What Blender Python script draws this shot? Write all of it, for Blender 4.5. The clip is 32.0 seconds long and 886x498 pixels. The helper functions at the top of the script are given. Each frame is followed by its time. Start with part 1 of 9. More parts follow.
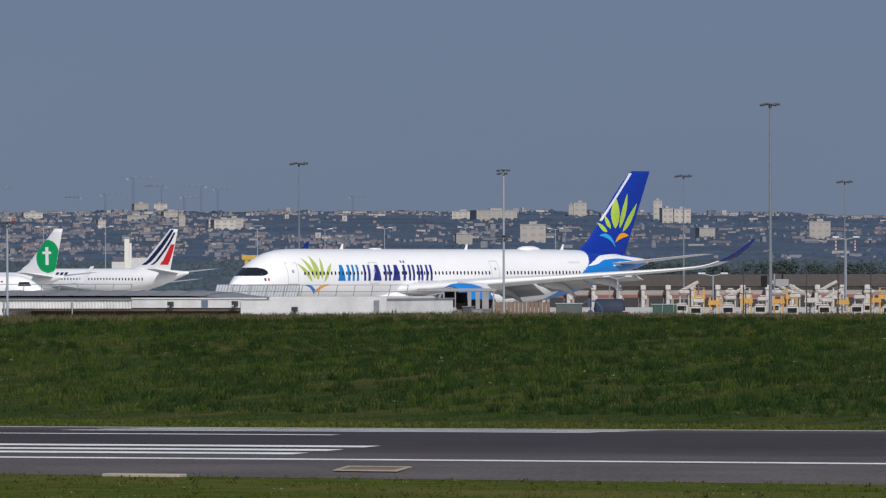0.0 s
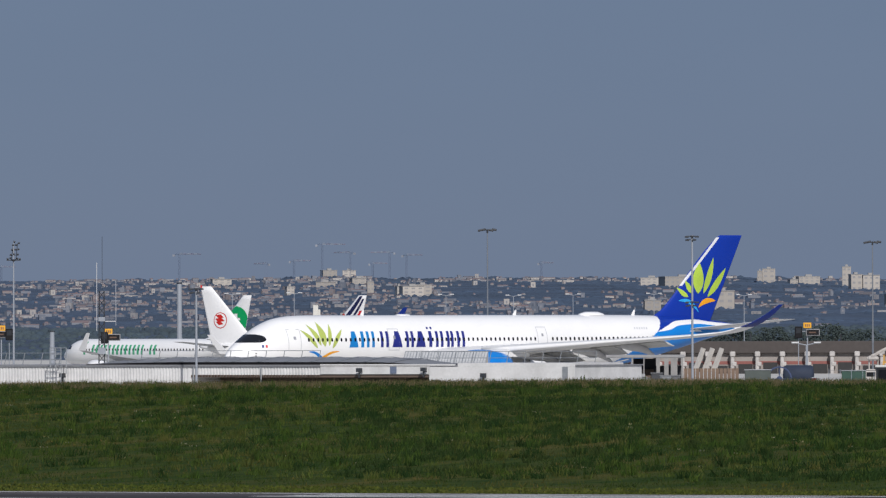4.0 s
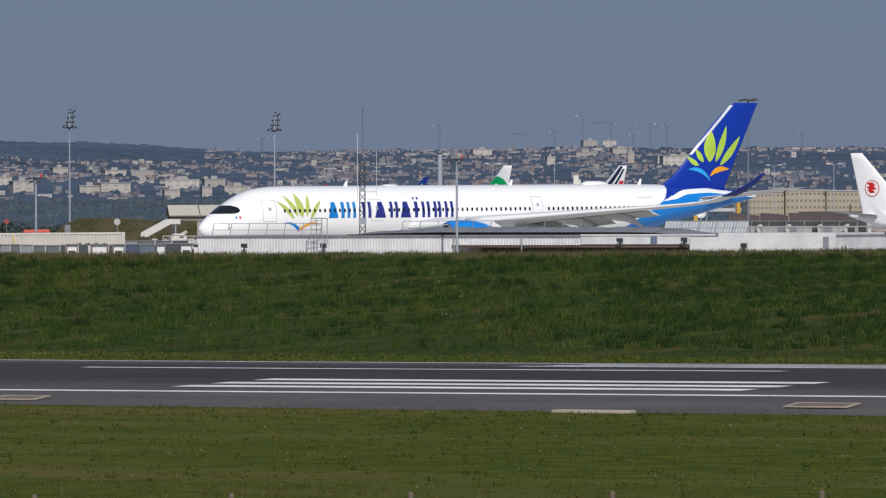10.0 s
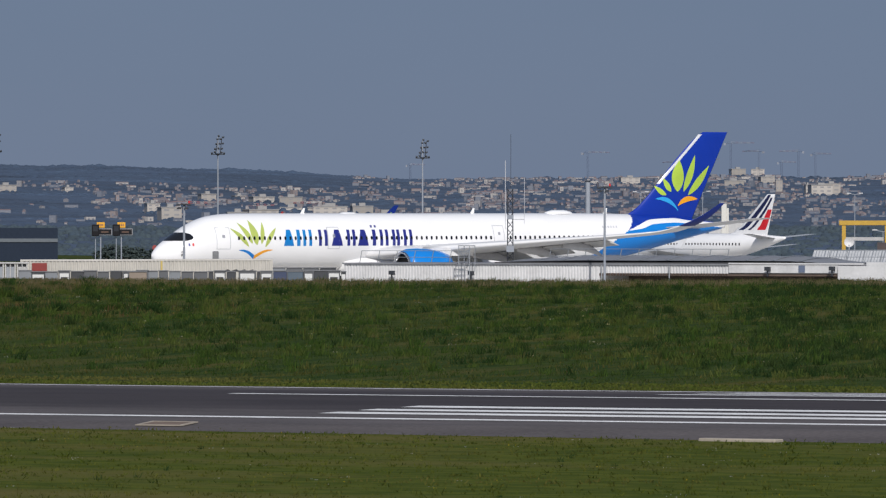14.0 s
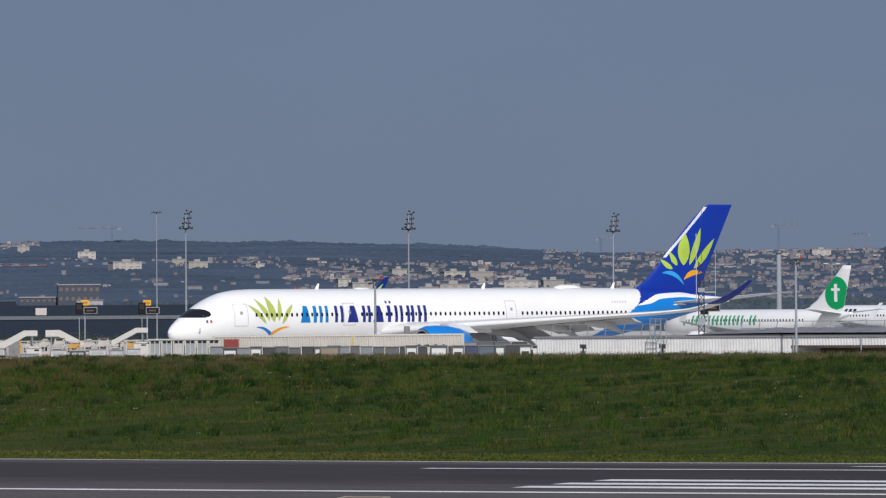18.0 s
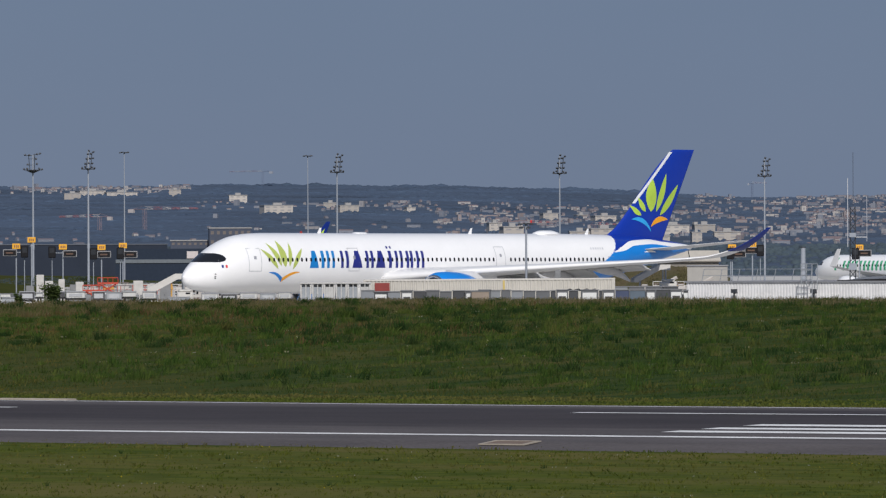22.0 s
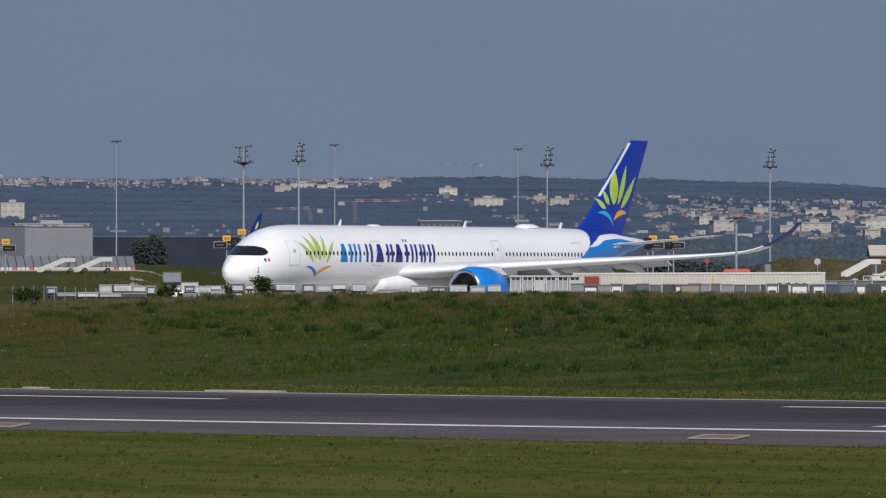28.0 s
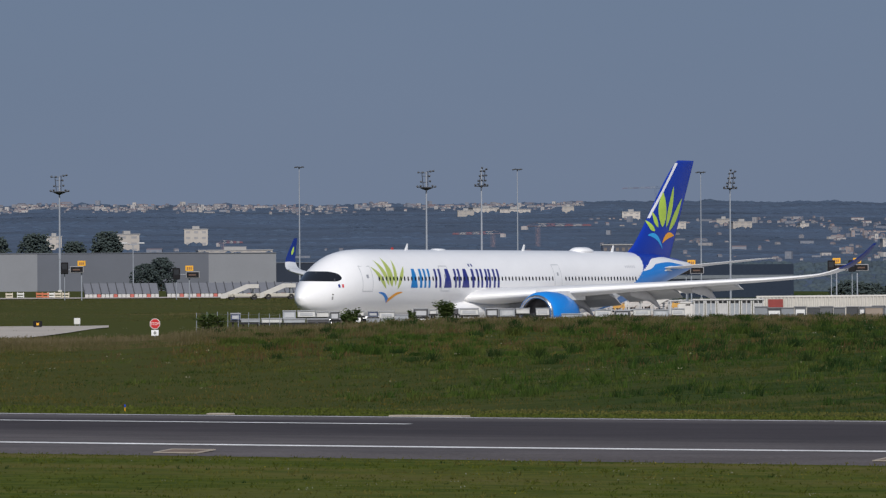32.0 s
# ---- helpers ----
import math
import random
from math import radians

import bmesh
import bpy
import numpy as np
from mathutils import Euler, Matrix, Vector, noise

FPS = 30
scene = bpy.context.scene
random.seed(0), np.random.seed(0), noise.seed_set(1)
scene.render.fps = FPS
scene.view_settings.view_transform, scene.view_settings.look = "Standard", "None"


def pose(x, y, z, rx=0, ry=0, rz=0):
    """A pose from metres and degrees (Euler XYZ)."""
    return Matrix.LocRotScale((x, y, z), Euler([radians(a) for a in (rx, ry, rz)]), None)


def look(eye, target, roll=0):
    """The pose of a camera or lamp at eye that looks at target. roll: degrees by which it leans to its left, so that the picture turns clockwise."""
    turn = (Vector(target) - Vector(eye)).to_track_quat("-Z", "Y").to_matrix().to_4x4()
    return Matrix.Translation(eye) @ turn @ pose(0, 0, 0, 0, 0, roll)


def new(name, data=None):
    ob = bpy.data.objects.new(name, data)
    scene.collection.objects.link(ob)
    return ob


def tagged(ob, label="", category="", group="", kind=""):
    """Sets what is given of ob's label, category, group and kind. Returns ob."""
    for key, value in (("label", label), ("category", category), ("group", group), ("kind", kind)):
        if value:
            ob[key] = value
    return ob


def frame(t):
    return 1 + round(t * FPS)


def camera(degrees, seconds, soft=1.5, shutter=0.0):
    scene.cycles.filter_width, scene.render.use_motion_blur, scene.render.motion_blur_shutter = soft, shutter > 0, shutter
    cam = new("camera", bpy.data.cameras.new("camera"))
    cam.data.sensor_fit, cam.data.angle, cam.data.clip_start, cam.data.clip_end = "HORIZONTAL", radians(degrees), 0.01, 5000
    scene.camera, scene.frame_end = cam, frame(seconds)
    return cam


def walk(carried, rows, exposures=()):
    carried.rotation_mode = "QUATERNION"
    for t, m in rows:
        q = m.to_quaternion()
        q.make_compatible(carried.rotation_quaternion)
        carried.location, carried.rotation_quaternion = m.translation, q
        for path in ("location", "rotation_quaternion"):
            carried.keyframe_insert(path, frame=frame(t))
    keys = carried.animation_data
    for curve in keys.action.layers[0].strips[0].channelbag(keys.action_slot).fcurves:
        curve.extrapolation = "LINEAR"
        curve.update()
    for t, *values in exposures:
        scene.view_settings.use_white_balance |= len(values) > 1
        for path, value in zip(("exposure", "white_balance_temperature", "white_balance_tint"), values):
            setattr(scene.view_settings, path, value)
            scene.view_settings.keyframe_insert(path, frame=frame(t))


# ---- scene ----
EYE = (0.0, 0.0, 5.9)
cam = camera(7.869, 32.0, soft=1.28)


def aim(yaw, pitch, roll):
    """The camera at its stand, turned yaw degrees to the right of north, tipped up by pitch."""
    a, b = radians(yaw), radians(pitch)
    way = Vector((math.sin(a) * math.cos(b), math.cos(a) * math.cos(b), math.sin(b)))
    return look(EYE, Vector(EYE) + 500 * way, roll)


walk(cam, [(t, aim(a, b, c)) for t, a, b, c in (
    (0.0, -23.600, 0.187, -0.13), (0.5, -23.623, 0.308, -0.07), (1.0, -23.619, 0.163, -0.46), (1.5, -23.598, 0.203, -0.02),
    (2.0, -24.270, 0.554, -0.20), (2.5, -24.754, 0.730, -0.28), (3.0, -24.946, 0.769, -0.39), (3.5, -25.141, 0.771, -0.26),
    (5.5, -25.409, 0.813, -0.10), (6.0, -25.382, 0.205, -0.18), (6.5, -25.473, -0.218, -0.11), (7.0, -25.957, -0.378, -0.08),
    (7.5, -26.516, -0.571, -0.22), (8.0, -26.922, -0.642, -0.31), (8.5, -27.415, -0.648, -0.31), (9.0, -27.682, -0.597, -0.57),
    (9.5, -27.609, -0.474, -0.55), (10.0, -27.595, -0.367, -0.21), (10.5, -27.629, -0.329, -0.06), (11.0, -27.776, -0.253, -0.09),
    (11.5, -27.921, -0.226, -0.14), (12.0, -28.035, -0.224, -0.01), (12.5, -28.164, -0.207, -0.03), (13.0, -28.422, -0.226, 0.02),
    (13.5, -28.691, -0.179, -0.03), (14.0, -28.908, -0.119, 0.03), (14.5, -29.091, -0.097, 0.14), (16.5, -30.095, 0.018, -0.28),
    (17.0, -30.315, 0.173, -0.33), (17.5, -30.466, 0.367, -0.29), (18.0, -30.604, 0.545, -0.39), (18.5, -30.762, 0.602, -0.42),
    (19.0, -30.945, 0.606, -0.34), (19.5, -31.176, 0.607, -0.37), (20.0, -31.486, 0.593, -0.39), (20.5, -31.620, 0.082, -0.30),
    (21.0, -31.746, 0.599, -0.34), (21.5, -31.883, 0.264, -0.04), (22.0, -31.950, 0.055, -0.23), (22.5, -31.961, 0.118, -0.17),
    (23.0, -32.005, 0.138, 0.06), (23.5, -32.318, 0.085, -0.09), (24.0, -32.563, 0.056, -0.07), (24.5, -32.703, 0.062, -0.04),
    (25.0, -32.921, 0.092, -0.09), (25.5, -33.159, 0.105, -0.02), (26.0, -33.360, 0.088, -0.22), (26.5, -33.508, 0.055, -0.13),
    (28.5, -33.911, 0.008, -0.10), (29.0, -33.990, 0.037, -0.20), (29.5, -34.064, 0.043, -0.15), (30.0, -34.157, 0.063, -0.14),
    (30.5, -34.335, 0.109, -0.01), (31.0, -34.734, 0.141, -0.02), (31.5, -35.301, 0.198, -0.25), (32.0, -35.445, 0.221, -0.38),
)], exposures=((0.0, 0.0), (32.0, 0.0)))

# ---- light: sun from behind the camera, slate-grey cloud over a clear dome ----
SUN_AZ, SUN_EL = 143.0, 36.0      # compass bearing and height of the sun, degrees
world = bpy.data.worlds.new("sky")
scene.world = world
world.use_nodes = True
wn = world.node_tree
sky = wn.nodes.new("ShaderNodeTexSky")
sky.sky_type = "NISHITA"
sky.sun_disc = False
sky.sun_elevation, sky.sun_rotation = radians(SUN_EL), radians(SUN_AZ)
sky.altitude, sky.air_density, sky.dust_density, sky.ozone_density = 100, 1.0, 0.3, 1.5
veil = wn.nodes.new("ShaderNodeMix")
veil.data_type = "RGBA"
veil.inputs["Factor"].default_value = 0.95
cloud_co, cloud_map, cloud = wn.nodes.new("ShaderNodeTexCoord"), wn.nodes.new("ShaderNodeMapping"), wn.nodes.new("ShaderNodeTexNoise")
cloud_map.inputs["Scale"].default_value = (7, 7, 22)
cloud.inputs["Scale"].default_value, cloud.inputs["Detail"].default_value = 1.6, 4
tone = wn.nodes.new("ShaderNodeMix")
tone.data_type = "RGBA"
tone.inputs["A"].default_value, tone.inputs["B"].default_value = (1.08, 1.575, 2.64, 1), (1.24, 1.73, 2.82, 1)
wn.links.new(cloud_co.outputs["Generated"], cloud_map.inputs["Vector"])
wn.links.new(cloud_map.outputs["Vector"], cloud.inputs["Vector"])
wn.links.new(cloud.outputs["Fac"], tone.inputs["Factor"])
wn.links.new(sky.outputs["Color"], veil.inputs["A"])
wn.links.new(tone.outputs["Result"], veil.inputs["B"])
wn.nodes["Background"].inputs["Strength"].default_value = 0.1
wn.links.new(veil.outputs["Result"], wn.nodes["Background"].inputs["Color"])
sun_data = bpy.data.lights.new("sun", "SUN")
sun_data.energy, sun_data.angle, sun_data.color = 3.75, radians(0.6), (1.0, 0.955, 0.915)
sun = new("sun", sun_data)
sun.matrix_basis = look((0, 0, 300), (-math.sin(radians(SUN_AZ)) * math.cos(radians(SUN_EL)) * 100, -math.cos(radians(SUN_AZ)) * math.cos(radians(SUN_EL)) * 100, 300 - math.sin(radians(SUN_EL)) * 100))

# ---- materials ----
MATS = {}


def mat(name, color, rough=0.6, metal=0.0, vary=0.12, scale=1.5, bump=0.0, spread=0.0, fine=0.0, coat=0.0, hue=None, gloss=0.5):
    """A plain painted, natural or metal surface: two scales of tone, a little relief and a tone that differs from piece to piece."""
    if name in MATS:
        return MATS[name]
    m = bpy.data.materials.new(name)
    m.use_nodes = True
    n, l = m.node_tree.nodes, m.node_tree.links
    b = n["Principled BSDF"]
    b.inputs["Roughness"].default_value = rough
    b.inputs["Metallic"].default_value = metal
    b.inputs["Specular IOR Level"].default_value = gloss
    b.inputs["Coat Weight"].default_value = coat
    co = n.new("ShaderNodeTexCoord")
    t1, t2 = n.new("ShaderNodeTexNoise"), n.new("ShaderNodeTexNoise")
    t1.inputs["Scale"].default_value, t1.inputs["Detail"].default_value = scale, 5
    t2.inputs["Scale"].default_value, t2.inputs["Detail"].default_value = scale * 9, 3
    for t in (t1, t2):
        l.new(co.outputs["Object"], t.inputs["Vector"])
    add = n.new("ShaderNodeMath")
    add.operation = "MULTIPLY_ADD"
    l.new(t2.outputs["Fac"], add.inputs[0])
    add.inputs[1].default_value = 0.45
    l.new(t1.outputs["Fac"], add.inputs[2])
    tone = n.new("ShaderNodeMapRange")
    tone.inputs["From Min"].default_value, tone.inputs["From Max"].default_value = 0.42, 1.0
    tone.inputs["To Min"].default_value, tone.inputs["To Max"].default_value = 1 - vary, 1 + vary
    l.new(add.outputs[0], tone.inputs["Value"])
    last = tone.outputs[0]
    if spread:
        info = n.new("ShaderNodeObjectInfo")
        each = n.new("ShaderNodeMapRange")
        each.inputs["To Min"].default_value, each.inputs["To Max"].default_value = 1 - spread, 1 + spread
        l.new(info.outputs["Random"], each.inputs["Value"])
        mul = n.new("ShaderNodeMath")
        mul.operation = "MULTIPLY"
        l.new(last, mul.inputs[0])
        l.new(each.outputs[0], mul.inputs[1])
        last = mul.outputs[0]
    base = n.new("ShaderNodeRGB")
    base.outputs[0].default_value = (*color, 1)
    src = base.outputs[0]
    if hue:
        mixc = n.new("ShaderNodeMix")
        mixc.data_type = "RGBA"
        geo = n.new("ShaderNodeNewGeometry")
        l.new(geo.outputs["Random Per Island"], mixc.inputs["Factor"])
        mixc.inputs["A"].default_value, mixc.inputs["B"].default_value = (*color, 1), (*hue, 1)
        src = mixc.outputs["Result"]
    mix = n.new("ShaderNodeVectorMath")
    mix.operation = "SCALE"
    l.new(src, mix.inputs[0])
    l.new(last, mix.inputs["Scale"])
    l.new(mix.outputs[0], b.inputs["Base Color"])
    if bump:
        bp = n.new("ShaderNodeBump")
        bp.inputs["Strength"].default_value, bp.inputs["Distance"].default_value = bump, 0.02
        l.new(add.outputs[0], bp.inputs["Height"])
        l.new(bp.outputs[0], b.inputs["Normal"])
    MATS[name] = m
    return m


WHITE = mat("white_aircraft_paint", (0.84, 0.84, 0.84), 0.3, vary=0.03, scale=0.5, coat=0.4)
NAVY = mat("navy_aircraft_paint", (0.006, 0.034, 0.32), 0.35, vary=0.05, scale=0.5, coat=0.1, gloss=0.3)
AZURE = mat("azure_aircraft_paint", (0.007, 0.20, 0.62), 0.32, vary=0.05, scale=0.5, coat=0.12, gloss=0.35)
LEAF = mat("lime_paint", (0.40, 0.56, 0.07), 0.35, vary=0.1, scale=0.8)
LEAF_PALE = mat("pale_lime_paint", (0.42, 0.50, 0.12), 0.35, vary=0.1, scale=0.8)
ORANGE = mat("orange_paint", (0.85, 0.36, 0.015), 0.35, vary=0.05)
WINGWHITE = mat("wing_pale_paint", (0.70, 0.70, 0.70), 0.32, vary=0.05, scale=0.6)
WINGGREY = mat("wing_grey_paint", (0.42, 0.43, 0.44), 0.35, vary=0.08, scale=0.6)
GLASS = mat("dark_cabin_glass", (0.012, 0.013, 0.016), 0.06, vary=0.05)
METAL = mat("bare_metal", (0.62, 0.62, 0.63), 0.22, 1.0, vary=0.08)
DARK = mat("dark_rubber", (0.018, 0.018, 0.02), 0.7)
STEEL = mat("galvanised_steel", (0.36, 0.38, 0.40), 0.5, 0.6, vary=0.15, scale=2)

# ---- tools ----


def part(name, bm, material, parent=None, label="", smooth=False):
    """One mesh object from a bmesh or from (verts, faces[, material numbers]), under a parent."""
    me = bpy.data.meshes.new(name)
    if isinstance(bm, tuple):
        me.from_pydata([tuple(v) for v in bm[0]], [], [tuple(f) for f in bm[1]])
        if len(bm) > 2:
            me.polygons.foreach_set("material_index", np.array(bm[2], dtype=np.int32))
    else:
        bm.normal_update()
        bm.to_mesh(me)
        bm.free()
    for m in material if isinstance(material, (list, tuple)) else [material]:
        me.materials.append(m)
    if smooth:
        me.polygons.foreach_set("use_smooth", np.ones(len(me.polygons), dtype=bool))
    me.update()
    ob = new(name, me)
    if parent is not None:
        ob.parent = parent
    if label:
        ob["label"] = label
    return ob


def root(name, m, label, category, group="", kind=""):
    ob = new(name)
    ob.empty_display_size = 0.2
    ob.matrix_basis = m
    return tagged(ob, label, category, group, kind)


def box(bm, x0, x1, y0, y1, z0, z1, m=None, bevel=0.0):
    """A box, its edges bevelled if asked, into the bmesh."""
    vs = [bm.verts.new(Vector((x, y, z))) for x in (x0, x1) for y in (y0, y1) for z in (z0, z1)]
    fs = [bm.faces.new([vs[i] for i in f]) for f in ((0, 1, 3, 2), (4, 6, 7, 5), (0, 4, 5, 1), (2, 3, 7, 6), (0, 2, 6, 4), (1, 5, 7, 3))]
    if bevel:
        es = list({e for f in fs for e in f.edges})
        r = bmesh.ops.bevel(bm, geom=es, offset=bevel, segments=1, affect="EDGES")
        vs = list({v for f in r["faces"] for v in f.verts} | {v for v in vs if v.is_valid})
    if m is not None:
        bmesh.ops.transform(bm, matrix=m, verts=vs)
    return vs


def boxes(*rows, bevel=0.0):
    bm = bmesh.new()
    for r in rows:
        box(bm, *r, bevel=bevel)
    return bm


def tube(bm, a, b, r0, r1=None, n=8, cap=True):
    """A tapered bar from a to b."""
    a, b = Vector(a), Vector(b)
    r1 = r0 if r1 is None else r1
    q = (b - a).to_track_quat("Z", "Y")
    rings = []
    for p, r in ((a, r0), (b, r1)):
        rings.append([bm.verts.new(p + q @ Vector((r * math.cos(2 * math.pi * i / n), r * math.sin(2 * math.pi * i / n), 0))) for i in range(n)])
    for i in range(n):
        bm.faces.new((rings[0][i], rings[0][(i + 1) % n], rings[1][(i + 1) % n], rings[1][i]))
    if cap:
        bm.faces.new(rings[0][::-1])
        bm.faces.new(rings[1])


def tubes(*rows, n=8):
    bm = bmesh.new()
    for r in rows:
        tube(bm, *r, n=n)
    return bm


def loft(rings, close=True, caps=True):
    """Verts and quads through rings of points of equal count."""
    n = len(rings[0])
    vs = [p for r in rings for p in r]
    fs = []
    for k in range(len(rings) - 1):
        for i in range(n if close else n - 1):
            j = (i + 1) % n
            fs.append((k * n + i, k * n + j, (k + 1) * n + j, (k + 1) * n + i))
    if caps:
        fs.append(tuple(range(n))[::-1])
        fs.append(tuple((len(rings) - 1) * n + i for i in range(n)))
    return vs, fs


def lathe(profile, n=24, axis="z", centre=(0, 0, 0)):
    """A turned body from (radius, height) pairs about an axis through centre."""
    rings = []
    for r, h in profile:
        ring = []
        for i in range(n):
            c, s = r * math.cos(2 * math.pi * i / n), r * math.sin(2 * math.pi * i / n)
            p = (c, s, h) if axis == "z" else (h, c, s) if axis == "x" else (s, h, c)
            ring.append((p[0] + centre[0], p[1] + centre[1], p[2] + centre[2]))
        rings.append(ring)
    return loft(rings, caps=False)


def curve(xs, ys, x):
    """A smooth value at x through the pairs (xs, ys)."""
    if x <= xs[0]:
        return ys[0]
    if x >= xs[-1]:
        return ys[-1]
    k = max(i for i in range(len(xs) - 1) if xs[i] <= x)
    h = xs[k + 1] - xs[k]
    d = [(ys[i + 1] - ys[i]) / (xs[i + 1] - xs[i]) for i in range(len(xs) - 1)]

    def slope(i):
        if i == 0:
            return d[0]
        if i == len(xs) - 1:
            return d[-1]
        return 0.0 if d[i - 1] * d[i] <= 0 else 2 * d[i - 1] * d[i] / (d[i - 1] + d[i])
    u = (x - xs[k]) / h
    return ((1 + 2 * u) * (1 - u) ** 2 * ys[k] + u * (1 - u) ** 2 * h * slope(k) + u * u * (3 - 2 * u) * ys[k + 1] + u * u * (u - 1) * h * slope(k + 1))

# ---- ground, runway ----
def noise2(x, y, s, seed=0.0):
    return noise.noise(Vector((x / s, y / s, seed)))


def ease(u):
    u = min(1.0, max(0.0, u))
    return u * u * (3 - 2 * u)


def ground_z(x, y):
    """Height of the land: a mound at the viewpoint, level by the runway, a low bank before the sheds, a level apron, rising westward."""
    if y < 70:
        z = -1.05 + 5.1 * ease((70 - y) / 60) * ease((60 - abs(x)) / 40)
    elif y < 183:
        z = -1.05 + 0.5 * ease((y - 110) / 70)
    elif y < 238:
        z = -0.55 + 0.05 * (y - 183) / 55
    else:
        z = -0.5 + 0.5 * ease((y - 238) / 60)
    d = math.hypot(x, y)
    az = math.degrees(math.atan2(x, y)) if y > 0 else 0.0
    west = ease((-az - 35.2) / 2.6)
    crest = (500 - 25 * west) * math.cos(radians(az))
    high = curve((-38.6, -38.1, -37.4, -36.6, -35.4), (1.02, 1.12, 1.66, 1.84, 2.15), az)
    if 250 < y < crest + 26:
        rise = ease((y - 250) / (crest - 250)) * high
        if y > crest:
            rise *= 1 - (1 - 0.8 * west) * ease((y - crest) / 26)
        z += rise + 0.1 * noise2(x, y, 16) + 0.12 * noise2(x, y, 45, 3)
    elif y >= crest + 26:
        z += 0.8 * west * high * (ease((480 - y) / 40) if az > -37.6 else ease((560 - y) / 60))
    if y > 300 and d > 480:
        z += 2.9 * ease((-az - 35.9) / .6) * ease((d - 560) / 220)
    return z


def spot(az, d):
    """A place d metres from the viewpoint on the bearing az (degrees, west negative)."""
    return d * math.sin(radians(az)), d * math.cos(radians(az))


def on_land(az, d, turn=None, lift=0.0):
    """A pose on the ground there, facing the viewpoint unless turned."""
    x, y = spot(az, d)
    return pose(x, y, ground_z(x, y) + lift, 0, 0, -az if turn is None else turn)


GRASS = mat("mown_grass", (0.045, 0.075, 0.014), 0.9, vary=0.35, scale=0.16, bump=0.6)


def build_ground():
    xs = np.concatenate([np.linspace(-4600, -800, 20), np.linspace(-760, 60, 83), np.linspace(100, 4000, 20)])
    ys = np.concatenate([np.linspace(-1500, 90, 8), np.linspace(100, 180, 9), [183, 186, 190, 200, 232, 238, 242], np.linspace(250, 520, 46), np.linspace(540, 1000, 24), np.linspace(1100, 4800, 24)])
    vs = [(x, y, ground_z(x, y)) for y in ys for x in xs]
    w = len(xs)
    fs = [(j * w + i, j * w + i + 1, (j + 1) * w + i + 1, (j + 1) * w + i) for j in range(len(ys) - 1) for i in range(w - 1)]
    g = part("ground", (vs, fs), GRASS, smooth=True)
    tagged(g, "grass airfield land reaching to the horizon", "ground", kind="structure")


build_ground()
RY = 209.0


def crown(y, x=-100.0):
    """Runway surface: a crown across it, falling a little westward."""
    return 0.02 - 0.0133 * abs(y - RY) + 0.1 - 0.22 * ease((-x - 50) / 100)


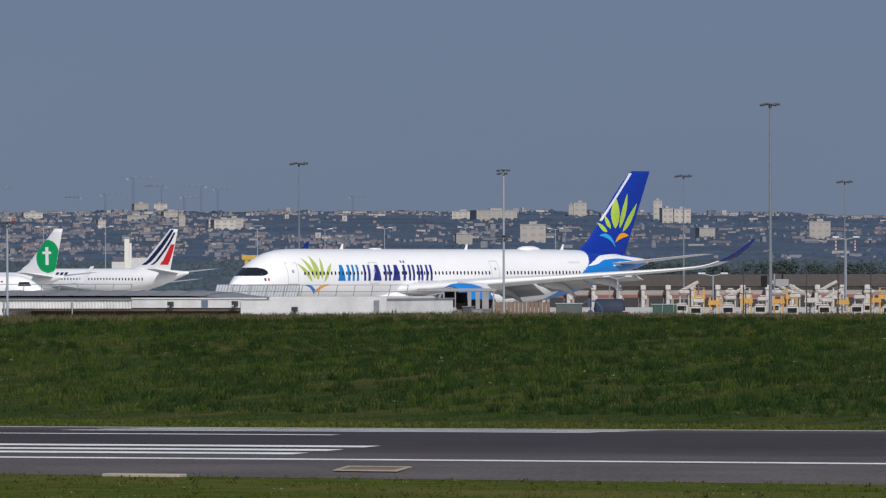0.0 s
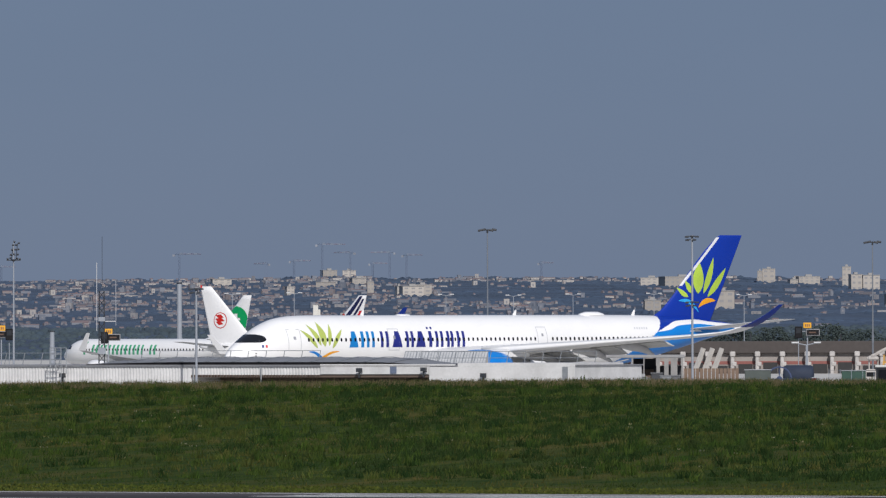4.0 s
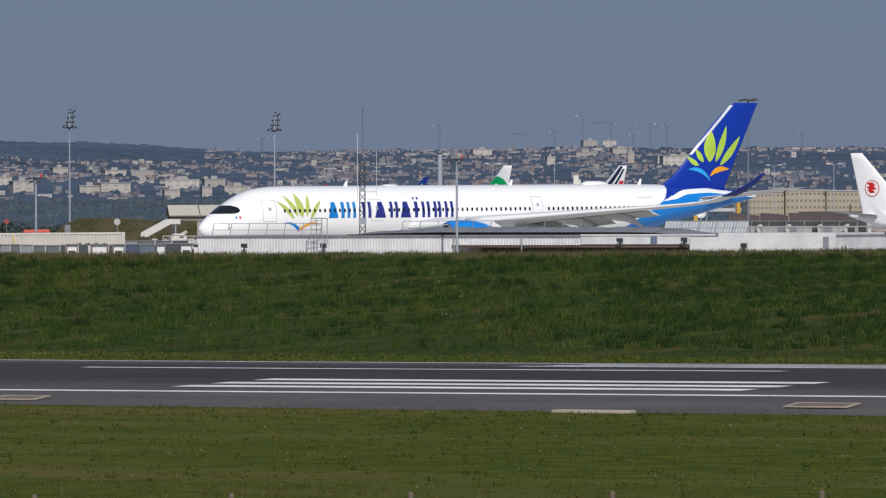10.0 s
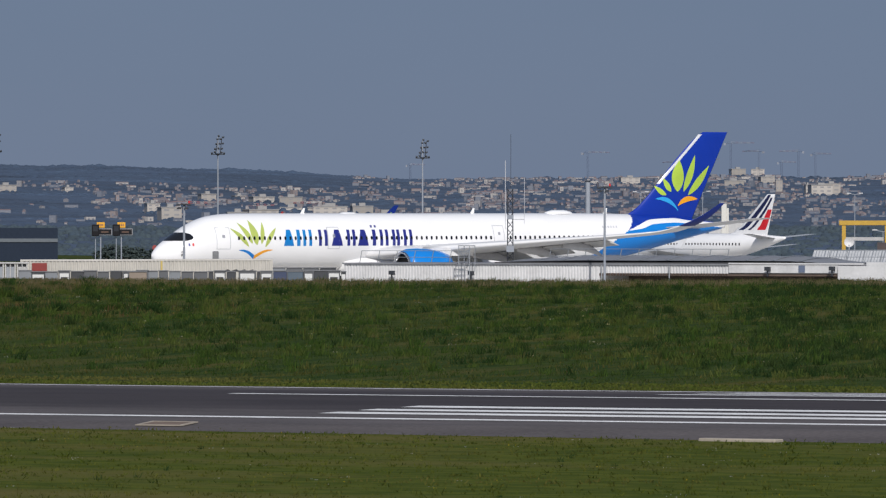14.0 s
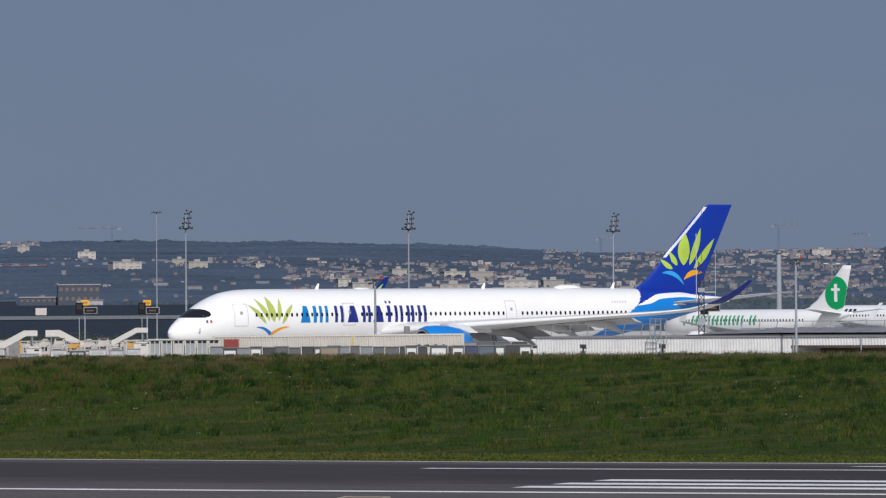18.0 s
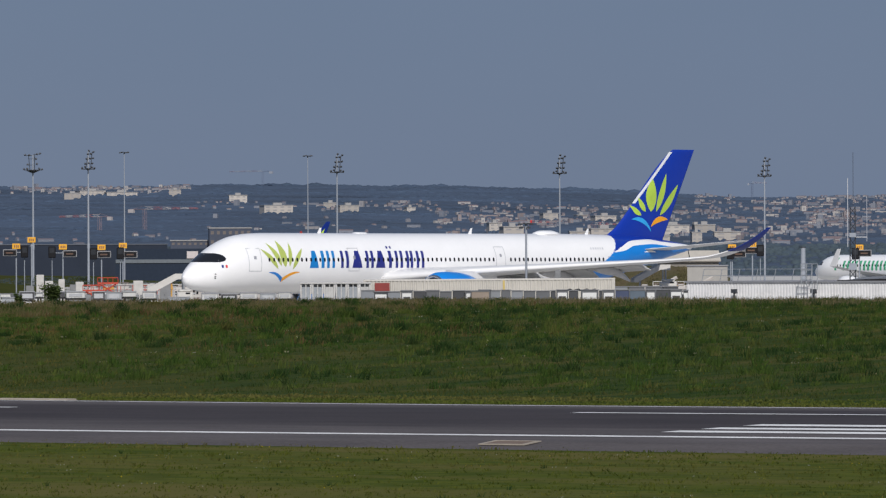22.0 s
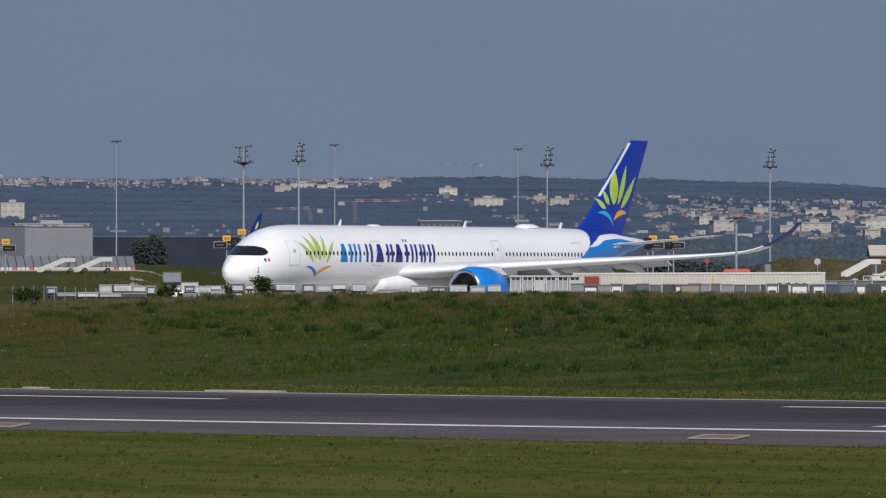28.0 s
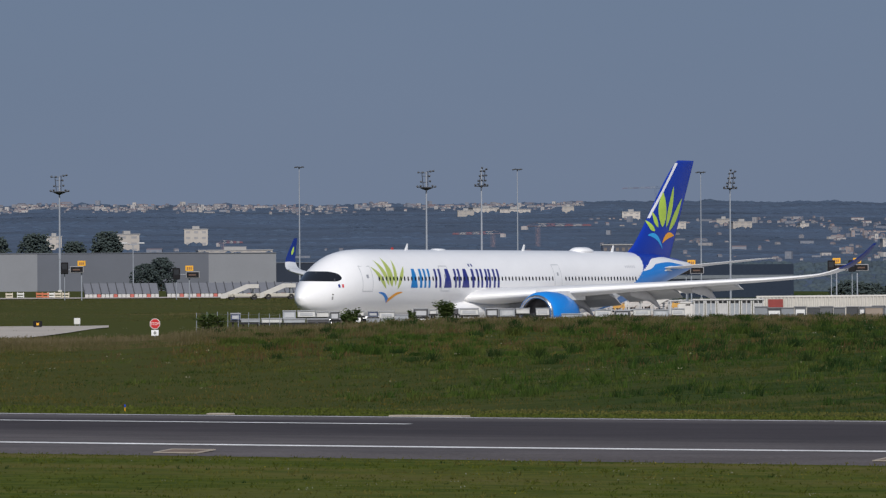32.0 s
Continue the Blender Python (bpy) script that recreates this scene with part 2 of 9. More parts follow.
def runway_asphalt():
    """Worn grey asphalt, blackened by tyre rubber along the middle, in long streaks."""
    m = bpy.data.materials.new("runway_asphalt")
    m.use_nodes = True
    n, l = m.node_tree.nodes, m.node_tree.links
    b = n["Principled BSDF"]
    b.inputs["Roughness"].default_value = .9
    b.inputs["Specular IOR Level"].default_value = .25
    co, sep = n.new("ShaderNodeTexCoord"), n.new("ShaderNodeSeparateXYZ")
    l.new(co.outputs["Object"], sep.inputs[0])
    tones = []
    for sx, sy, size in ((.012, .9, 1.0), (.15, .5, 1.0), (1.0, 1.0, 6.0)):
        mp, t = n.new("ShaderNodeMapping"), n.new("ShaderNodeTexNoise")
        mp.inputs["Scale"].default_value = (sx, sy, 1)
        t.inputs["Scale"].default_value, t.inputs["Detail"].default_value = size, 5
        l.new(co.outputs["Object"], mp.inputs["Vector"])
        l.new(mp.outputs["Vector"], t.inputs["Vector"])
        tones.append(t.outputs["Fac"])

    def math_node(op, a, c):
        q = n.new("ShaderNodeMath")
        q.operation = op
        for k, v in enumerate((a, c)):
            if isinstance(v, float):
                q.inputs[k].default_value = v
            else:
                l.new(v, q.inputs[k])
        return q.outputs[0]
    off = math_node("ABSOLUTE", math_node("SUBTRACT", sep.outputs["Y"], RY), 0.0)
    fade = n.new("ShaderNodeMapRange")      # less rubber away from the touchdown bars
    fade.inputs["From Min"].default_value, fade.inputs["From Max"].default_value = -115.0, -190.0
    fade.inputs["To Max"].default_value = 6.0
    l.new(sep.outputs["X"], fade.inputs["Value"])
    wide = math_node("ADD", math_node("ADD", off, fade.outputs[0]), math_node("MULTIPLY", tones[0], 9.0))
    band = n.new("ShaderNodeMapRange")
    band.interpolation_type = "SMOOTHSTEP"
    band.inputs["From Min"].default_value, band.inputs["From Max"].default_value = 13.0, 25.0
    l.new(wide, band.inputs["Value"])
    mix = n.new("ShaderNodeMix")
    mix.data_type = "RGBA"
    mix.inputs["A"].default_value, mix.inputs["B"].default_value = (.041, .0345, .036, 1), (.094, .083, .082, 1)
    l.new(band.outputs[0], mix.inputs["Factor"])
    grain = n.new("ShaderNodeMapRange")
    grain.inputs["From Min"].default_value, grain.inputs["From Max"].default_value = .7, 1.3
    grain.inputs["To Min"].default_value, grain.inputs["To Max"].default_value = .72, 1.28
    l.new(math_node("ADD", tones[1], tones[2]), grain.inputs["Value"])
    sc = n.new("ShaderNodeVectorMath")
    sc.operation = "SCALE"
    l.new(mix.outputs["Result"], sc.inputs[0])
    l.new(grain.outputs[0], sc.inputs["Scale"])
    l.new(sc.outputs[0], b.inputs["Base Color"])
    bp = n.new("ShaderNodeBump")
    bp.inputs["Strength"].default_value, bp.inputs["Distance"].default_value = .4, .01
    l.new(tones[2], bp.inputs["Height"])
    l.new(bp.outputs[0], b.inputs["Normal"])
    return m


def build_runway():
    ys = [184.6 + i * 1.94 for i in range(25)]
    xs = [-700 + 20 * i for i in range(23)] + [-240 + 4 * i for i in range(51)] + [-20 + 20 * i for i in range(12)]
    vs = [(x, y, crown(y, x)) for y in ys for x in xs]
    w = len(xs)
    fs = [(j * w + i, j * w + i + 1, (j + 1) * w + i + 1, (j + 1) * w + i) for j in range(len(ys) - 1) for i in range(w - 1)]
    # turned-down edges
    for row, out, drop in ((0, -3.4, -.62), (len(ys) - 1, .4, -.9)):
        base = len(vs)
        vs += [(x, ys[row] + out, drop) for x in xs]
        fs += [(row * w + i, row * w + i + 1, base + i + 1, base + i) for i in range(w - 1)]
    r = part("runway", (vs, fs), runway_asphalt())
    tagged(r, "dark asphalt runway with white painted markings", "runway", kind="structure")
    paint = mat("runway_paint", (0.72, 0.72, 0.70), 0.7, vary=0.25, scale=0.5)

    def strip(name, x0, x1, y0, y1):
        n = max(1, int((x1 - x0) / 4))
        vs, fs = [], []
        for i in range(n + 1):
            x = x0 + (x1 - x0) * i / n
            vs += [(x, y0, crown(y0, x) + .012), (x, y1, crown(y1, x) + .012)]
        for i in range(n):
            fs.append((2 * i, 2 * i + 2, 2 * i + 3, 2 * i + 1))
        return part(name, (vs, fs), paint, r)
    strip("edge_line", -700, 200, 188.6, 189.5)
    strip("edge_line", -700, 200, 227.6, 228.6)
    for k in range(-10, 4):
        strip("centre_line", -124.5 + k * 55, -124.5 + k * 55 + 29, 208.6, 209.4)
    for y in (192.6, 195.4, 198.4):
        strip("touchdown_bar", -111.3, -89.6, y, y + 1.4)
        strip("touchdown_bar", -111.3, -89.6, 2 * RY - y - 1.4, 2 * RY - y)


build_runway()

# ---- the taxiing wide-body airliner: x forward from the nose, y to port, z up ----
FA = (.12, .36, 1, 2, 3, 4, 4.74, 5.5, 6.6, 8.7, 11, 48, 52, 56, 60, 64, 68, 71, 73, 73.75)
FTOP = (3.74, 4.12, 4.74, 5.46, 6.09, 6.68, 7.06, 7.38, 7.74, 8.03, 8.1, 8.1, 8.1, 8.08, 8.02, 7.9, 7.62, 7.3, 7.0, 6.86)
FBOT = (3.62, 3.06, 2.66, 2.37, 2.2, 2.1, 2.06, 2.04, 2.0, 2.0, 2.0, 2.0, 2.18, 2.65, 3.35, 4.25, 5.2, 5.85, 6.3, 6.5)
FWID = (.06, .48, 1.02, 1.62, 2.08, 2.4, 2.57, 2.72, 2.85, 2.96, 2.98, 2.98, 2.96, 2.88, 2.66, 2.25, 1.62, 1.05, .55, .24)


def fus_side(a, z, off=0.0):
    """How far the fuselage reaches to port at a metres behind the nose and height z."""
    t, b, w = curve(FA, FTOP, a), curve(FA, FBOT, a), curve(FA, FWID, a)
    c, h = (t + b) / 2, (t - b) / 2
    return w * math.sqrt(max(0.0, 1 - ((z - c) / h) ** 2)) + off


def fin_chord(z):
    return curve((7.2, 8.0, 8.6, 9.4, 16.7, 17.1), (60.2, 60.8, 61.8, 62.75, 70.15, 70.9), z), 69.4 + (z - 7.5) * 4.8 / 9.6


def fin_side(a, z, off=0.0):
    le, te = fin_chord(z)
    u = min(max((a - le) / (te - le), 0.0), 1.0)
    t = 0.52 - 0.036 * (z - 7.5)
    return max(0.02, t * 2.6 * (math.sqrt(u) * (1 - u) * 0.75 + 0.1 * u * (1 - u))) + off


def sticker(name, outline, side, material, parent, off=0.015, nu=10, nv=14):
    """A thin painted shape on a curved side: outline(v) gives the two ends (a, z) of its row at v from 0 to 1."""
    vs, fs = [], []
    for j in range(nv + 1):
        (a0, z0), (a1, z1) = outline(j / nv)
        for i in range(nu + 1):
            a, z = a0 + (a1 - a0) * i / nu, z0 + (z1 - z0) * i / nu
            vs.append((-a, side(a, z, off), z))
    w = nu + 1
    for j in range(nv):
        for i in range(nu):
            fs.append((j * w + i, j * w + i + 1, (j + 1) * w + i + 1, (j + 1) * w + i))
    return part(name, (vs, fs), material, parent, smooth=True)


def leaf_shape(base, tip, width, lean=0.0):
    """Rows across a pointed leaf from base to tip."""
    (a0, z0), (a1, z1) = base, tip
    d = math.hypot(a1 - a0, z1 - z0)
    px, pz = -(z1 - z0) / d, (a1 - a0) / d

    def row(v):
        w = width * (max(0.0, math.sin(math.pi * v ** 0.85)) ** 0.9) / 2
        bow = lean * math.sin(math.pi * v)
        a, z = a0 + (a1 - a0) * v + px * bow, z0 + (z1 - z0) * v + pz * bow
        return (a - px * w, z - pz * w), (a + px * w, z + pz * w)
    return row


def arc_shape(p, q, bow, thick):
    """Rows across a sickle from p to q, thickest at p."""
    def row(v):
        a, z = p[0] + (q[0] - p[0]) * v, p[1] + (q[1] - p[1]) * v + bow * math.sin(math.pi * v)
        w = thick * (1 - v) ** 0.7 / 2 + 0.01
        return (a, z - w), (a, z + w)
    return row


def slab_shape(a0, a1, z0, z1):
    return lambda v: ((a0, z0 + (z1 - z0) * v), (a1, z0 + (z1 - z0) * v))


def crescent(p, m, q, thick):
    """Rows across a wave from p to q that bends through m, thickest in the middle."""
    def row(v):
        a = (1 - v) ** 2 * p[0] + 2 * v * (1 - v) * m[0] + v * v * q[0]
        z = (1 - v) ** 2 * p[1] + 2 * v * (1 - v) * m[1] + v * v * q[1]
        w = thick * max(0.0, math.sin(math.pi * min(1, v * .96 + .04))) ** .8 / 2 + .01
        return (a, z - w), (a, z + w)
    return row


def title_mark(kind, a0, a1, z0, z1, side, paint, parent, stroke, off=.015):
    """One plain shape of a painted title: a bar, a wedge or two bars side by side."""
    q = []
    if kind == "bar":
        q.append(((a0, a1, z0), (a0, a1, z1)))
    elif kind == "wedge":
        m = (a1 - a0) * .30
        q.append(((a0, a1, z0), (a0 + m, a1 - m, z1)))
    else:
        q += [((a0, a0 + stroke, z0), (a0, a0 + stroke, z1)), ((a1 - stroke, a1, z0), (a1 - stroke, a1, z1))]
    vs, fs = [], []
    for (l0, r0, y0), (l1, r1, y1) in q:
        b, n = len(vs), 8
        for j in range(n + 1):
            v = j / n
            z, l, r = y0 + (y1 - y0) * v, l0 + (l1 - l0) * v, r0 + (r1 - r0) * v
            vs += [(-a, side(a, z, off), z) for a in (l, (l + r) / 2, r)]
        fs += [(b + j * 3 + i, b + j * 3 + i + 1, b + j * 3 + i + 4, b + j * 3 + i + 3) for j in range(n) for i in range(2)]
    return part("title_mark", (vs, fs), paint, parent, smooth=True)


def wing_section(le, te, b, z, thick, tilt, n=11):
    """A ring of points round a wing section."""
    up, dn = [], []
    for i in range(n):
        u = (1 - math.cos(math.pi * i / (n - 1))) / 2
        y = 2.6 * (0.2969 * math.sqrt(u) - 0.126 * u - 0.3516 * u * u + 0.2843 * u ** 3 - 0.1036 * u ** 4)
        camber = 0.16 * u * (1 - u) * thick
        up.append((u, y * thick + camber))
        dn.append((u, -y * thick * 0.85 + camber))
    ring = []
    for u, h in up + dn[-2:0:-1]:
        ring.append((-(le + (te - le) * u), b - h * math.sin(tilt), z + h * math.cos(tilt)))
    return ring


def build_airliner():
    top = root("airliner", pose(0, 0, 0), "white wide-body passenger jet with blue tail and lime leaf emblem, taxiing", "airplane")
    # fuselage
    stations = [.12, .15, .2, .26, .34, .44, .56] + [0.7 + 0.1 * i for i in range(48)] + [5.6 + .5 * i for i in range(12)] + [12 + 2.0 * i for i in range(20)]
    stations += [51.5 + 0.16 * i for i in range(139)] + [73.75]
    n = 96
    rings = []
    for a in stations:
        t, b, w = curve(FA, FTOP, a), curve(FA, FBOT, a), curve(FA, FWID, a)
        c, h = (t + b) / 2, (t - b) / 2
        rings.append([(-a, w * math.cos(2 * math.pi * i / n), c + h * math.sin(2 * math.pi * i / n)) for i in range(n)])
    vs, fs = loft(rings)
    mi = []
    for f in fs:
        a = -sum(vs[i][0] for i in f) / len(f)
        z = sum(vs[i][2] for i in f) / len(f)
        k = 0
        if a > curve((2.0, 3.38, 4.51, 5.75, 6.25, 8.2), (51.8, 54.3, 56.2, 58.4, 59.1, 60.7), z):
            if z > curve((59.4, 62.8, 66.1, 68.3, 73.8), (6.3, 7.42, 7.56, 7.3, 6.95), a):
                k = 1
            elif z > curve((59.4, 61, 62.8, 66.1, 68.3, 73.8), (6.2, 6.4, 6.9, 7.06, 6.9, 6.45), a):
                k = 0
            else:
                k = 2
        mi.append(k)
    body = part("fuselage", (vs, fs, mi), [WHITE, NAVY, AZURE], top, "white fuselage with azure and navy tail", smooth=True)
    low, high = lambda a: curve((59.4, 61, 62.8, 66.1, 68.3, 73.8), (6.2, 6.4, 6.9, 7.06, 6.9, 6.45), a), lambda a: curve((59.4, 62.8, 66.1, 68.3, 73.8), (6.3, 7.42, 7.56, 7.3, 6.95), a)
    edge = lambda a: curve((51.8, 54.3, 56.2, 58.4, 59.1, 60.7), (2.0, 3.38, 4.51, 5.75, 6.25, 8.2), a)

    def azure(v):
        a = 51.9 + 21.6 * v
        return (a, curve(FA, FBOT, a) + .02), (a, max(curve(FA, FBOT, a) + .03, min(edge(a), low(a), curve(FA, FTOP, a) - .02)))

    def swoosh(v):
        a = 59.2 + 14.2 * v
        top_z = curve(FA, FTOP, a) - .02
        return (a, min(low(a), top_z - .02)), (a, min(max(high(a), low(a) + .02), top_z))

    def cap(v):
        a = 60.6 + 7.5 * v
        top_z = curve(FA, FTOP, a) - .01
        return (a, min(high(a), top_z - .02)), (a, top_z)
    sticker("azure_panel", azure, fus_side, AZURE, body, off=.02, nu=14, nv=60)
    sticker("white_swoosh", swoosh, fus_side, WHITE, body, off=.028, nu=5, nv=50)
    sticker("navy_panel", cap, fus_side, NAVY, body, off=.036, nu=5, nv=30)
    gv, gf, nu, nv = [], [], 22, 12
    for sgn in (1, -1):
        for j in range(nv + 1):
            z = 5.2 + .88 * j / nv
            a0 = next(q * .01 for q in range(100, 400) if curve(FA, FTOP, q * .01) >= z)
            a1 = curve((5.2, 5.3, 5.42, 5.55, 5.75, 5.92, 6.08), (3.3, 3.72, 3.92, 4.0, 3.95, 3.8, 3.35), z)
            for i in range(nu + 1):
                a = a0 + (a1 - a0) * (i / nu) ** 1.6
                y = fus_side(a, z) if i else 0.0
                gv.append((-a + .012, sgn * (y + .012 * min(1, y)), z + .012))
        b = (nv + 1) * (nu + 1) * (0 if sgn > 0 else 1)
        for j in range(nv):
            for i in range(nu):
                q = (b + j * (nu + 1) + i, b + j * (nu + 1) + i + 1, b + (j + 1) * (nu + 1) + i + 1, b + (j + 1) * (nu + 1) + i)
                gf.append(q if sgn > 0 else q[::-1])
    part("cockpit_glazing", (gv, gf), GLASS, top, "dark wraparound cockpit windows", smooth=True)
    for a in (2.5, 3.2):
        rows = lambda v, a=a: ((a + 0.25 * v, 5.3 + 0.72 * v), (a + 0.035 + 0.25 * v, 5.3 + 0.72 * v))
        sticker("window_post", rows, fus_side, mat("window_post_grey", (.12, .12, .125), .4), body, off=0.03, nu=1, nv=6)
    # cabin windows and doors on the port side
    doors = ((6.4, 8.06, 4.3, 6.62), (20.07, 21.57, 4.3, 6.65), (41.19, 42.6, 4.6, 6.8), (58.1, 59.3, 4.65, 5.8))
    rnd = bmesh.new()
    ring = [rnd.verts.new((0.13 * math.copysign(abs(math.cos(k)) ** .7, math.cos(k)), 0, 0.2 * math.copysign(abs(math.sin(k)) ** .7, math.sin(k)))) for k in [2 * math.pi * i / 12 for i in range(12)]]
    rnd.faces.new(ring)
    first = part("cabin_window", rnd, GLASS, top)
    a, k = 9.06, 0
    while a < 57.6:
        if not any(d[0] - .35 < a < d[1] + .35 for d in doors):
            ob = first if k == 0 else first.copy()
            if k:
                scene.collection.objects.link(ob)
            lean = math.atan2(5.47 - 5.05, 2.98)
            ob.matrix_basis = Matrix.Translation((-a, fus_side(a, 5.47, .02), 5.47)) @ pose(0, 0, 0, math.degrees(-lean) * -1, 0, 0)
            k += 1
        a += 0.635
    for a0, a1, z0, z1 in doors:
        vs, fs = [], []
        for u in range(2):
            g = 0.07 * u
            rowz = [z0 + g + (z1 - z0 - 2 * g) * i / 8 for i in range(9)]
            loop = [(a0 + g, z) for z in rowz] + [(a1 - g, z) for z in rowz[::-1]]
            vs += [(-a, fus_side(a, z, .014), z) for a, z in loop]
        m = len(vs) // 2
        fs = [(i, (i + 1) % m, m + (i + 1) % m, m + i) for i in range(m)]
        d = part("door_outline", (vs, fs), mat("door_seal_grey", (0.5, 0.51, 0.53), .5), top, "grey cabin door seam")
        sticker("door_window", slab_shape(a0 + (a1 - a0) * .42, a0 + (a1 - a0) * .62, z0 + (z1 - z0) * .52, z0 + (z1 - z0) * .66), fus_side, mat("door_pane", (.32, .33, .36), .3), d, nu=2, nv=2)
    # emblem and the two-colour title, as plain blocks
    for b, t, w, l in (((10.3, 4.55), (8.15, 6.55), .5, -.12), ((10.75, 4.85), (9.2, 7.15), .56, -.08), ((11.3, 4.72), (10.67, 7.4), .86, 0), ((11.85, 4.8), (12.3, 7.2), .5, .05), ((12.3, 4.5), (13.83, 6.6), .5, .12)):
        sticker("emblem_leaf", leaf_shape(b, t, w, l), fus_side, LEAF_PALE, top, nu=4)
    sticker("emblem_wave", arc_shape((11.1, 3.45), (9.1, 4.2), .22, .42), fus_side, AZURE, top, nu=2)
    sticker("emblem_wave", arc_shape((11.1, 3.45), (13.3, 4.22), .22, .42), fus_side, ORANGE, top, nu=2)
    kinds = ("wedge", "bar", "twin", "twin", "wedge", "twin", "wedge", "bar", "twin", "twin", "twin")
    for i, (a0, a1) in enumerate(((14.6, 15.85), (16.22, 16.64), (17.0, 18.1), (18.95, 20.05), (20.55, 21.95), (22.5, 23.55), (23.85, 25.2), (25.7, 26.12), (26.65, 27.7), (28.22, 29.15), (29.65, 30.75))):
        paint = mat("title_azure", (0.006, 0.19, 0.52), .3, vary=.05) if i < 3 else mat("title_navy", (0.018, 0.026, 0.20), .3, vary=.05)
        title_mark(kinds[i], a0, a1, 4.64, 6.36, fus_side, paint, top, .36)
    for a in (25.62, 26.12):
        sticker("title_dot", slab_shape(a, a + .24, 6.58, 6.83), fus_side, MATS["title_navy"], top, nu=2, nv=2)
    for i in range(6):
        sticker("registration_bar", slab_shape(55.6 + i * .36, 55.78 + i * .36, 6.5, 6.72), fus_side, mat("grey_lettering", (.52, .53, .56), .5), top, nu=1, nv=2)
    for i, c in enumerate(((.02, .04, .2), (.75, .75, .75), (.6, .02, .03))):
        sticker("flag_stripe", slab_shape(3.35 + i * .2, 3.55 + i * .2, 4.66, 4.96), fus_side, mat("flag_%d" % i, c, .4), top, nu=1, nv=1)
    for z in (3.6, 3.75, 4.0):
        sticker("probe", slab_shape(2.6, 2.75, z, z + .09), fus_side, DARK, top, off=.03, nu=1, nv=1)
    # fin
    rings = []
    for z in [7.0, 7.4, 7.8, 8.1, 8.4, 8.7, 9.1] + [9.6 + .62 * i for i in range(12)] + [16.9, 17.02, 17.1]:
        le, te = fin_chord(z)
        shrink = 1.0 if z < 16.8 else curve((16.8, 17.02, 17.1), (1, .75, .15), z)
        pts = [(1 - math.cos(math.pi * i / 14)) / 2 for i in range(15)]
        ring = [(-(le + (te - le) * u), fin_side(le + (te - le) * u, z) * shrink, z) for u in pts]
        rings.append(ring + [(x, -y, z) for x, y, z in ring[-2:0:-1]])
    fin = part("fin", loft(rings), NAVY, top, "navy blue tail fin", smooth=True)
    sticker("leading_edge_strip", lambda v: ((64.6 + 5.65 * v, 11.35 + 5.48 * v), (64.95 + 5.72 * v, 11.35 + 5.48 * v)), fin_side, mat("polished_strip", (.85, .85, .86), .25, .3, vary=.05), fin, off=.03, nu=3)
    for b, t, w, l in (((67.2, 10.46), (67.6, 13.95), 1.6, 0.1), ((68.05, 10.48), (69.65, 14.55), .86, -.14), ((68.7, 10.1), (71.65, 13.4), .86, -.12), ((66.35, 10.46), (65.4, 11.98), .66, .06), ((65.7, 10.1), (64.25, 11.15), .58, .1)):
        sticker("emblem_leaf", leaf_shape(b, t, w, l), fin_side, LEAF, fin, off=.03, nu=4)
    sticker("emblem_wave", crescent((67.3, 8.4), (66.1, 9.95), (64.25, 9.66), .5), fin_side, mat("sky_paint", (.03, .35, .75), .3), fin, off=.03, nu=2)
    sticker("emblem_wave", crescent((67.3, 8.95), (68.2, 9.95), (70.1, 9.66), .6), fin_side, ORANGE, fin, off=.03, nu=2)
    for z0, z1, a0, a1 in ((6.52, 6.66, 64.6, 68.0), (6.2, 6.42, 64.2, 66.4)):
        sticker("swoosh_fleck", lambda v, z0=z0, z1=z1, a0=a0, a1=a1: ((a0 + (a1 - a0) * v, z0), (a0 + (a1 - a0) * v, z0 + .02 + (z1 - z0) * math.sin(math.pi * v))), fus_side, WHITE, body, off=.03, nu=2)
    # wings, tail planes, engines
    B = (2.2, 10, 19.8, 26.6, 29.0, 30.45, 31.35, 31.85)
    LE = (24.6, 30.2, 37.4, 42.4, 44.6, 46.7, 48.85, 50.6)
    TE = (39.8, 40.3, 43.4, 45.7, 47.1, 48.65, 50.15, 51.2)
    ZW = (3.6, 4.3, 5.15, 5.72, 6.08, 6.8, 7.92, 9.08)
    TH = (3.4, 2.2, 1.25, .75, .5, .34, .2, .05)
    bs = [2.2, 3, 4.5, 6, 8, 10, 13, 16, 19, 22, 25, 26.6, 27.6, 28.5, 29.1, 29.7, 30.3, 30.8, 31.2, 31.5, 31.72, 31.85]
    for sgn in (1, -1):
        rings = []
        for b in bs:
            e = 0.05
            tilt = math.atan2(curve(B, ZW, b + e) - curve(B, ZW, b - e), 2 * e if b < 31.8 else e)
            ring = wing_section(curve(B, LE, b), curve(B, TE, b), b, curve(B, ZW, b), curve(B, TH, b), tilt)
            rings.append([(x, sgn * y, z) for x, y, z in ring])
        vs, fs = loft(rings)
        if sgn < 0:
            fs = [f[::-1] for f in fs]
        mi = [1 if abs(sum(vs[i][1] for i in f) / len(f)) > 30.3 else 0 for f in fs]
        w = part("wing", (vs, fs, mi), [WINGWHITE, mat("deep_navy_paint", (.006, .022, .17), .35, vary=.05, coat=.1, gloss=.3)], top, "pale swept wing with a navy curved tip", smooth=True)
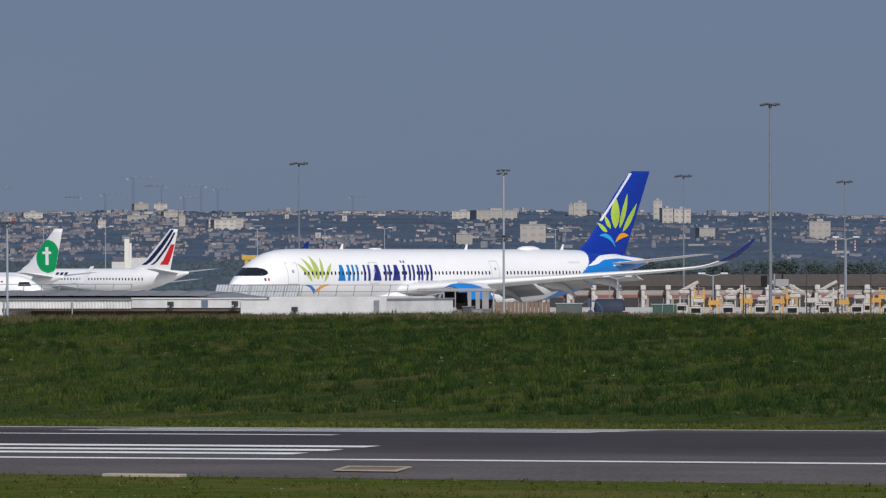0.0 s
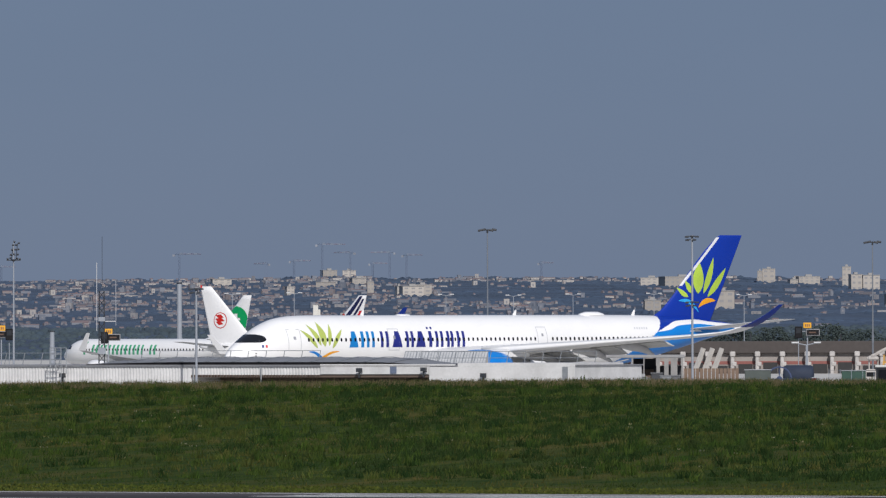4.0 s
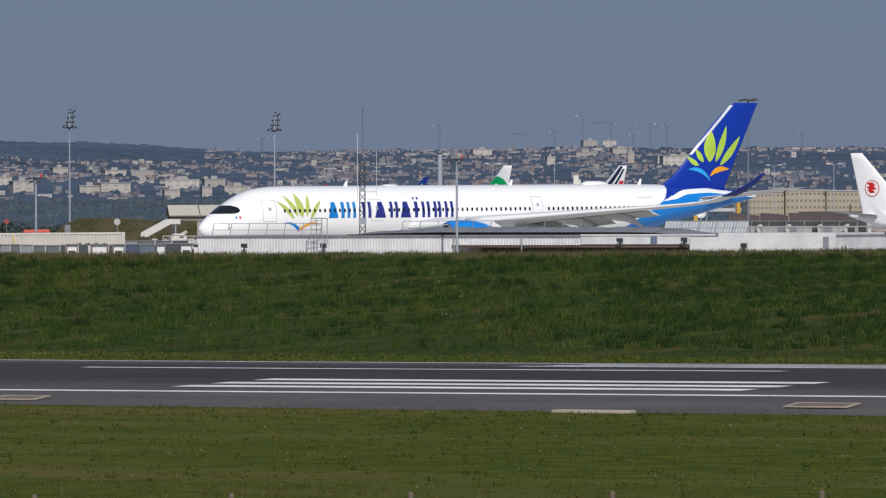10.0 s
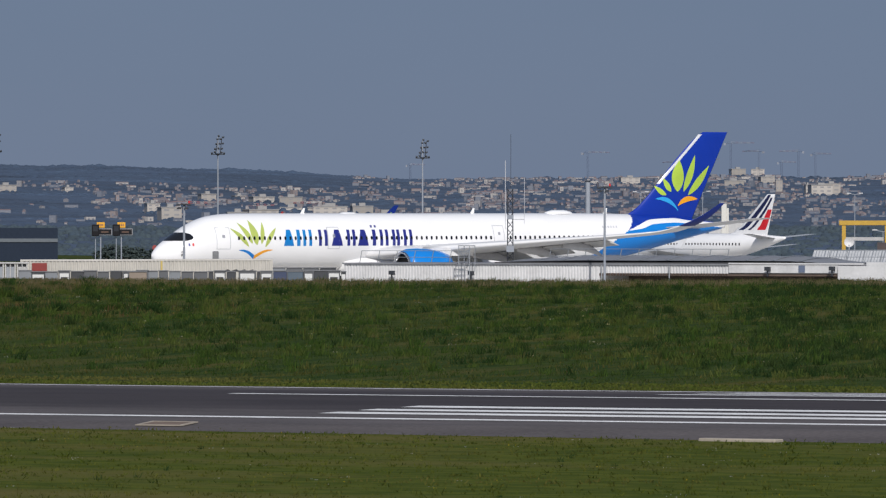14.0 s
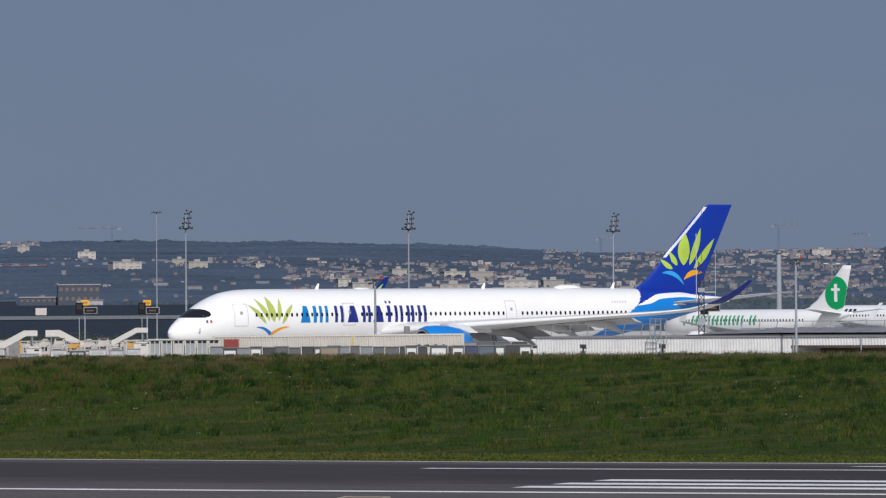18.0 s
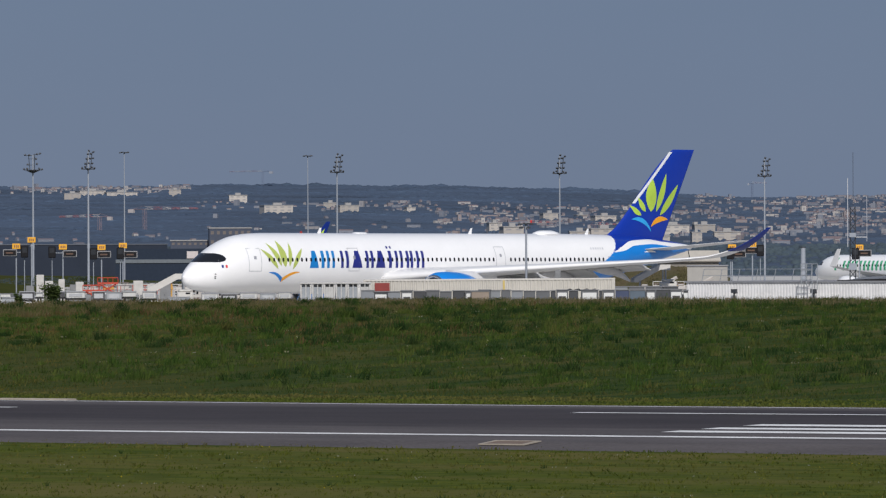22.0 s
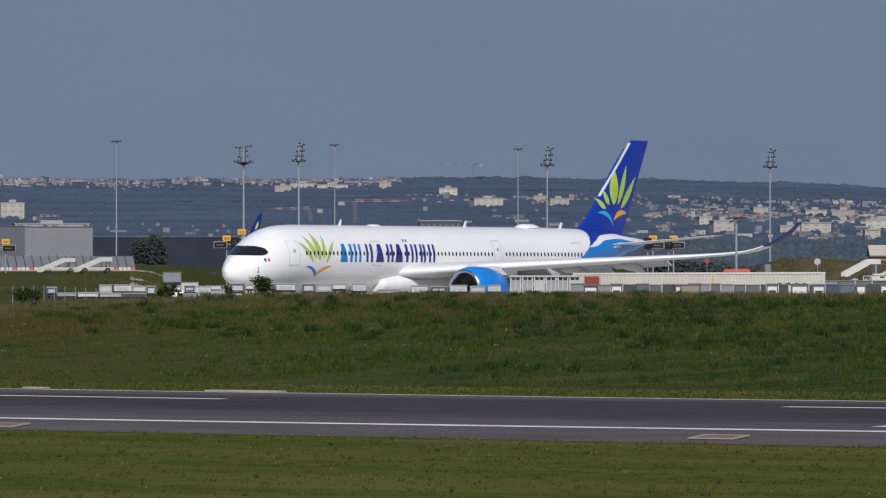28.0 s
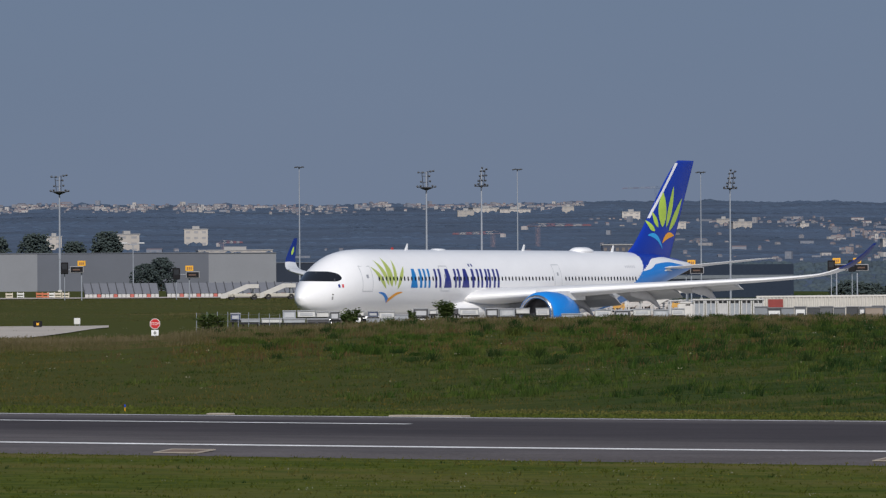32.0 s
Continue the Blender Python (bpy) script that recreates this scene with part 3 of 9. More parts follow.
        for face in (1, -1) if sgn < 0 else ():
            vs2 = []
            for k in range(7):
                b = 30.95 + .6 * k / 6
                tilt = math.atan2(curve(B, ZW, b + .05) - curve(B, ZW, b - .05), .1)
                le, te, o = curve(B, LE, b), curve(B, TE, b), face * (curve(B, TH, b) * .26 + .03)
                for u in (.5 - .15 * math.sin(math.pi * k / 6), .5 + .15 * math.sin(math.pi * k / 6)):
                    vs2.append((-(le + (te - le) * u), sgn * (b - o * math.sin(tilt)), curve(B, ZW, b) + o * math.cos(tilt)))
            part("tip_leaf", (vs2, [(2 * k, 2 * k + 1, 2 * k + 3, 2 * k + 2) for k in range(6)]), LEAF, w, "lime leaf mark on the wing tip")
        lead = [wing_section(curve(B, LE, b) - .03, curve(B, LE, b) + .55, b, curve(B, ZW, b) + .02, curve(B, TH, b) * .5, 0, 7) for b in bs[4:14]]
        vs, fs = loft([[(x, sgn * y, z) for x, y, z in r] for r in lead])
        part("leading_edge", (vs, fs if sgn > 0 else [f[::-1] for f in fs]), mat("slat_white", (.78, .78, .78), .3, vary=.04), w, "pale leading edge", smooth=True)
        for b0, b1, drop in ((4.2, 9.6, 1.15), (10.4, 15.6, .9), (15.8, 21.0, .5)):
            r2 = []
            for b in (b0, b1):
                te, z = curve(B, TE, b), curve(B, ZW, b)
                ch = 3.0 if b < 12 else 2.3
                ring = []
                for u, h in ((0, .0), (.15, .16), (.5, .13), (1, .02), (1, -.02), (.5, -.1), (.15, -.14)):
                    ring.append((-(te - .7 + ch * u * .92), sgn * b, z - .12 - drop * u * u * .75 - drop * .2 * u + h))
                r2.append(ring)
            vs, fs = loft(r2)
            part("flap", (vs, fs), mat("flap_grey", (.46, .46, .455), .45, vary=.08, scale=.6), w, "lowered grey trailing flap", smooth=False)
        for b, ln, dr in ((6.4, 6.6, 1.6), (13.2, 5.8, 1.4), (18.4, 5.0, 1.1)):
            te, z = curve(B, TE, b), curve(B, ZW, b)
            rings = []
            for i in range(11):
                u = i / 10
                r = .46 * math.sin(math.pi * min(.96, u * .9 + .07)) ** .7
                x = te - ln * .62 + ln * u
                zz = z - .42 - (.25 * u + max(0, u - .5) ** 1.5 * dr * 2.2)
                rings.append([(-x, sgn * b + .55 * r * math.cos(2 * math.pi * j / 10), zz + r * math.sin(2 * math.pi * j / 10)) for j in range(10)])
            part("flap_fairing", loft(rings), mat("fairing_grey", (.5, .5, .51), .4, vary=.06), w, "drooping flap track fairing", smooth=True)
        # engine
        eb, ez, ea = sgn * 10.4, 2.26, 24.6
        e = part("engine_cowling", lathe([(1.52, -.0 - ea), (1.84, -.12 - ea), (2.05, -.7 - ea), (2.11, -1.8 - ea), (2.05, -3.2 - ea), (1.82, -4.6 - ea), (1.5, -5.6 - ea), (1.42, -5.62 - ea), (1.2, -4.9 - ea)], 40, "x", (0, eb, ez)), AZURE, top, "azure engine cowling", smooth=True)
        part("inlet_lip", lathe([(1.46, -.45 - ea), (1.5, -.08 - ea), (1.6, .06 - ea), (1.73, .02 - ea), (1.88, -.28 - ea)], 40, "x", (0, eb, ez)), METAL, e, "polished metal inlet lip", smooth=True)
        part("inlet_duct", lathe([(1.47, -.3 - ea), (1.5, -1.6 - ea), (.3, -1.7 - ea), (.02, -1.2 - ea)], 32, "x", (0, eb, ez)), mat("fan_dark", (.05, .05, .055), .4, .5), e, "dark fan inside the inlet", smooth=True)
        part("exhaust_core", lathe([(1.0, -4.6 - ea), (.95, -6.2 - ea), (.6, -7.2 - ea), (.1, -7.7 - ea)], 24, "x", (0, eb, ez)), METAL, e, "bare metal exhaust", smooth=True)
        pylon = [[(-x, eb + q * .2, z) for q, z in ((-1, ez + 1.3), (1, ez + 1.3), (1, zt), (-1, zt))] for x, zt in ((26.6, ez + 1.9), (28.6, ez + 2.1), (30.2, 4.4), (33.5, 4.3))]
        part("pylon", loft(pylon), mat("pylon_white", (.7, .7, .7), .4), e)
        # tail plane
        rings = []
        for b in (1.0, 3, 5, 7, 8.6, 9.2, 9.4):
            u = (b - 1) / 8.4
            th = .42 - .3 * u if b < 9.3 else .03
            rings.append([(x, sgn * y, z) for x, y, z in wing_section(63.2 + 8.3 * u + (.4 if b > 9 else 0), 69.2 + 4.8 * u, b, 6.35 + 1.2 * u, th, .1)])
        vs, fs = loft(rings)
        part("tailplane", (vs, fs if sgn > 0 else [f[::-1] for f in fs]), mat("tailplane_paint", (.62, .62, .63), .35, vary=.05), top, "pale horizontal tailplane", smooth=True)
        # main gear
        bm = bmesh.new()
        tube(bm, (-38.2, sgn * 5.3, .8), (-38.0, sgn * 5.0, 3.4), .2, .24, 12)
        tube(bm, (-36.2, sgn * 5.3, .72), (-40.2, sgn * 5.3, .72), .14, .14, 10)
        leg = part("main_gear_leg", bm, STEEL, top)
        for x in (-36.7, -38.2, -39.7):
            for s in (-.7, .7):
                part("wheel", lathe([(.3, -.25), (.62, -.25), (.7, -.15), (.7, .15), (.62, .25), (.3, .25)], 20, "y", (x, sgn * 5.3 + s, .7)), DARK, leg, smooth=True)
    # belly fairing
    rings = []
    for a in (22.6, 23.2, 24.2, 26, 29, 34, 40, 43.5, 45.5, 46.6):
        u = curve((22.6, 24.2, 27, 40, 44, 46.6), (0.02, .55, 1, 1, .6, .02), a)
        rings.append([(-a, (2.35 + 1.0 * u) * math.cos(k), 2.55 + (1.0 + .5 * u) * math.sin(k)) for k in [2 * math.pi * i / 32 for i in range(32)]])
    part("belly_fairing", loft(rings), mat("belly_white", (.76, .76, .76), .3, vary=.05, coat=.3), top, "white belly fairing under the wing root", smooth=True)
    # nose gear
    bm = bmesh.new()
    tube(bm, (-6.3, 0, .6), (-6.3, 0, 2.3), .14, .17, 12)
    leg = part("nose_gear_leg", bm, STEEL, top)
    for s in (-.38, .38):
        part("wheel", lathe([(.25, -.17), (.45, -.17), (.52, -.1), (.52, .1), (.45, .17), (.25, .17)], 20, "y", (-6.3, s, .52)), DARK, leg, smooth=True)
    # roof fittings
    vs, fs = loft([[(-(51.6 + x), .85 * math.cos(k) * w, 8.02 + max(0, math.sin(k)) * h) for k in [math.pi * i / 12 for i in range(13)]] for x, w, h in ((-1.9, .1, .02), (-1.6, .6, .25), (-.9, .95, .42), (.6, 1, .44), (1.3, .8, .3), (1.9, .1, .02))], close=False, caps=False)
    part("antenna_dome", (vs, fs), WHITE, top, "white radome hump", smooth=True)
    vs, fs = loft([[(-(24.4 + x), .5 * math.cos(k) * w, 8.06 + max(0, math.sin(k)) * h) for k in [math.pi * i / 8 for i in range(9)]] for x, w, h in ((-1.2, .1, .01), (-.6, 1, .16), (.6, 1, .16), (1.2, .1, .01))], close=False, caps=False)
    part("antenna_dome", (vs, fs), WHITE, top, "", smooth=True)
    for a in (18.4, 40.0, 57.4):
        bm = bmesh.new()
        vv = [bm.verts.new(p) for p in ((-a, .03, 8.0), (-a - .5, .03, 8.0), (-a - .62, .01, 8.65), (-a - .4, .01, 8.65), (-a, -.03, 8.0), (-a - .5, -.03, 8.0), (-a - .62, -.01, 8.65), (-a - .4, -.01, 8.65))]
        for f in ((0, 1, 2, 3), (7, 6, 5, 4), (0, 3, 7, 4), (1, 5, 6, 2), (3, 2, 6, 7)):
            bm.faces.new([vv[i] for i in f])
        part("blade_antenna", bm, WHITE, top)
    part("beacon", lathe([(.14, 8.06), (.14, 8.2), (.06, 8.3), (.0, 8.31)], 10, "z", (-16.2, 0, 0)), mat("beacon_red", (.30, .03, .025), .25), top, "small unlit red beacon")
    return top


AIRLINER = build_airliner()

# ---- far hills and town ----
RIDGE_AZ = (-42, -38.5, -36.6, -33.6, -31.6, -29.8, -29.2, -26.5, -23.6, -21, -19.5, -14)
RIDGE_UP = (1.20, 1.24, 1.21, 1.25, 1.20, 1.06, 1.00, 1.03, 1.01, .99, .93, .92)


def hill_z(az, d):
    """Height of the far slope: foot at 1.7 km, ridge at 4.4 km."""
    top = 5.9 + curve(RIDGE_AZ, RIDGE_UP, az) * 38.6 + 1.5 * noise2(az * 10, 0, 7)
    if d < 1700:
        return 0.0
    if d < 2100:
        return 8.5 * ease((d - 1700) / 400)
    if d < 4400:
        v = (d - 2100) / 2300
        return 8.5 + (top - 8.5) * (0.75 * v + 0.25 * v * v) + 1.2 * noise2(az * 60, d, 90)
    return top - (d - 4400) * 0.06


# Distance haze is mixed into the wood's base colour as blue.
HAZED_WOOD = mat("far_woodland", (0.035, 0.057, 0.097), 0.95, vary=0.38, scale=0.01, hue=(0.043, 0.068, 0.109))

# Haze is painted into these nearer trees too, a little greyer.
HAZED_FOOT_WOOD = mat("foot_woodland", (0.036, 0.056, 0.078), 0.95, vary=0.3, scale=0.04, hue=(0.048, 0.069, 0.080))


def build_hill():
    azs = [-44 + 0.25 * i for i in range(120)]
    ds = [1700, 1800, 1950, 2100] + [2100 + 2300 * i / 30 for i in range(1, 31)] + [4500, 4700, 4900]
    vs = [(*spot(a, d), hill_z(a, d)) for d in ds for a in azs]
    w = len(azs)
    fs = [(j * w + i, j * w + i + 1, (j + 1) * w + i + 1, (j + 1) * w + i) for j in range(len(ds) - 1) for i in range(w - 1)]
    tagged(part("backdrop_hill", (vs, fs), HAZED_WOOD, smooth=True), "long wooded hillside with a town across it", "hill", kind="structure")


build_hill()
RNG = random.Random(7)


def town_density(p, v):
    """How built-up the slope is at bearing p (relative) and height share v."""
    if -6.1 < p < -1.6:
        d = .62 if v > .12 else .35
        if -6.1 < p < -5.2:
            d *= .8
    elif -1.6 <= p < -0.5:
        d = .8 if v > .93 or .15 < v < .45 else .1
    elif -0.5 <= p < 5:
        d = .7 if v > .93 else (.10 if v > .66 else .38 if v > .30 else .06)
    elif -8.4 < p <= -6.1:
        d = .0 if v > .66 else (.8 if .30 < v < .60 else .3)
    elif -10.6 < p <= -8.4:
        d = .0 if v > .74 else (.30 if .50 < v < .68 else .09 if v < .3 else .02)
    else:
        d = .95 if v > .91 else (.7 if v > .86 else .25 if v > .83 else .0 if v > .2 else .08)
    return d


ICO = []
for _k in range(12):
    if _k == 0:
        ICO.append((0, 0, 1))
    elif _k == 11:
        ICO.append((0, 0, -1))
    else:
        _h = .447 if _k < 6 else -.447
        _a = 2 * math.pi * (_k + (.5 if _k >= 6 else 0)) / 5
        ICO.append((.894 * math.cos(_a), .894 * math.sin(_a), _h))
ICO_F = [(0, 1 + i, 1 + (i + 1) % 5) for i in range(5)] + [(1 + i, 6 + i, 1 + (i + 1) % 5) for i in range(5)] + [(6 + i, 6 + (i + 1) % 5, 1 + (i + 1) % 5) for i in range(5)] + [(11, 6 + (i + 1) % 5, 6 + i) for i in range(5)]


def lump(vs, fs, x, y, z, r, h, rng):
    """One rough clump of foliage."""
    b = len(vs)
    for cx, cy, cz in ICO:
        k = rng.uniform(.7, 1.3)
        vs.append((x + cx * r * k, y + cy * r * k, z + cz * h * k))
    fs.extend((b + i, b + j, b + k) for i, j, k in ICO_F)


def dome(vs, fs, x, y, z, r, h, rng):
    """One rounded tree crown of a far wood, its foot sunk in the slope."""
    b, n = len(vs), 6
    for k, (q, up) in enumerate(((1.05, -.6), (.82, .58))):
        for i in range(n):
            a, j = 2 * math.pi * i / n, rng.uniform(.85, 1.15)
            vs.append((x + r * q * j * math.cos(a), y + r * q * j * math.sin(a), z + h * up * (j if k else 1)))
    vs.append((x, y, z + h))
    fs.extend((b + i, b + (i + 1) % n, b + n + (i + 1) % n, b + n + i) for i in range(n))
    fs.extend((b + n + i, b + n + (i + 1) % n, b + 2 * n) for i in range(n))


def build_woods():
    for name, lo, hi in (("far_woodland", -42, -33.5), ("far_woodland", -33.5, -28.5), ("far_woodland", -28.5, -17)):
        vs, fs = [], []
        for _ in range(int((hi - lo) * 1500)):
            az, v = RNG.uniform(lo, hi), RNG.random() ** .8
            d = 2100 + 2290 * v
            grove = noise2(az * 300, v * 900, 70, 5)      # trees gather in groves between the streets
            town = town_density(az + 23.6, v)
            if RNG.random() < town * (.5 - 1.1 * grove):
                continue
            x, y = spot(az, d)
            r = RNG.uniform(.7, 1.8) * (d / 4400 * .6 + .4) * (1.7 if town > .2 and grove > .1 else 1)
            dome(vs, fs, x, y, hill_z(az, d) - .2, r * RNG.uniform(1.3, 2.4), r * RNG.uniform(.12, .3), RNG)
        for _ in range(int((hi - lo) * 260)):      # larger crowns and copses
            az, v = RNG.uniform(lo, hi), RNG.random()
            grove = noise2(az * 300, v * 900, 70, 5)
            if town_density(az + 23.6, v) > .2 and grove < .02:
                continue
            d = 2100 + 2290 * v
            x, y = spot(az, d)
            for _k in range(RNG.choice((1, 2, 2, 3))):
                r = RNG.uniform(1.6, 4.2) * (d / 4400 * .6 + .4)
                dome(vs, fs, x + RNG.uniform(-6, 6), y + RNG.uniform(-6, 6), hill_z(az, d) - .2, r * 1.2, r * RNG.uniform(.16, .32), RNG)
        for _ in range(int((hi - lo) * 150)):      # the ridge line
            az = RNG.uniform(lo, hi)
            x, y = spot(az, 4395)
            big = noise2(az * 30, 1, 9, 2) > .15
            r = RNG.uniform(.7, 1.9) if not big or RNG.random() < .6 else RNG.uniform(2.0, 3.6)
            if RNG.random() > .75 * town_density(az + 23.6, .97):
                dome(vs, fs, x, y, hill_z(az, 4395) - r * .3, r * RNG.uniform(1.2, 2.4), r * RNG.uniform(.5, 1.0), RNG)
        tagged(part(name, (vs, fs), HAZED_WOOD, smooth=True), "wood on the far slope, blue haze in its colour", "woodland", kind="stuff")
        vs, fs = [], []
        for _ in range(int((hi - lo) * 420)):      # hedgerow trees at the foot
            az, d = RNG.uniform(lo, hi), RNG.uniform(1720, 2080)
            x, y = spot(az, d)
            r = RNG.uniform(.45, 1.0)
            dome(vs, fs, x, y, hill_z(az, d), r * RNG.uniform(1.2, 2.4), r * RNG.uniform(.8, 1.5), RNG)
        tagged(part("foot_woodland", (vs, fs), HAZED_FOOT_WOOD, smooth=True), "hedgerow trees at the foot of the slope, blue haze in their colour", "woodland", kind="stuff")


build_woods()
# Roof, wall and window colours are greyed and blued for distance haze.
FAR_ROOF = mat("hazed_roof_tile", (0.175, 0.125, 0.125), .9, vary=.15, scale=.05, hue=(.105, .108, .13))
FAR_WALLS = [mat("hazed_wall_cream", (0.43, 0.405, 0.375), .9, vary=.1, scale=.05, hue=(.22, .22, .24)), FAR_ROOF, mat("hazed_window", (0.21, 0.215, 0.24), .4, vary=.1),
             mat("hazed_wall_grey", (0.20, 0.215, 0.25), .9, vary=.1, scale=.05, hue=(.12, .14, .18)), mat("hazed_wall_rose", (0.26, 0.22, 0.215), .9, vary=.1, scale=.05, hue=(.15, .145, .165))]


def house(vs, fs, mi, x, y, z, w, d, h, roof, turn, wall=0):
    """One small house or block with a pitched or flat roof."""
    b, c, s = len(vs), math.cos(turn), math.sin(turn)
    for px, py, pz in ((-w, -d, 0), (w, -d, 0), (w, d, 0), (-w, d, 0), (-w, -d, h), (w, -d, h), (w, d, h), (-w, d, h), (-w, 0, h + roof), (w, 0, h + roof)):
        vs.append((x + px * c - py * s, y + px * s + py * c, z + pz))
    fs.extend([tuple(b + i for i in f) for f in ((0, 1, 5, 4), (1, 2, 6, 5), (2, 3, 7, 6), (3, 0, 4, 7), (4, 5, 9, 8), (6, 7, 8, 9), (5, 6, 9), (7, 4, 8))])
    mi.extend((wall, wall, wall, wall, 1, 1, wall, wall))
    for k in range(2 if w > 1.6 else 1):     # dark openings on the near front
        o = len(vs)
        q = (-.5 + k) * w * .9 if w > 1.6 else 0
        for px, pz in ((q - .35, h * .35), (q + .35, h * .35), (q + .35, h * .7), (q - .35, h * .7)):
            py = -d - .05
            vs.append((x + px * c - py * s, y + px * s + py * c, z + pz))
        fs.append((o, o + 1, o + 2, o + 3))
        mi.append(2)


def build_town():
    for lo, hi in ((-42, -36), (-36, -32), (-32, -29), (-29, -26.5), (-26.5, -24), (-24, -18)):
        vs, fs, mi = [], [], []
        for _ in range(int((hi - lo) * 1650)):
            az, v = RNG.uniform(lo, hi), RNG.random()
            quarter = noise2(az * 300, v * 900, 130) + .6 * noise2(az * 300, v * 900, 45)      # streets lie in clusters
            grove = noise2(az * 300, v * 900, 70, 5)
            if RNG.random() > town_density(az + 23.6, v) * (.46 + .6 * quarter - 1.3 * max(0, grove) + (.4 if v > .92 else 0)):
                continue
            d = 2100 + 2280 * v
            k = .55 + .45 * d / 4400
            kind = RNG.random()
            w, h, roof = RNG.uniform(.45, 1.1) * k, RNG.uniform(.8, 1.5) * k, RNG.uniform(.35, .75) * k
            if kind < .16:        # a terrace
                w, h, roof = RNG.uniform(2.0, 4.2) * k, RNG.uniform(1.0, 1.8) * k, RNG.choice((.05, .5)) * k
            elif kind < .21:      # a taller flat-roofed block
                w, h, roof = RNG.uniform(.9, 1.7) * k, RNG.uniform(2.4, 3.9) * k, .05
            x, y = spot(az, d)
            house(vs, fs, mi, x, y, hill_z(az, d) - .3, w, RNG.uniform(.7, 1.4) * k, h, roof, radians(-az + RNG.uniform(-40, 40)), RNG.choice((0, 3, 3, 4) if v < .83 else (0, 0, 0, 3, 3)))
        tagged(part("hillside_town", (vs, fs, mi), FAR_WALLS), "houses packed on the far slope, haze in their colours", "town", kind="stuff")


build_town()


def apartment_block(az, d, w, h, foot, label="pale concrete apartment block on the far hillside", storeys=None, paint=None, bays=None, panes=None, tower=True):
    x, y = spot(az, d)
    top = root("apartment_block", pose(x, y, foot, 0, 0, -az + 8 + 9 * math.sin(az * 91)), label, "building", "far apartment blocks")
    wall = part("wall", boxes((-w / 2, w / 2, 0, w * .5 + 3, -3, h), bevel=.05), paint or mat("far_block_wall", (.40, .37, .335), .9, vary=.12, scale=.1, spread=.22), top)
    part("roof", boxes((-w / 2 - .2, w / 2 + .2, -.2, w * .5 + 3.2, h, h + .35), *([(-w * .15, w * .15, 2, 4, h + .35, h + 1.5)] if tower else [])), mat("far_block_roof", (.30, .295, .29), .9), top)
    n = storeys or max(3, int(h / 3))
    m = bays or max(2, int(w / 3.2))
    for i in range(n):
        for j in range(m):
            ob = new("window", panes or WINDOW_MESH)
            ob.parent = wall
            ob.matrix_basis = pose(-w / 2 + (j + .5) * w / m, -.04, (i + .55) * h / n)
            ob.scale = (w / m * .5, 1, h / n * .36)


WINDOW_MESH = bpy.data.meshes.new("window")
WINDOW_MESH.from_pydata([(-.5, 0, -.5), (.5, 0, -.5), (.5, 0, .5), (-.5, 0, .5), (-.5, .1, -.5), (.5, .1, -.5), (.5, .1, .5), (-.5, .1, .5)], [], [(0, 1, 2, 3), (0, 4, 5, 1), (3, 2, 6, 7), (0, 3, 7, 4), (1, 5, 6, 2)])
# Pane grey is lifted towards the wall tone for the haze.
WINDOW_MESH.materials.append(mat("far_pane", (.275, .27, .275), .4, vary=.1))

BROWN_PANES = WINDOW_MESH.copy()
BROWN_PANES.materials[0] = mat("brown_pane", (.135, .115, .105), .5, vary=.2)


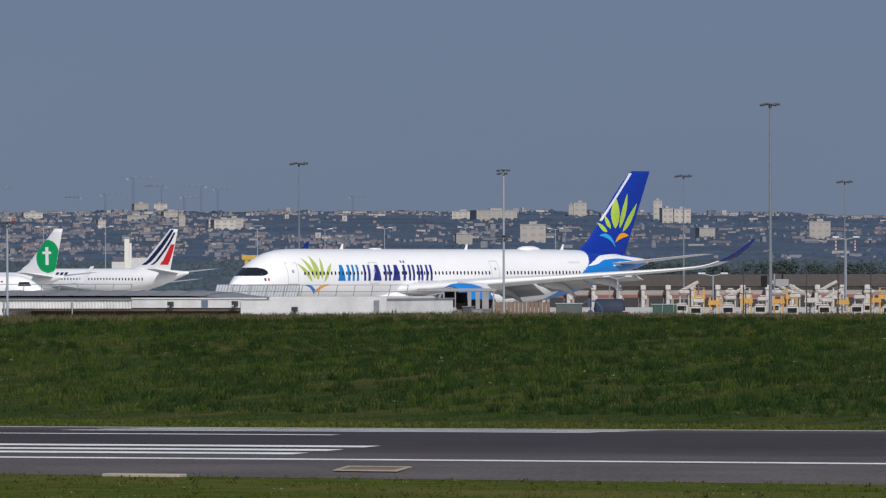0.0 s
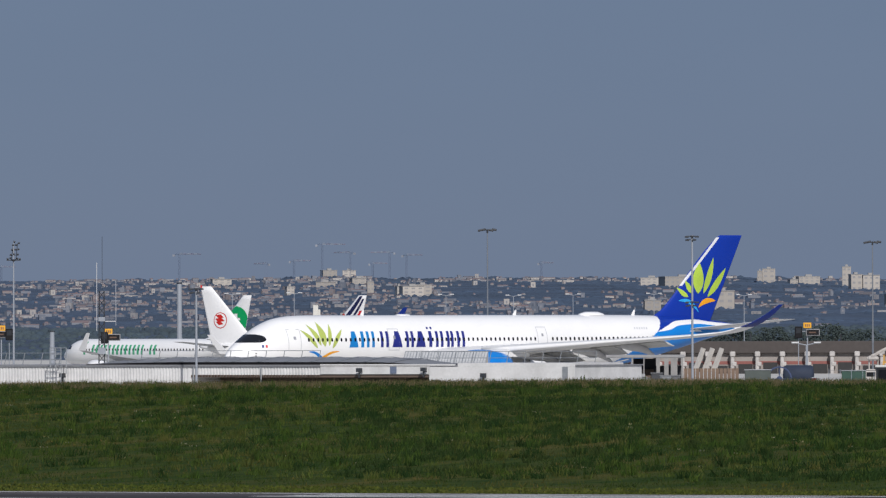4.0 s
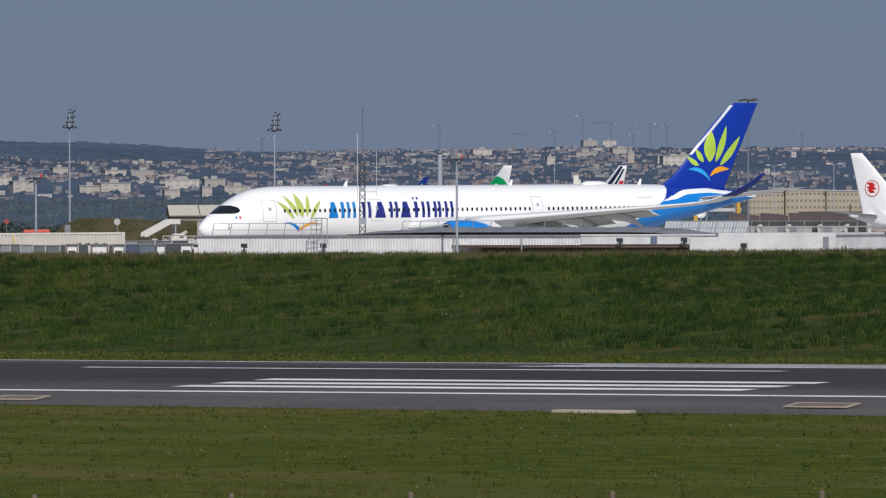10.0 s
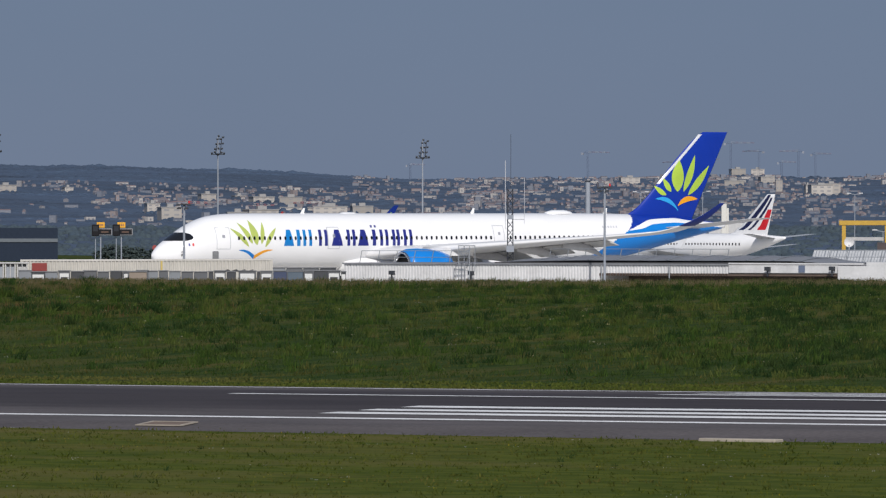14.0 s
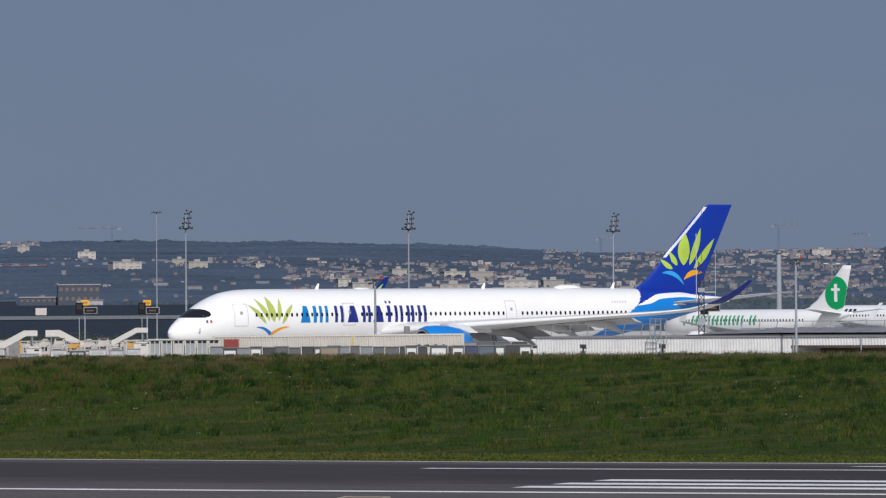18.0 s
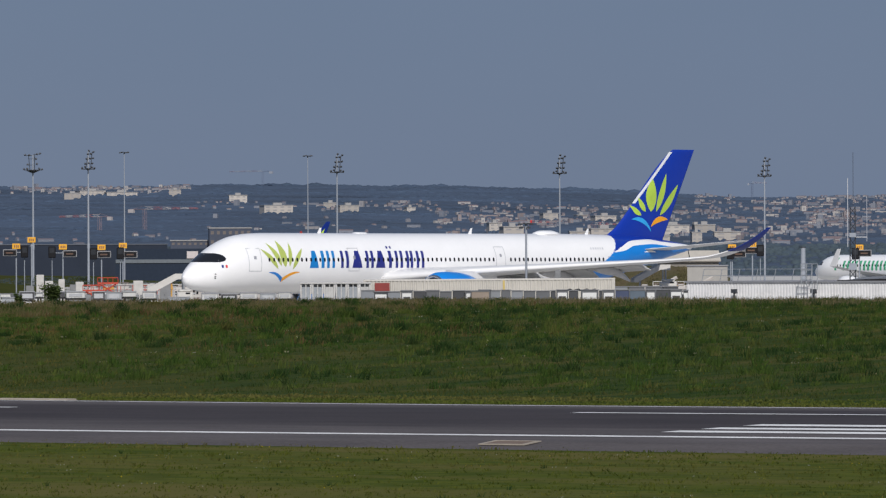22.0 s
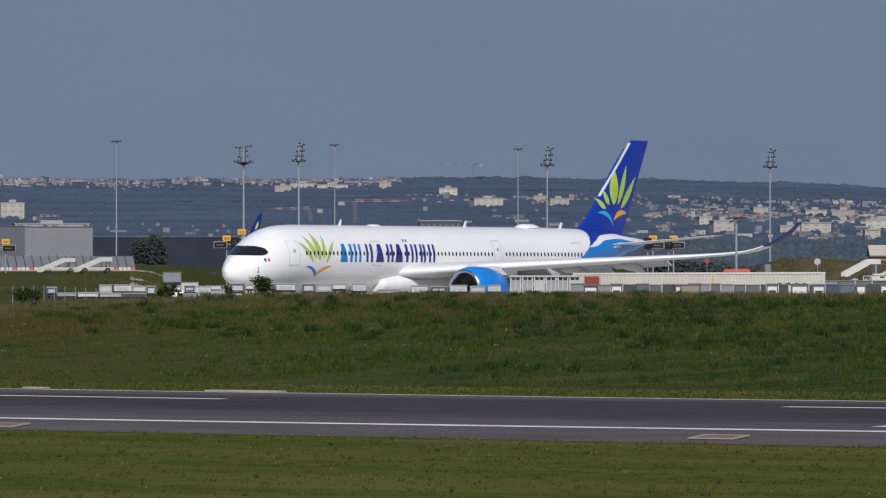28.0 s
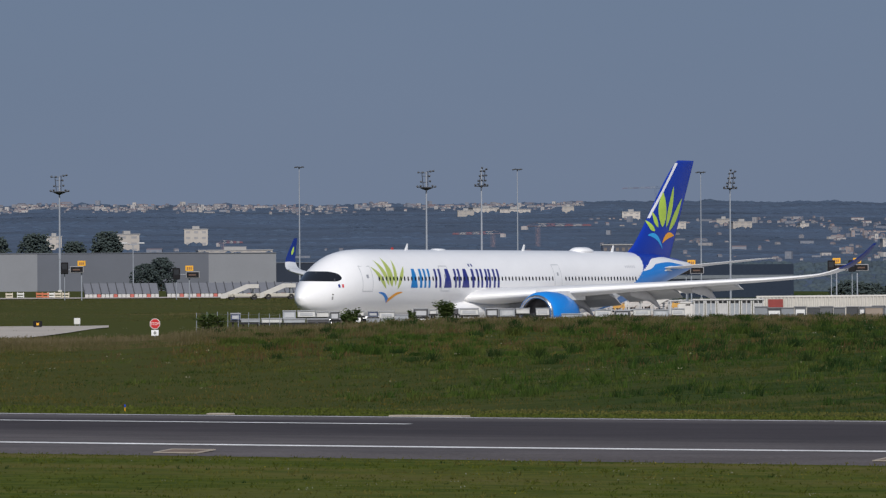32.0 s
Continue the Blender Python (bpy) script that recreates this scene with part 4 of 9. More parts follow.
def build_blocks():
    ridge = ((-22.46, 4150, 3.0, 8.0), (-22.38, 4150, 8.3, 9.5), (-22.15, 4110, 6.0, 3.7), (-22.02, 4110, 13.7, 5.5), (-21.69, 3890, 5.2, 12.7), (-21.6, 3820, 6.8, 9.7), (-21.47, 3820, 10.0, 9.4), (-23.12, 3970, 25.9, 6.4),
             (-23.42, 4080, 14.1, 5.6), (-26.28, 4380, 9.8, 5.2), (-26.11, 4380, 9.0, 5.2), (-35.24, 3820, 9.8, 4.0), (-35.06, 3980, 16.7, 3.4), (-34.8, 3970, 18.9, 2.9), (-34.33, 3900, 7.1, 4.3))
    slope = ((-21.25, 2960, 7.5, 5.4), (-23.41, 2610, 6.6, 5.4), (-25.54, 3450, 11.6, 6.2), (-25.66, 3510, 2.9, 5.2), (-26.63, 3440, 4.1, 5.1), (-25.92, 3460, 3.5, 8.0), (-26.02, 3990, 8.9, 4.5), (-27.24, 4020, 12.0, 4.4),
             (-26.32, 3870, 11.6, 3.6), (-22.8, 2760, 10.9, 8.7), (-20.25, 3040, 9.9, 8.5), (-25.45, 3490, 9.2, 6.5), (-33.77, 3570, 10.0, 5.0), (-33.41, 3170, 14.5, 4.6), (-32.95, 3350, 7.1, 3.5), (-32.78, 3220, 9.9, 4.0))
    vale = ((-30.99, 2890, 6.9, 3.9), (-30.71, 3090, 5.3, 1.7), (-30.5, 2940, 10.0, 3.0), (-30.26, 2800, 10.0, 4.2), (-31.48, 2460, 5.0, 3.9), (-31.32, 2290, 7.4, 5.1), (-30.73, 2280, 7.4, 3.3), (-30.5, 2280, 10.9, 4.3),
            (-30.26, 2610, 8.9, 1.8), (-29.97, 2650, 18.1, 1.6), (-29.62, 2570, 8.3, 3.5), (-29.42, 2330, 9.5, 3.6), (-30.0, 2170, 5.2, 3.3), (-29.69, 2120, 3.3, 4.3), (-32.23, 3230, 4.5, 2.8), (-29.91, 2470, 13.0, 4.2))
    west = ((-37.64, 2730, 10.0, 7.3), (-37.29, 2430, 28.0, 2.2), (-38.24, 2490, 8.8, 7.1), (-38.9, 2580, 6.1, 5.6))
    vs, fs = [], []
    for az, d, w, h in ridge + slope + vale + west:
        apartment_block(az, d, w, h, hill_z(az, d) - .5)
        for _ in range(int(2 + w * .7)):      # crowns before the foot of each block
            q = az + math.degrees(RNG.uniform(-.62, .62) * w / d)
            x, y = spot(q, d - RNG.uniform(3, 9))
            r = RNG.uniform(.8, 2.0)
            dome(vs, fs, x, y, hill_z(q, d) - .3, r, r * RNG.uniform(.6, 1.1), RNG)
    tagged(part("street_trees", (vs, fs), HAZED_WOOD, smooth=True), "dark tree crowns before the far apartment blocks", "trees", kind="stuff")
    for az, w, h in ((-24.72, 9.2, 6.5), (-24.37, 10.4, 6.9), (-24.03, 9.0, 6.7)):
        apartment_block(az, 1650, w, h, 3.0, "long cream apartment range beyond the pier", 4, mat("range_cream", (.335, .295, .225), .9, vary=.15, scale=.12, hue=(.28, .24, .185)), 9, BROWN_PANES, False)


build_blocks()


def tower_crane(az, d, z0, z1, jib, turn, paint):
    x, y = spot(az, d)
    c = root("tower_crane", pose(x, y, z0, 0, 0, turn), "slender tower crane standing above the far town", "crane", "far tower cranes")
    h = z1 - z0
    far = paint != "works"
    # Haze is painted in: far masts near the sky tone, jib colours dulled.
    haze = mat("crane_haze", (.125, .16, .235), .8) if far else mat("crane_works", (.20, .15, .17), .8)
    light, red = mat("crane_hazed_white", (.27, .29, .33), .7) if far else mat("crane_cream", (.40, .37, .36), .7), mat("crane_hazed_red", (.22, .20, .26), .7) if far else mat("crane_red", (.30, .13, .14), .7)
    bm = tubes(*[((sx, sy, 0), (sx, sy, h), .09) for sx in (-.55, .55) for sy in (-.55, .55)], n=4)
    for k in range(int(h / 3)):
        tube(bm, (-.55, -.55, k * 3), (.55, -.55, k * 3 + 3), .08, n=4)
    part("mast", bm, haze, c)
    step = jib / 6
    for k in range(6):
        a, b, bm = k * step, (k + 1) * step, bmesh.new()
        for q in (((a, 0, h), (b, 0, h), .13), ((a, 0, h + 1.0 - a / jib * .6), (b, 0, h + 1.0 - b / jib * .6), .1), ((a, 0, h), ((a + b) / 2, 0, h + .8 - a / jib * .5), .08), (((a + b) / 2, 0, h + .8 - a / jib * .5), (b, 0, h), .08)):
            tube(bm, *q, n=4)
        part("jib_section", bm, (light, red)[k % 2], c)
    part("counter_jib", tubes(((-jib * .28, 0, h), (0, 0, h), .15), ((-jib * .2, 0, h + .3), (0, 0, h + 1.4), .07), n=4), haze, c)
    part("counterweight", boxes((-jib * .3, -jib * .2, -.6, .6, h - 1.4, h)), light, c)


for _az, _z, _j, _t, _p in ((-26.35, 74, 16, 20, "pale"), (-26.1, 68, 14, 170, "red"), (-26.6, 62, 12, 10, "pale"), (-25.75, 68, 13, 200, "red"), (-25.6, 66, 12, 0, "pale"), (-26.85, 60, 12, 160, "red"), (-25.9, 60, 10, 30, "pale"),
                            (-27.62, 67, 16, 5, "red"), (-33.55, 68, 26, 185, "pale"), (-29.2, 58, 10, 20, "red"), (-24.4, 60, 9, 0, "pale")):
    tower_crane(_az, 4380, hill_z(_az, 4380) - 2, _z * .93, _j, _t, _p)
for _az, _z, _j, _t in ((-30.6, 12, 10, 0), (-30.05, 13, 10, 180), (-34.6, 19, 26, 0), (-35.0, 16, 20, 180), (-37.4, 13, 10, 0), (-31.2, 13, 9, 30)):
    tower_crane(_az, 2600, hill_z(_az, 2600) - 2, 5.9 + _z, _j, _t, "works")

# ---- grass and weeds ----
def weed_material(name, a, b, dry, scale, arid=None, even=False, mown=False):
    m = bpy.data.materials.new(name)
    m.use_nodes = True
    n, l = m.node_tree.nodes, m.node_tree.links
    bs = n["Principled BSDF"]
    bs.inputs["Roughness"].default_value = .9
    bs.inputs["Specular IOR Level"].default_value = .1
    co, t1, t2, geo = n.new("ShaderNodeTexCoord"), n.new("ShaderNodeTexNoise"), n.new("ShaderNodeTexNoise"), n.new("ShaderNodeNewGeometry")
    t1.inputs["Scale"].default_value, t1.inputs["Detail"].default_value = 1 / scale, 4
    t2.inputs["Scale"].default_value, t2.inputs["Detail"].default_value = 5.5 / scale, 3
    lay, lay2 = n.new("ShaderNodeMapping"), n.new("ShaderNodeMapping")      # mown land lies in streaks along the runway, the bank in drifts up its slope
    lay.inputs["Scale"].default_value = (.22, .8, 1) if mown else (2.6, .38, 1)
    lay2.inputs["Scale"].default_value = (.6, 1.2, 1) if mown else (2.2, .35, 1)
    for node, tex in ((lay, t1), (lay2, t2)):
        l.new(co.outputs["Object"], node.inputs["Vector"])
        l.new(node.outputs["Vector"], tex.inputs["Vector"])
    m1, m2, m3 = n.new("ShaderNodeMix"), n.new("ShaderNodeMix"), n.new("ShaderNodeVectorMath")
    m1.data_type = m2.data_type = "RGBA"
    m1.inputs["A"].default_value, m1.inputs["B"].default_value = (*a, 1), (*b, 1)
    r1, r2 = n.new("ShaderNodeMapRange"), n.new("ShaderNodeMapRange")
    r1.inputs["From Min"].default_value, r1.inputs["From Max"].default_value = .40, .60
    r2.inputs["From Min"].default_value, r2.inputs["From Max"].default_value = .48, .68
    l.new(t2.outputs["Fac"], r1.inputs["Value"])
    l.new(t1.outputs["Fac"], r2.inputs["Value"])
    l.new(r1.outputs[0], m1.inputs["Factor"])
    l.new(m1.outputs["Result"], m2.inputs["A"])
    m2.inputs["B"].default_value = (*dry, 1)
    l.new(r2.outputs[0], m2.inputs["Factor"])
    tone = m2.outputs["Result"]
    if arid:      # the land dries towards the west
        parts, ratio, step, west = n.new("ShaderNodeSeparateXYZ"), n.new("ShaderNodeMath"), n.new("ShaderNodeMath"), n.new("ShaderNodeMapRange")
        l.new(co.outputs["Object"], parts.inputs[0])
        ratio.operation, step.operation = "DIVIDE", "MULTIPLY_ADD"
        l.new(parts.outputs["X"], ratio.inputs[0])
        l.new(parts.outputs["Y"], ratio.inputs[1])
        l.new(t1.outputs["Fac"], step.inputs[0])
        step.inputs[1].default_value = -.16
        l.new(ratio.outputs[0], step.inputs[2])
        west.inputs["From Min"].default_value, west.inputs["From Max"].default_value = -.70, -.84
        l.new(step.outputs[0], west.inputs["Value"])
        m4 = n.new("ShaderNodeMix")
        m4.data_type = "RGBA"
        l.new(west.outputs[0], m4.inputs["Factor"])
        l.new(tone, m4.inputs["A"])
        m4.inputs["B"].default_value = (*arid, 1)
        tone = m4.outputs["Result"]
    each = n.new("ShaderNodeMapRange")
    each.inputs["To Min"].default_value, each.inputs["To Max"].default_value = .84, 1.16
    l.new(geo.outputs["Random Per Island"], each.inputs["Value"])
    m3.operation = "SCALE"
    l.new(tone, m3.inputs[0])
    m3.inputs["Scale"].default_value = 1.0
    if not even:
        l.new(each.outputs[0], m3.inputs["Scale"])
    l.new(m3.outputs[0], bs.inputs["Base Color"])
    thin, both = n.new("ShaderNodeBsdfTranslucent"), n.new("ShaderNodeMixShader")
    l.new(m3.outputs[0], thin.inputs["Color"])
    both.inputs[0].default_value = .5
    l.new(bs.outputs[0], both.inputs[1])
    l.new(thin.outputs[0], both.inputs[2])
    l.new(both.outputs[0], n["Material Output"].inputs["Surface"])
    return m


VRNG = np.random.default_rng(5)


def blades(name, label, xs, ys, zs, heights, spread, width, per, material, lean=.5):
    """Tufts: per leaning blades round each point, as one mesh."""
    n = len(xs)
    ang = VRNG.uniform(0, 2 * np.pi, (n, per))
    ox, oy = np.cos(ang) * spread * VRNG.uniform(0, 1, (n, per)), np.sin(ang) * spread * VRNG.uniform(0, 1, (n, per))
    face = VRNG.uniform(0, np.pi, (n, per))
    h = heights[:, None] * VRNG.uniform(.55, 1.15, (n, per))
    w = width * VRNG.uniform(.6, 1.4, (n, per))
    lx, ly = VRNG.normal(0, lean, (n, per)) * h, VRNG.normal(0, lean, (n, per)) * h
    bx, by, bz = xs[:, None] + ox, ys[:, None] + oy, np.repeat(zs[:, None] - .05, per, 1)
    v = np.stack([np.stack([bx - np.cos(face) * w, by - np.sin(face) * w, bz], -1), np.stack([bx + np.cos(face) * w, by + np.sin(face) * w, bz], -1),
                  np.stack([bx + lx + np.cos(face) * w * .5, by + ly + np.sin(face) * w * .5, bz + h], -1), np.stack([bx + lx * .8 - np.cos(face) * w * .5, by + ly * .8 - np.sin(face) * w * .5, bz + h * .85], -1)], 2).reshape(-1, 3)
    q = np.arange(len(v)).reshape(-1, 4)
    me = bpy.data.meshes.new(name)
    me.vertices.add(len(v))
    me.vertices.foreach_set("co", v.ravel())
    me.loops.add(q.size)
    me.loops.foreach_set("vertex_index", q.ravel().astype(np.int32))
    me.polygons.add(len(q))
    me.polygons.foreach_set("loop_start", (np.arange(len(q)) * 4).astype(np.int32))
    me.polygons.foreach_set("loop_total", np.full(len(q), 4, dtype=np.int32))
    me.materials.append(material)
    me.update(calc_edges=True)
    return tagged(new(name, me), label, "grass", kind="stuff")


def scatter(n, y0, y1, az0=-40.5, az1=-18.5):
    az = np.radians(VRNG.uniform(az0, az1, n))
    y = np.sqrt(VRNG.uniform(y0 ** 2, y1 ** 2, n))
    return y * np.tan(az), y


def heights_at(xs, ys):
    return np.array([ground_z(float(x), float(y)) for x, y in zip(xs, ys)])


WEED = weed_material("tall_weeds", (.033, .067, .014), (.068, .106, .021), (.138, .121, .036), 14)
TURF = weed_material("short_turf", (.094, .126, .016), (.127, .150, .021), (.172, .154, .040), 14, mown=True)
DRY = weed_material("dry_meadow", (.102, .108, .022), (.152, .127, .031), (.212, .147, .052), 12)
NETTLE = weed_material("nettles", (.024, .056, .016), (.042, .082, .022), (.066, .092, .028), 9)
LEAFY = weed_material("leafy_weeds", (.048, .096, .019), (.086, .136, .026), (.134, .138, .038), 7)
LUSH = weed_material("pale_weeds", (.096, .142, .028), (.128, .165, .036), (.165, .150, .055), 7)


def drift(xs, ys, s, seed):
    """Where plants of one kind gather: patches that run up the slope."""
    return np.array([noise.noise(Vector((x / s, y / (s * 6), seed))) for x, y in zip(xs.tolist(), ys.tolist())])


def meadow(n, name, label, az0, az1, share, material):
    xs, ys = scatter(n, 247, 482, az0, az1)
    az, d = np.degrees(np.arctan2(xs, ys)), np.hypot(xs, ys)
    patch = 6 * drift(xs, ys, 3.2, 3.0) + 5 * drift(xs, ys, 9, 5.0) + 3.5 * np.clip((345 - ys) / 70, 0, 1) - 3 * np.clip((d - 455) / 40, 0, 1)      # greener towards the foot, drier along the crest
    keep = (d < 522) & (VRNG.random(n) < share(az + patch))
    xs, ys, d = xs[keep], ys[keep], d[keep]
    tall = VRNG.uniform(.06, .22, len(xs)) * (1 + 1.5 * np.exp(-((d - 498) / 16) ** 2))
    blades(name, label, xs, ys, heights_at(xs, ys), tall, .5, .021, 6, material)


def westward(az):
    return np.clip((-az - 31.0) / 5.5, 0, 1) * .78 + .06


meadow(84000, "tall_weeds", "tall dark green weeds and grass on the bank", -40.5, -18.5, lambda az: 1 - westward(az), WEED)
meadow(110000, "dry_meadow", "drier olive brown grass on the bank", -40.5, -18.5, westward, DRY)
for label, count, lo, tall, paint, seed, end in (("dark leafy nettle beds on the bank", 5200, .05, (.26, .56), NETTLE, 1.0, -34.2), ("bushy mid-green weeds among the grass", 6400, -.05, (.2, .5), LEAFY, 7.0, -36.5),
                                                 ("dense dark nettles along the eastern bank", 5200, -.12, (.2, .42), NETTLE, 17.0, -26.2),
                                                 ("pale yellow-green weeds in the lower bank", 3800, .05, (.16, .36), LUSH, 13.0, -38.5)):
    xs, ys = scatter(count, 256, 476, end, -18.5)
    keep = (drift(xs, ys, 5, seed) > lo) & (np.hypot(xs, ys) < 506)
    xs, ys = xs[keep], ys[keep]
    blades("bank_weeds", label, xs, ys, heights_at(xs, ys), VRNG.uniform(*tall, len(xs)), .42, .021, 30, paint, .38)
for label, count, paint in (("broad soft green weed clumps in the dry meadow", 130, LEAFY), ("broad dark green weed clumps in the dry meadow", 45, WEED)):
    xs, ys = scatter(count, 320, 462, -37.4, -31.8)
    blades("weed_clump", label, xs, ys, heights_at(xs, ys), VRNG.uniform(.25, .62, len(xs)), .85, .026, 200, paint, .45)
xs, ys = scatter(120, 300, 470, -37.6, -31)
blades("tussock", "bushy dark green tussocks in the dry meadow", xs, ys, heights_at(xs, ys), VRNG.uniform(.3, .75, len(xs)), .55, .022, 90, NETTLE, .4)
xs, ys = scatter(420, 262, 474, -36, -18.5)
blades("upright_weed", "upright leafy green weeds standing above the grass", xs, ys, heights_at(xs, ys), VRNG.uniform(.35, .8, len(xs)), .4, .025, 20, LEAFY, .2)
xs, ys = scatter(16000, 231.5, 246)
blades("verge_grass", "short yellowish mown verge beside the runway", xs, ys, heights_at(xs, ys), VRNG.uniform(.06, .16, len(xs)), .3, .05, 4, weed_material("dry_verge", (.098, .130, .024), (.136, .154, .032), (.196, .166, .058), 12, mown=True))
xs, ys = scatter(38000, 118, 184.4)
blades("mown_grass", "mown green grass in front of the runway", xs, ys, heights_at(xs, ys), VRNG.uniform(.03, .075, len(xs)), .35, .024, 3, TURF)
xs, ys = scatter(46000, 400, 720, -43, -35.45)
keep = (np.hypot(xs, ys) > 522) & ~((np.degrees(np.arctan2(xs, ys)) > -36.3) & (np.hypot(xs, ys) < 832)) & (np.hypot(xs, ys) < 868) & ~((np.hypot(xs, ys) < 610) & (np.degrees(np.arctan2(xs, ys)) < -38.3)) & ~((xs > -382) & (xs < -326) & (ys > 400))
xs, ys = xs[keep], ys[keep]
blades("rough_grass", "rough olive grass between the bank and the taxiway", xs, ys, heights_at(xs, ys), VRNG.uniform(.05, .13, len(xs)), .7, .05, 5, weed_material("olive_grass", (.108, .116, .038), (.140, .132, .050), (.185, .152, .074), 30, mown=True))
xs, ys = scatter(420, 262, 470)
blades("wild_flower", "pale wild flower heads scattered in the grass", xs, ys, heights_at(xs, ys) + .18, VRNG.uniform(.05, .09, len(xs)), .3, .035, 3, weed_material("flower_heads", (.30, .30, .20), (.36, .33, .16), (.4, .38, .3), 5))
az = np.radians(VRNG.uniform(-40.5, -18.5, 15000))
d = VRNG.normal(494, 8, 15000) - 22 * np.clip((-np.degrees(az) - 35.2) / 2.6, 0, 1)
xs, ys = d * np.sin(az), d * np.cos(az)
blades("seed_heads", "tall tan grass seed heads along the crest of the bank", xs, ys, heights_at(xs, ys), VRNG.uniform(.28, .62, len(xs)), .4, .014, 5, weed_material("tan_stems", (.17, .145, .075), (.22, .18, .095), (.28, .22, .13), 8), .22)
az = np.radians(VRNG.uniform(-40.5, -32.2, 6500))
d = VRNG.uniform(452, 503, 6500) - 22 * np.clip((-np.degrees(az) - 35.2) / 2.6, 0, 1)
xs, ys = d * np.sin(az), d * np.cos(az)
blades("dry_crest_grass", "thin straw-coloured grass along the western crest of the bank", xs, ys, heights_at(xs, ys), VRNG.uniform(.22, .5, len(xs)), .5, .012, 9, weed_material("straw_stems", (.140, .124, .052), (.180, .150, .070), (.21, .165, .085), 8), .3)
xs, ys = scatter(11000, 118, 184.3)
blades("lawn_tufts", "uneven darker tufts in the mown grass", xs, ys, heights_at(xs, ys), VRNG.uniform(.06, .15, len(xs)), .22, .022, 6, weed_material("lawn_green", (.080, .108, .016), (.124, .138, .022), (.160, .146, .038), 6, mown=True), .6)
for label, count, paint in (("tiny white clover heads in the mown grass", 520, ((.42, .42, .34), (.5, .5, .42), (.36, .36, .28))), ("tiny yellow flower heads in the mown grass", 150, ((.55, .42, .02), (.6, .46, .03), (.5, .36, .03)))):
    xs, ys = scatter(count, 120, 183)
    keep = drift(xs, ys, 3, 21.0) > -.1
    xs, ys = xs[keep], ys[keep]
    blades("lawn_flower", label, xs, ys, heights_at(xs, ys) + .06, VRNG.uniform(.02, .035, len(xs)), .35, .016, 3, weed_material("flower_%d" % count, *paint, 5))
xs, ys = scatter(150, 122, 181)
blades("lawn_weed", "small dark leafy weeds in the mown grass", xs, ys, heights_at(xs, ys), VRNG.uniform(.05, .2, len(xs)), .1, .012, 16, NETTLE, .4)
xs, ys = scatter(2600, 121, 137)
blades("wispy_grass", "taller wispy grass round the rope fence", xs, ys, heights_at(xs, ys), VRNG.uniform(.12, .34, len(xs)), .25, .007, 7, weed_material("wispy_stems", (.110, .125, .030), (.150, .148, .045), (.19, .17, .07), 5), .25)
xs, ys = scatter(12000, 690, 1010, -33.25, -29.95)
blades("field_grass", "olive grass field beyond the apron", xs, ys, heights_at(xs, ys), VRNG.uniform(.15, .4, len(xs)), .9, .13, 3, bpy.data.materials["olive_grass"])
cx, cy = scatter(30, 300, 460, -37.5, -31.5)
xs = np.repeat(cx, 34) + VRNG.normal(0, 1.6, 30 * 34)
ys = np.repeat(cy, 34) + VRNG.normal(0, 7.0, 30 * 34)
blades("dock_stems", "rusty brown dock and sorrel stems in loose patches", xs, ys, heights_at(xs, ys), VRNG.uniform(.25, .55, len(xs)), .5, .022, 9, weed_material("rusty_stems", (.128, .084, .036), (.152, .104, .044), (.135, .112, .046), 6), .2)
GRASS_LAND = bpy.data.objects["ground"]
GRASS_LAND.data.materials[0] = weed_material("meadow_soil", (.041, .073, .016), (.070, .098, .021), (.136, .122, .034), 12, (.100, .106, .026), True)
GRASS_LAND.data.materials.append(weed_material("mown_sward", (.082, .108, .015), (.136, .154, .023), (.182, .160, .044), 5, None, True, True))
for face in GRASS_LAND.data.polygons:
    if face.center.y < 236:
        face.material_index = 1

# ---- apron, parked and moving narrow-body jets ----
CONCRETE = mat("apron_concrete", (0.50, 0.485, 0.455), 0.85, vary=0.15, scale=0.05, bump=0.2)


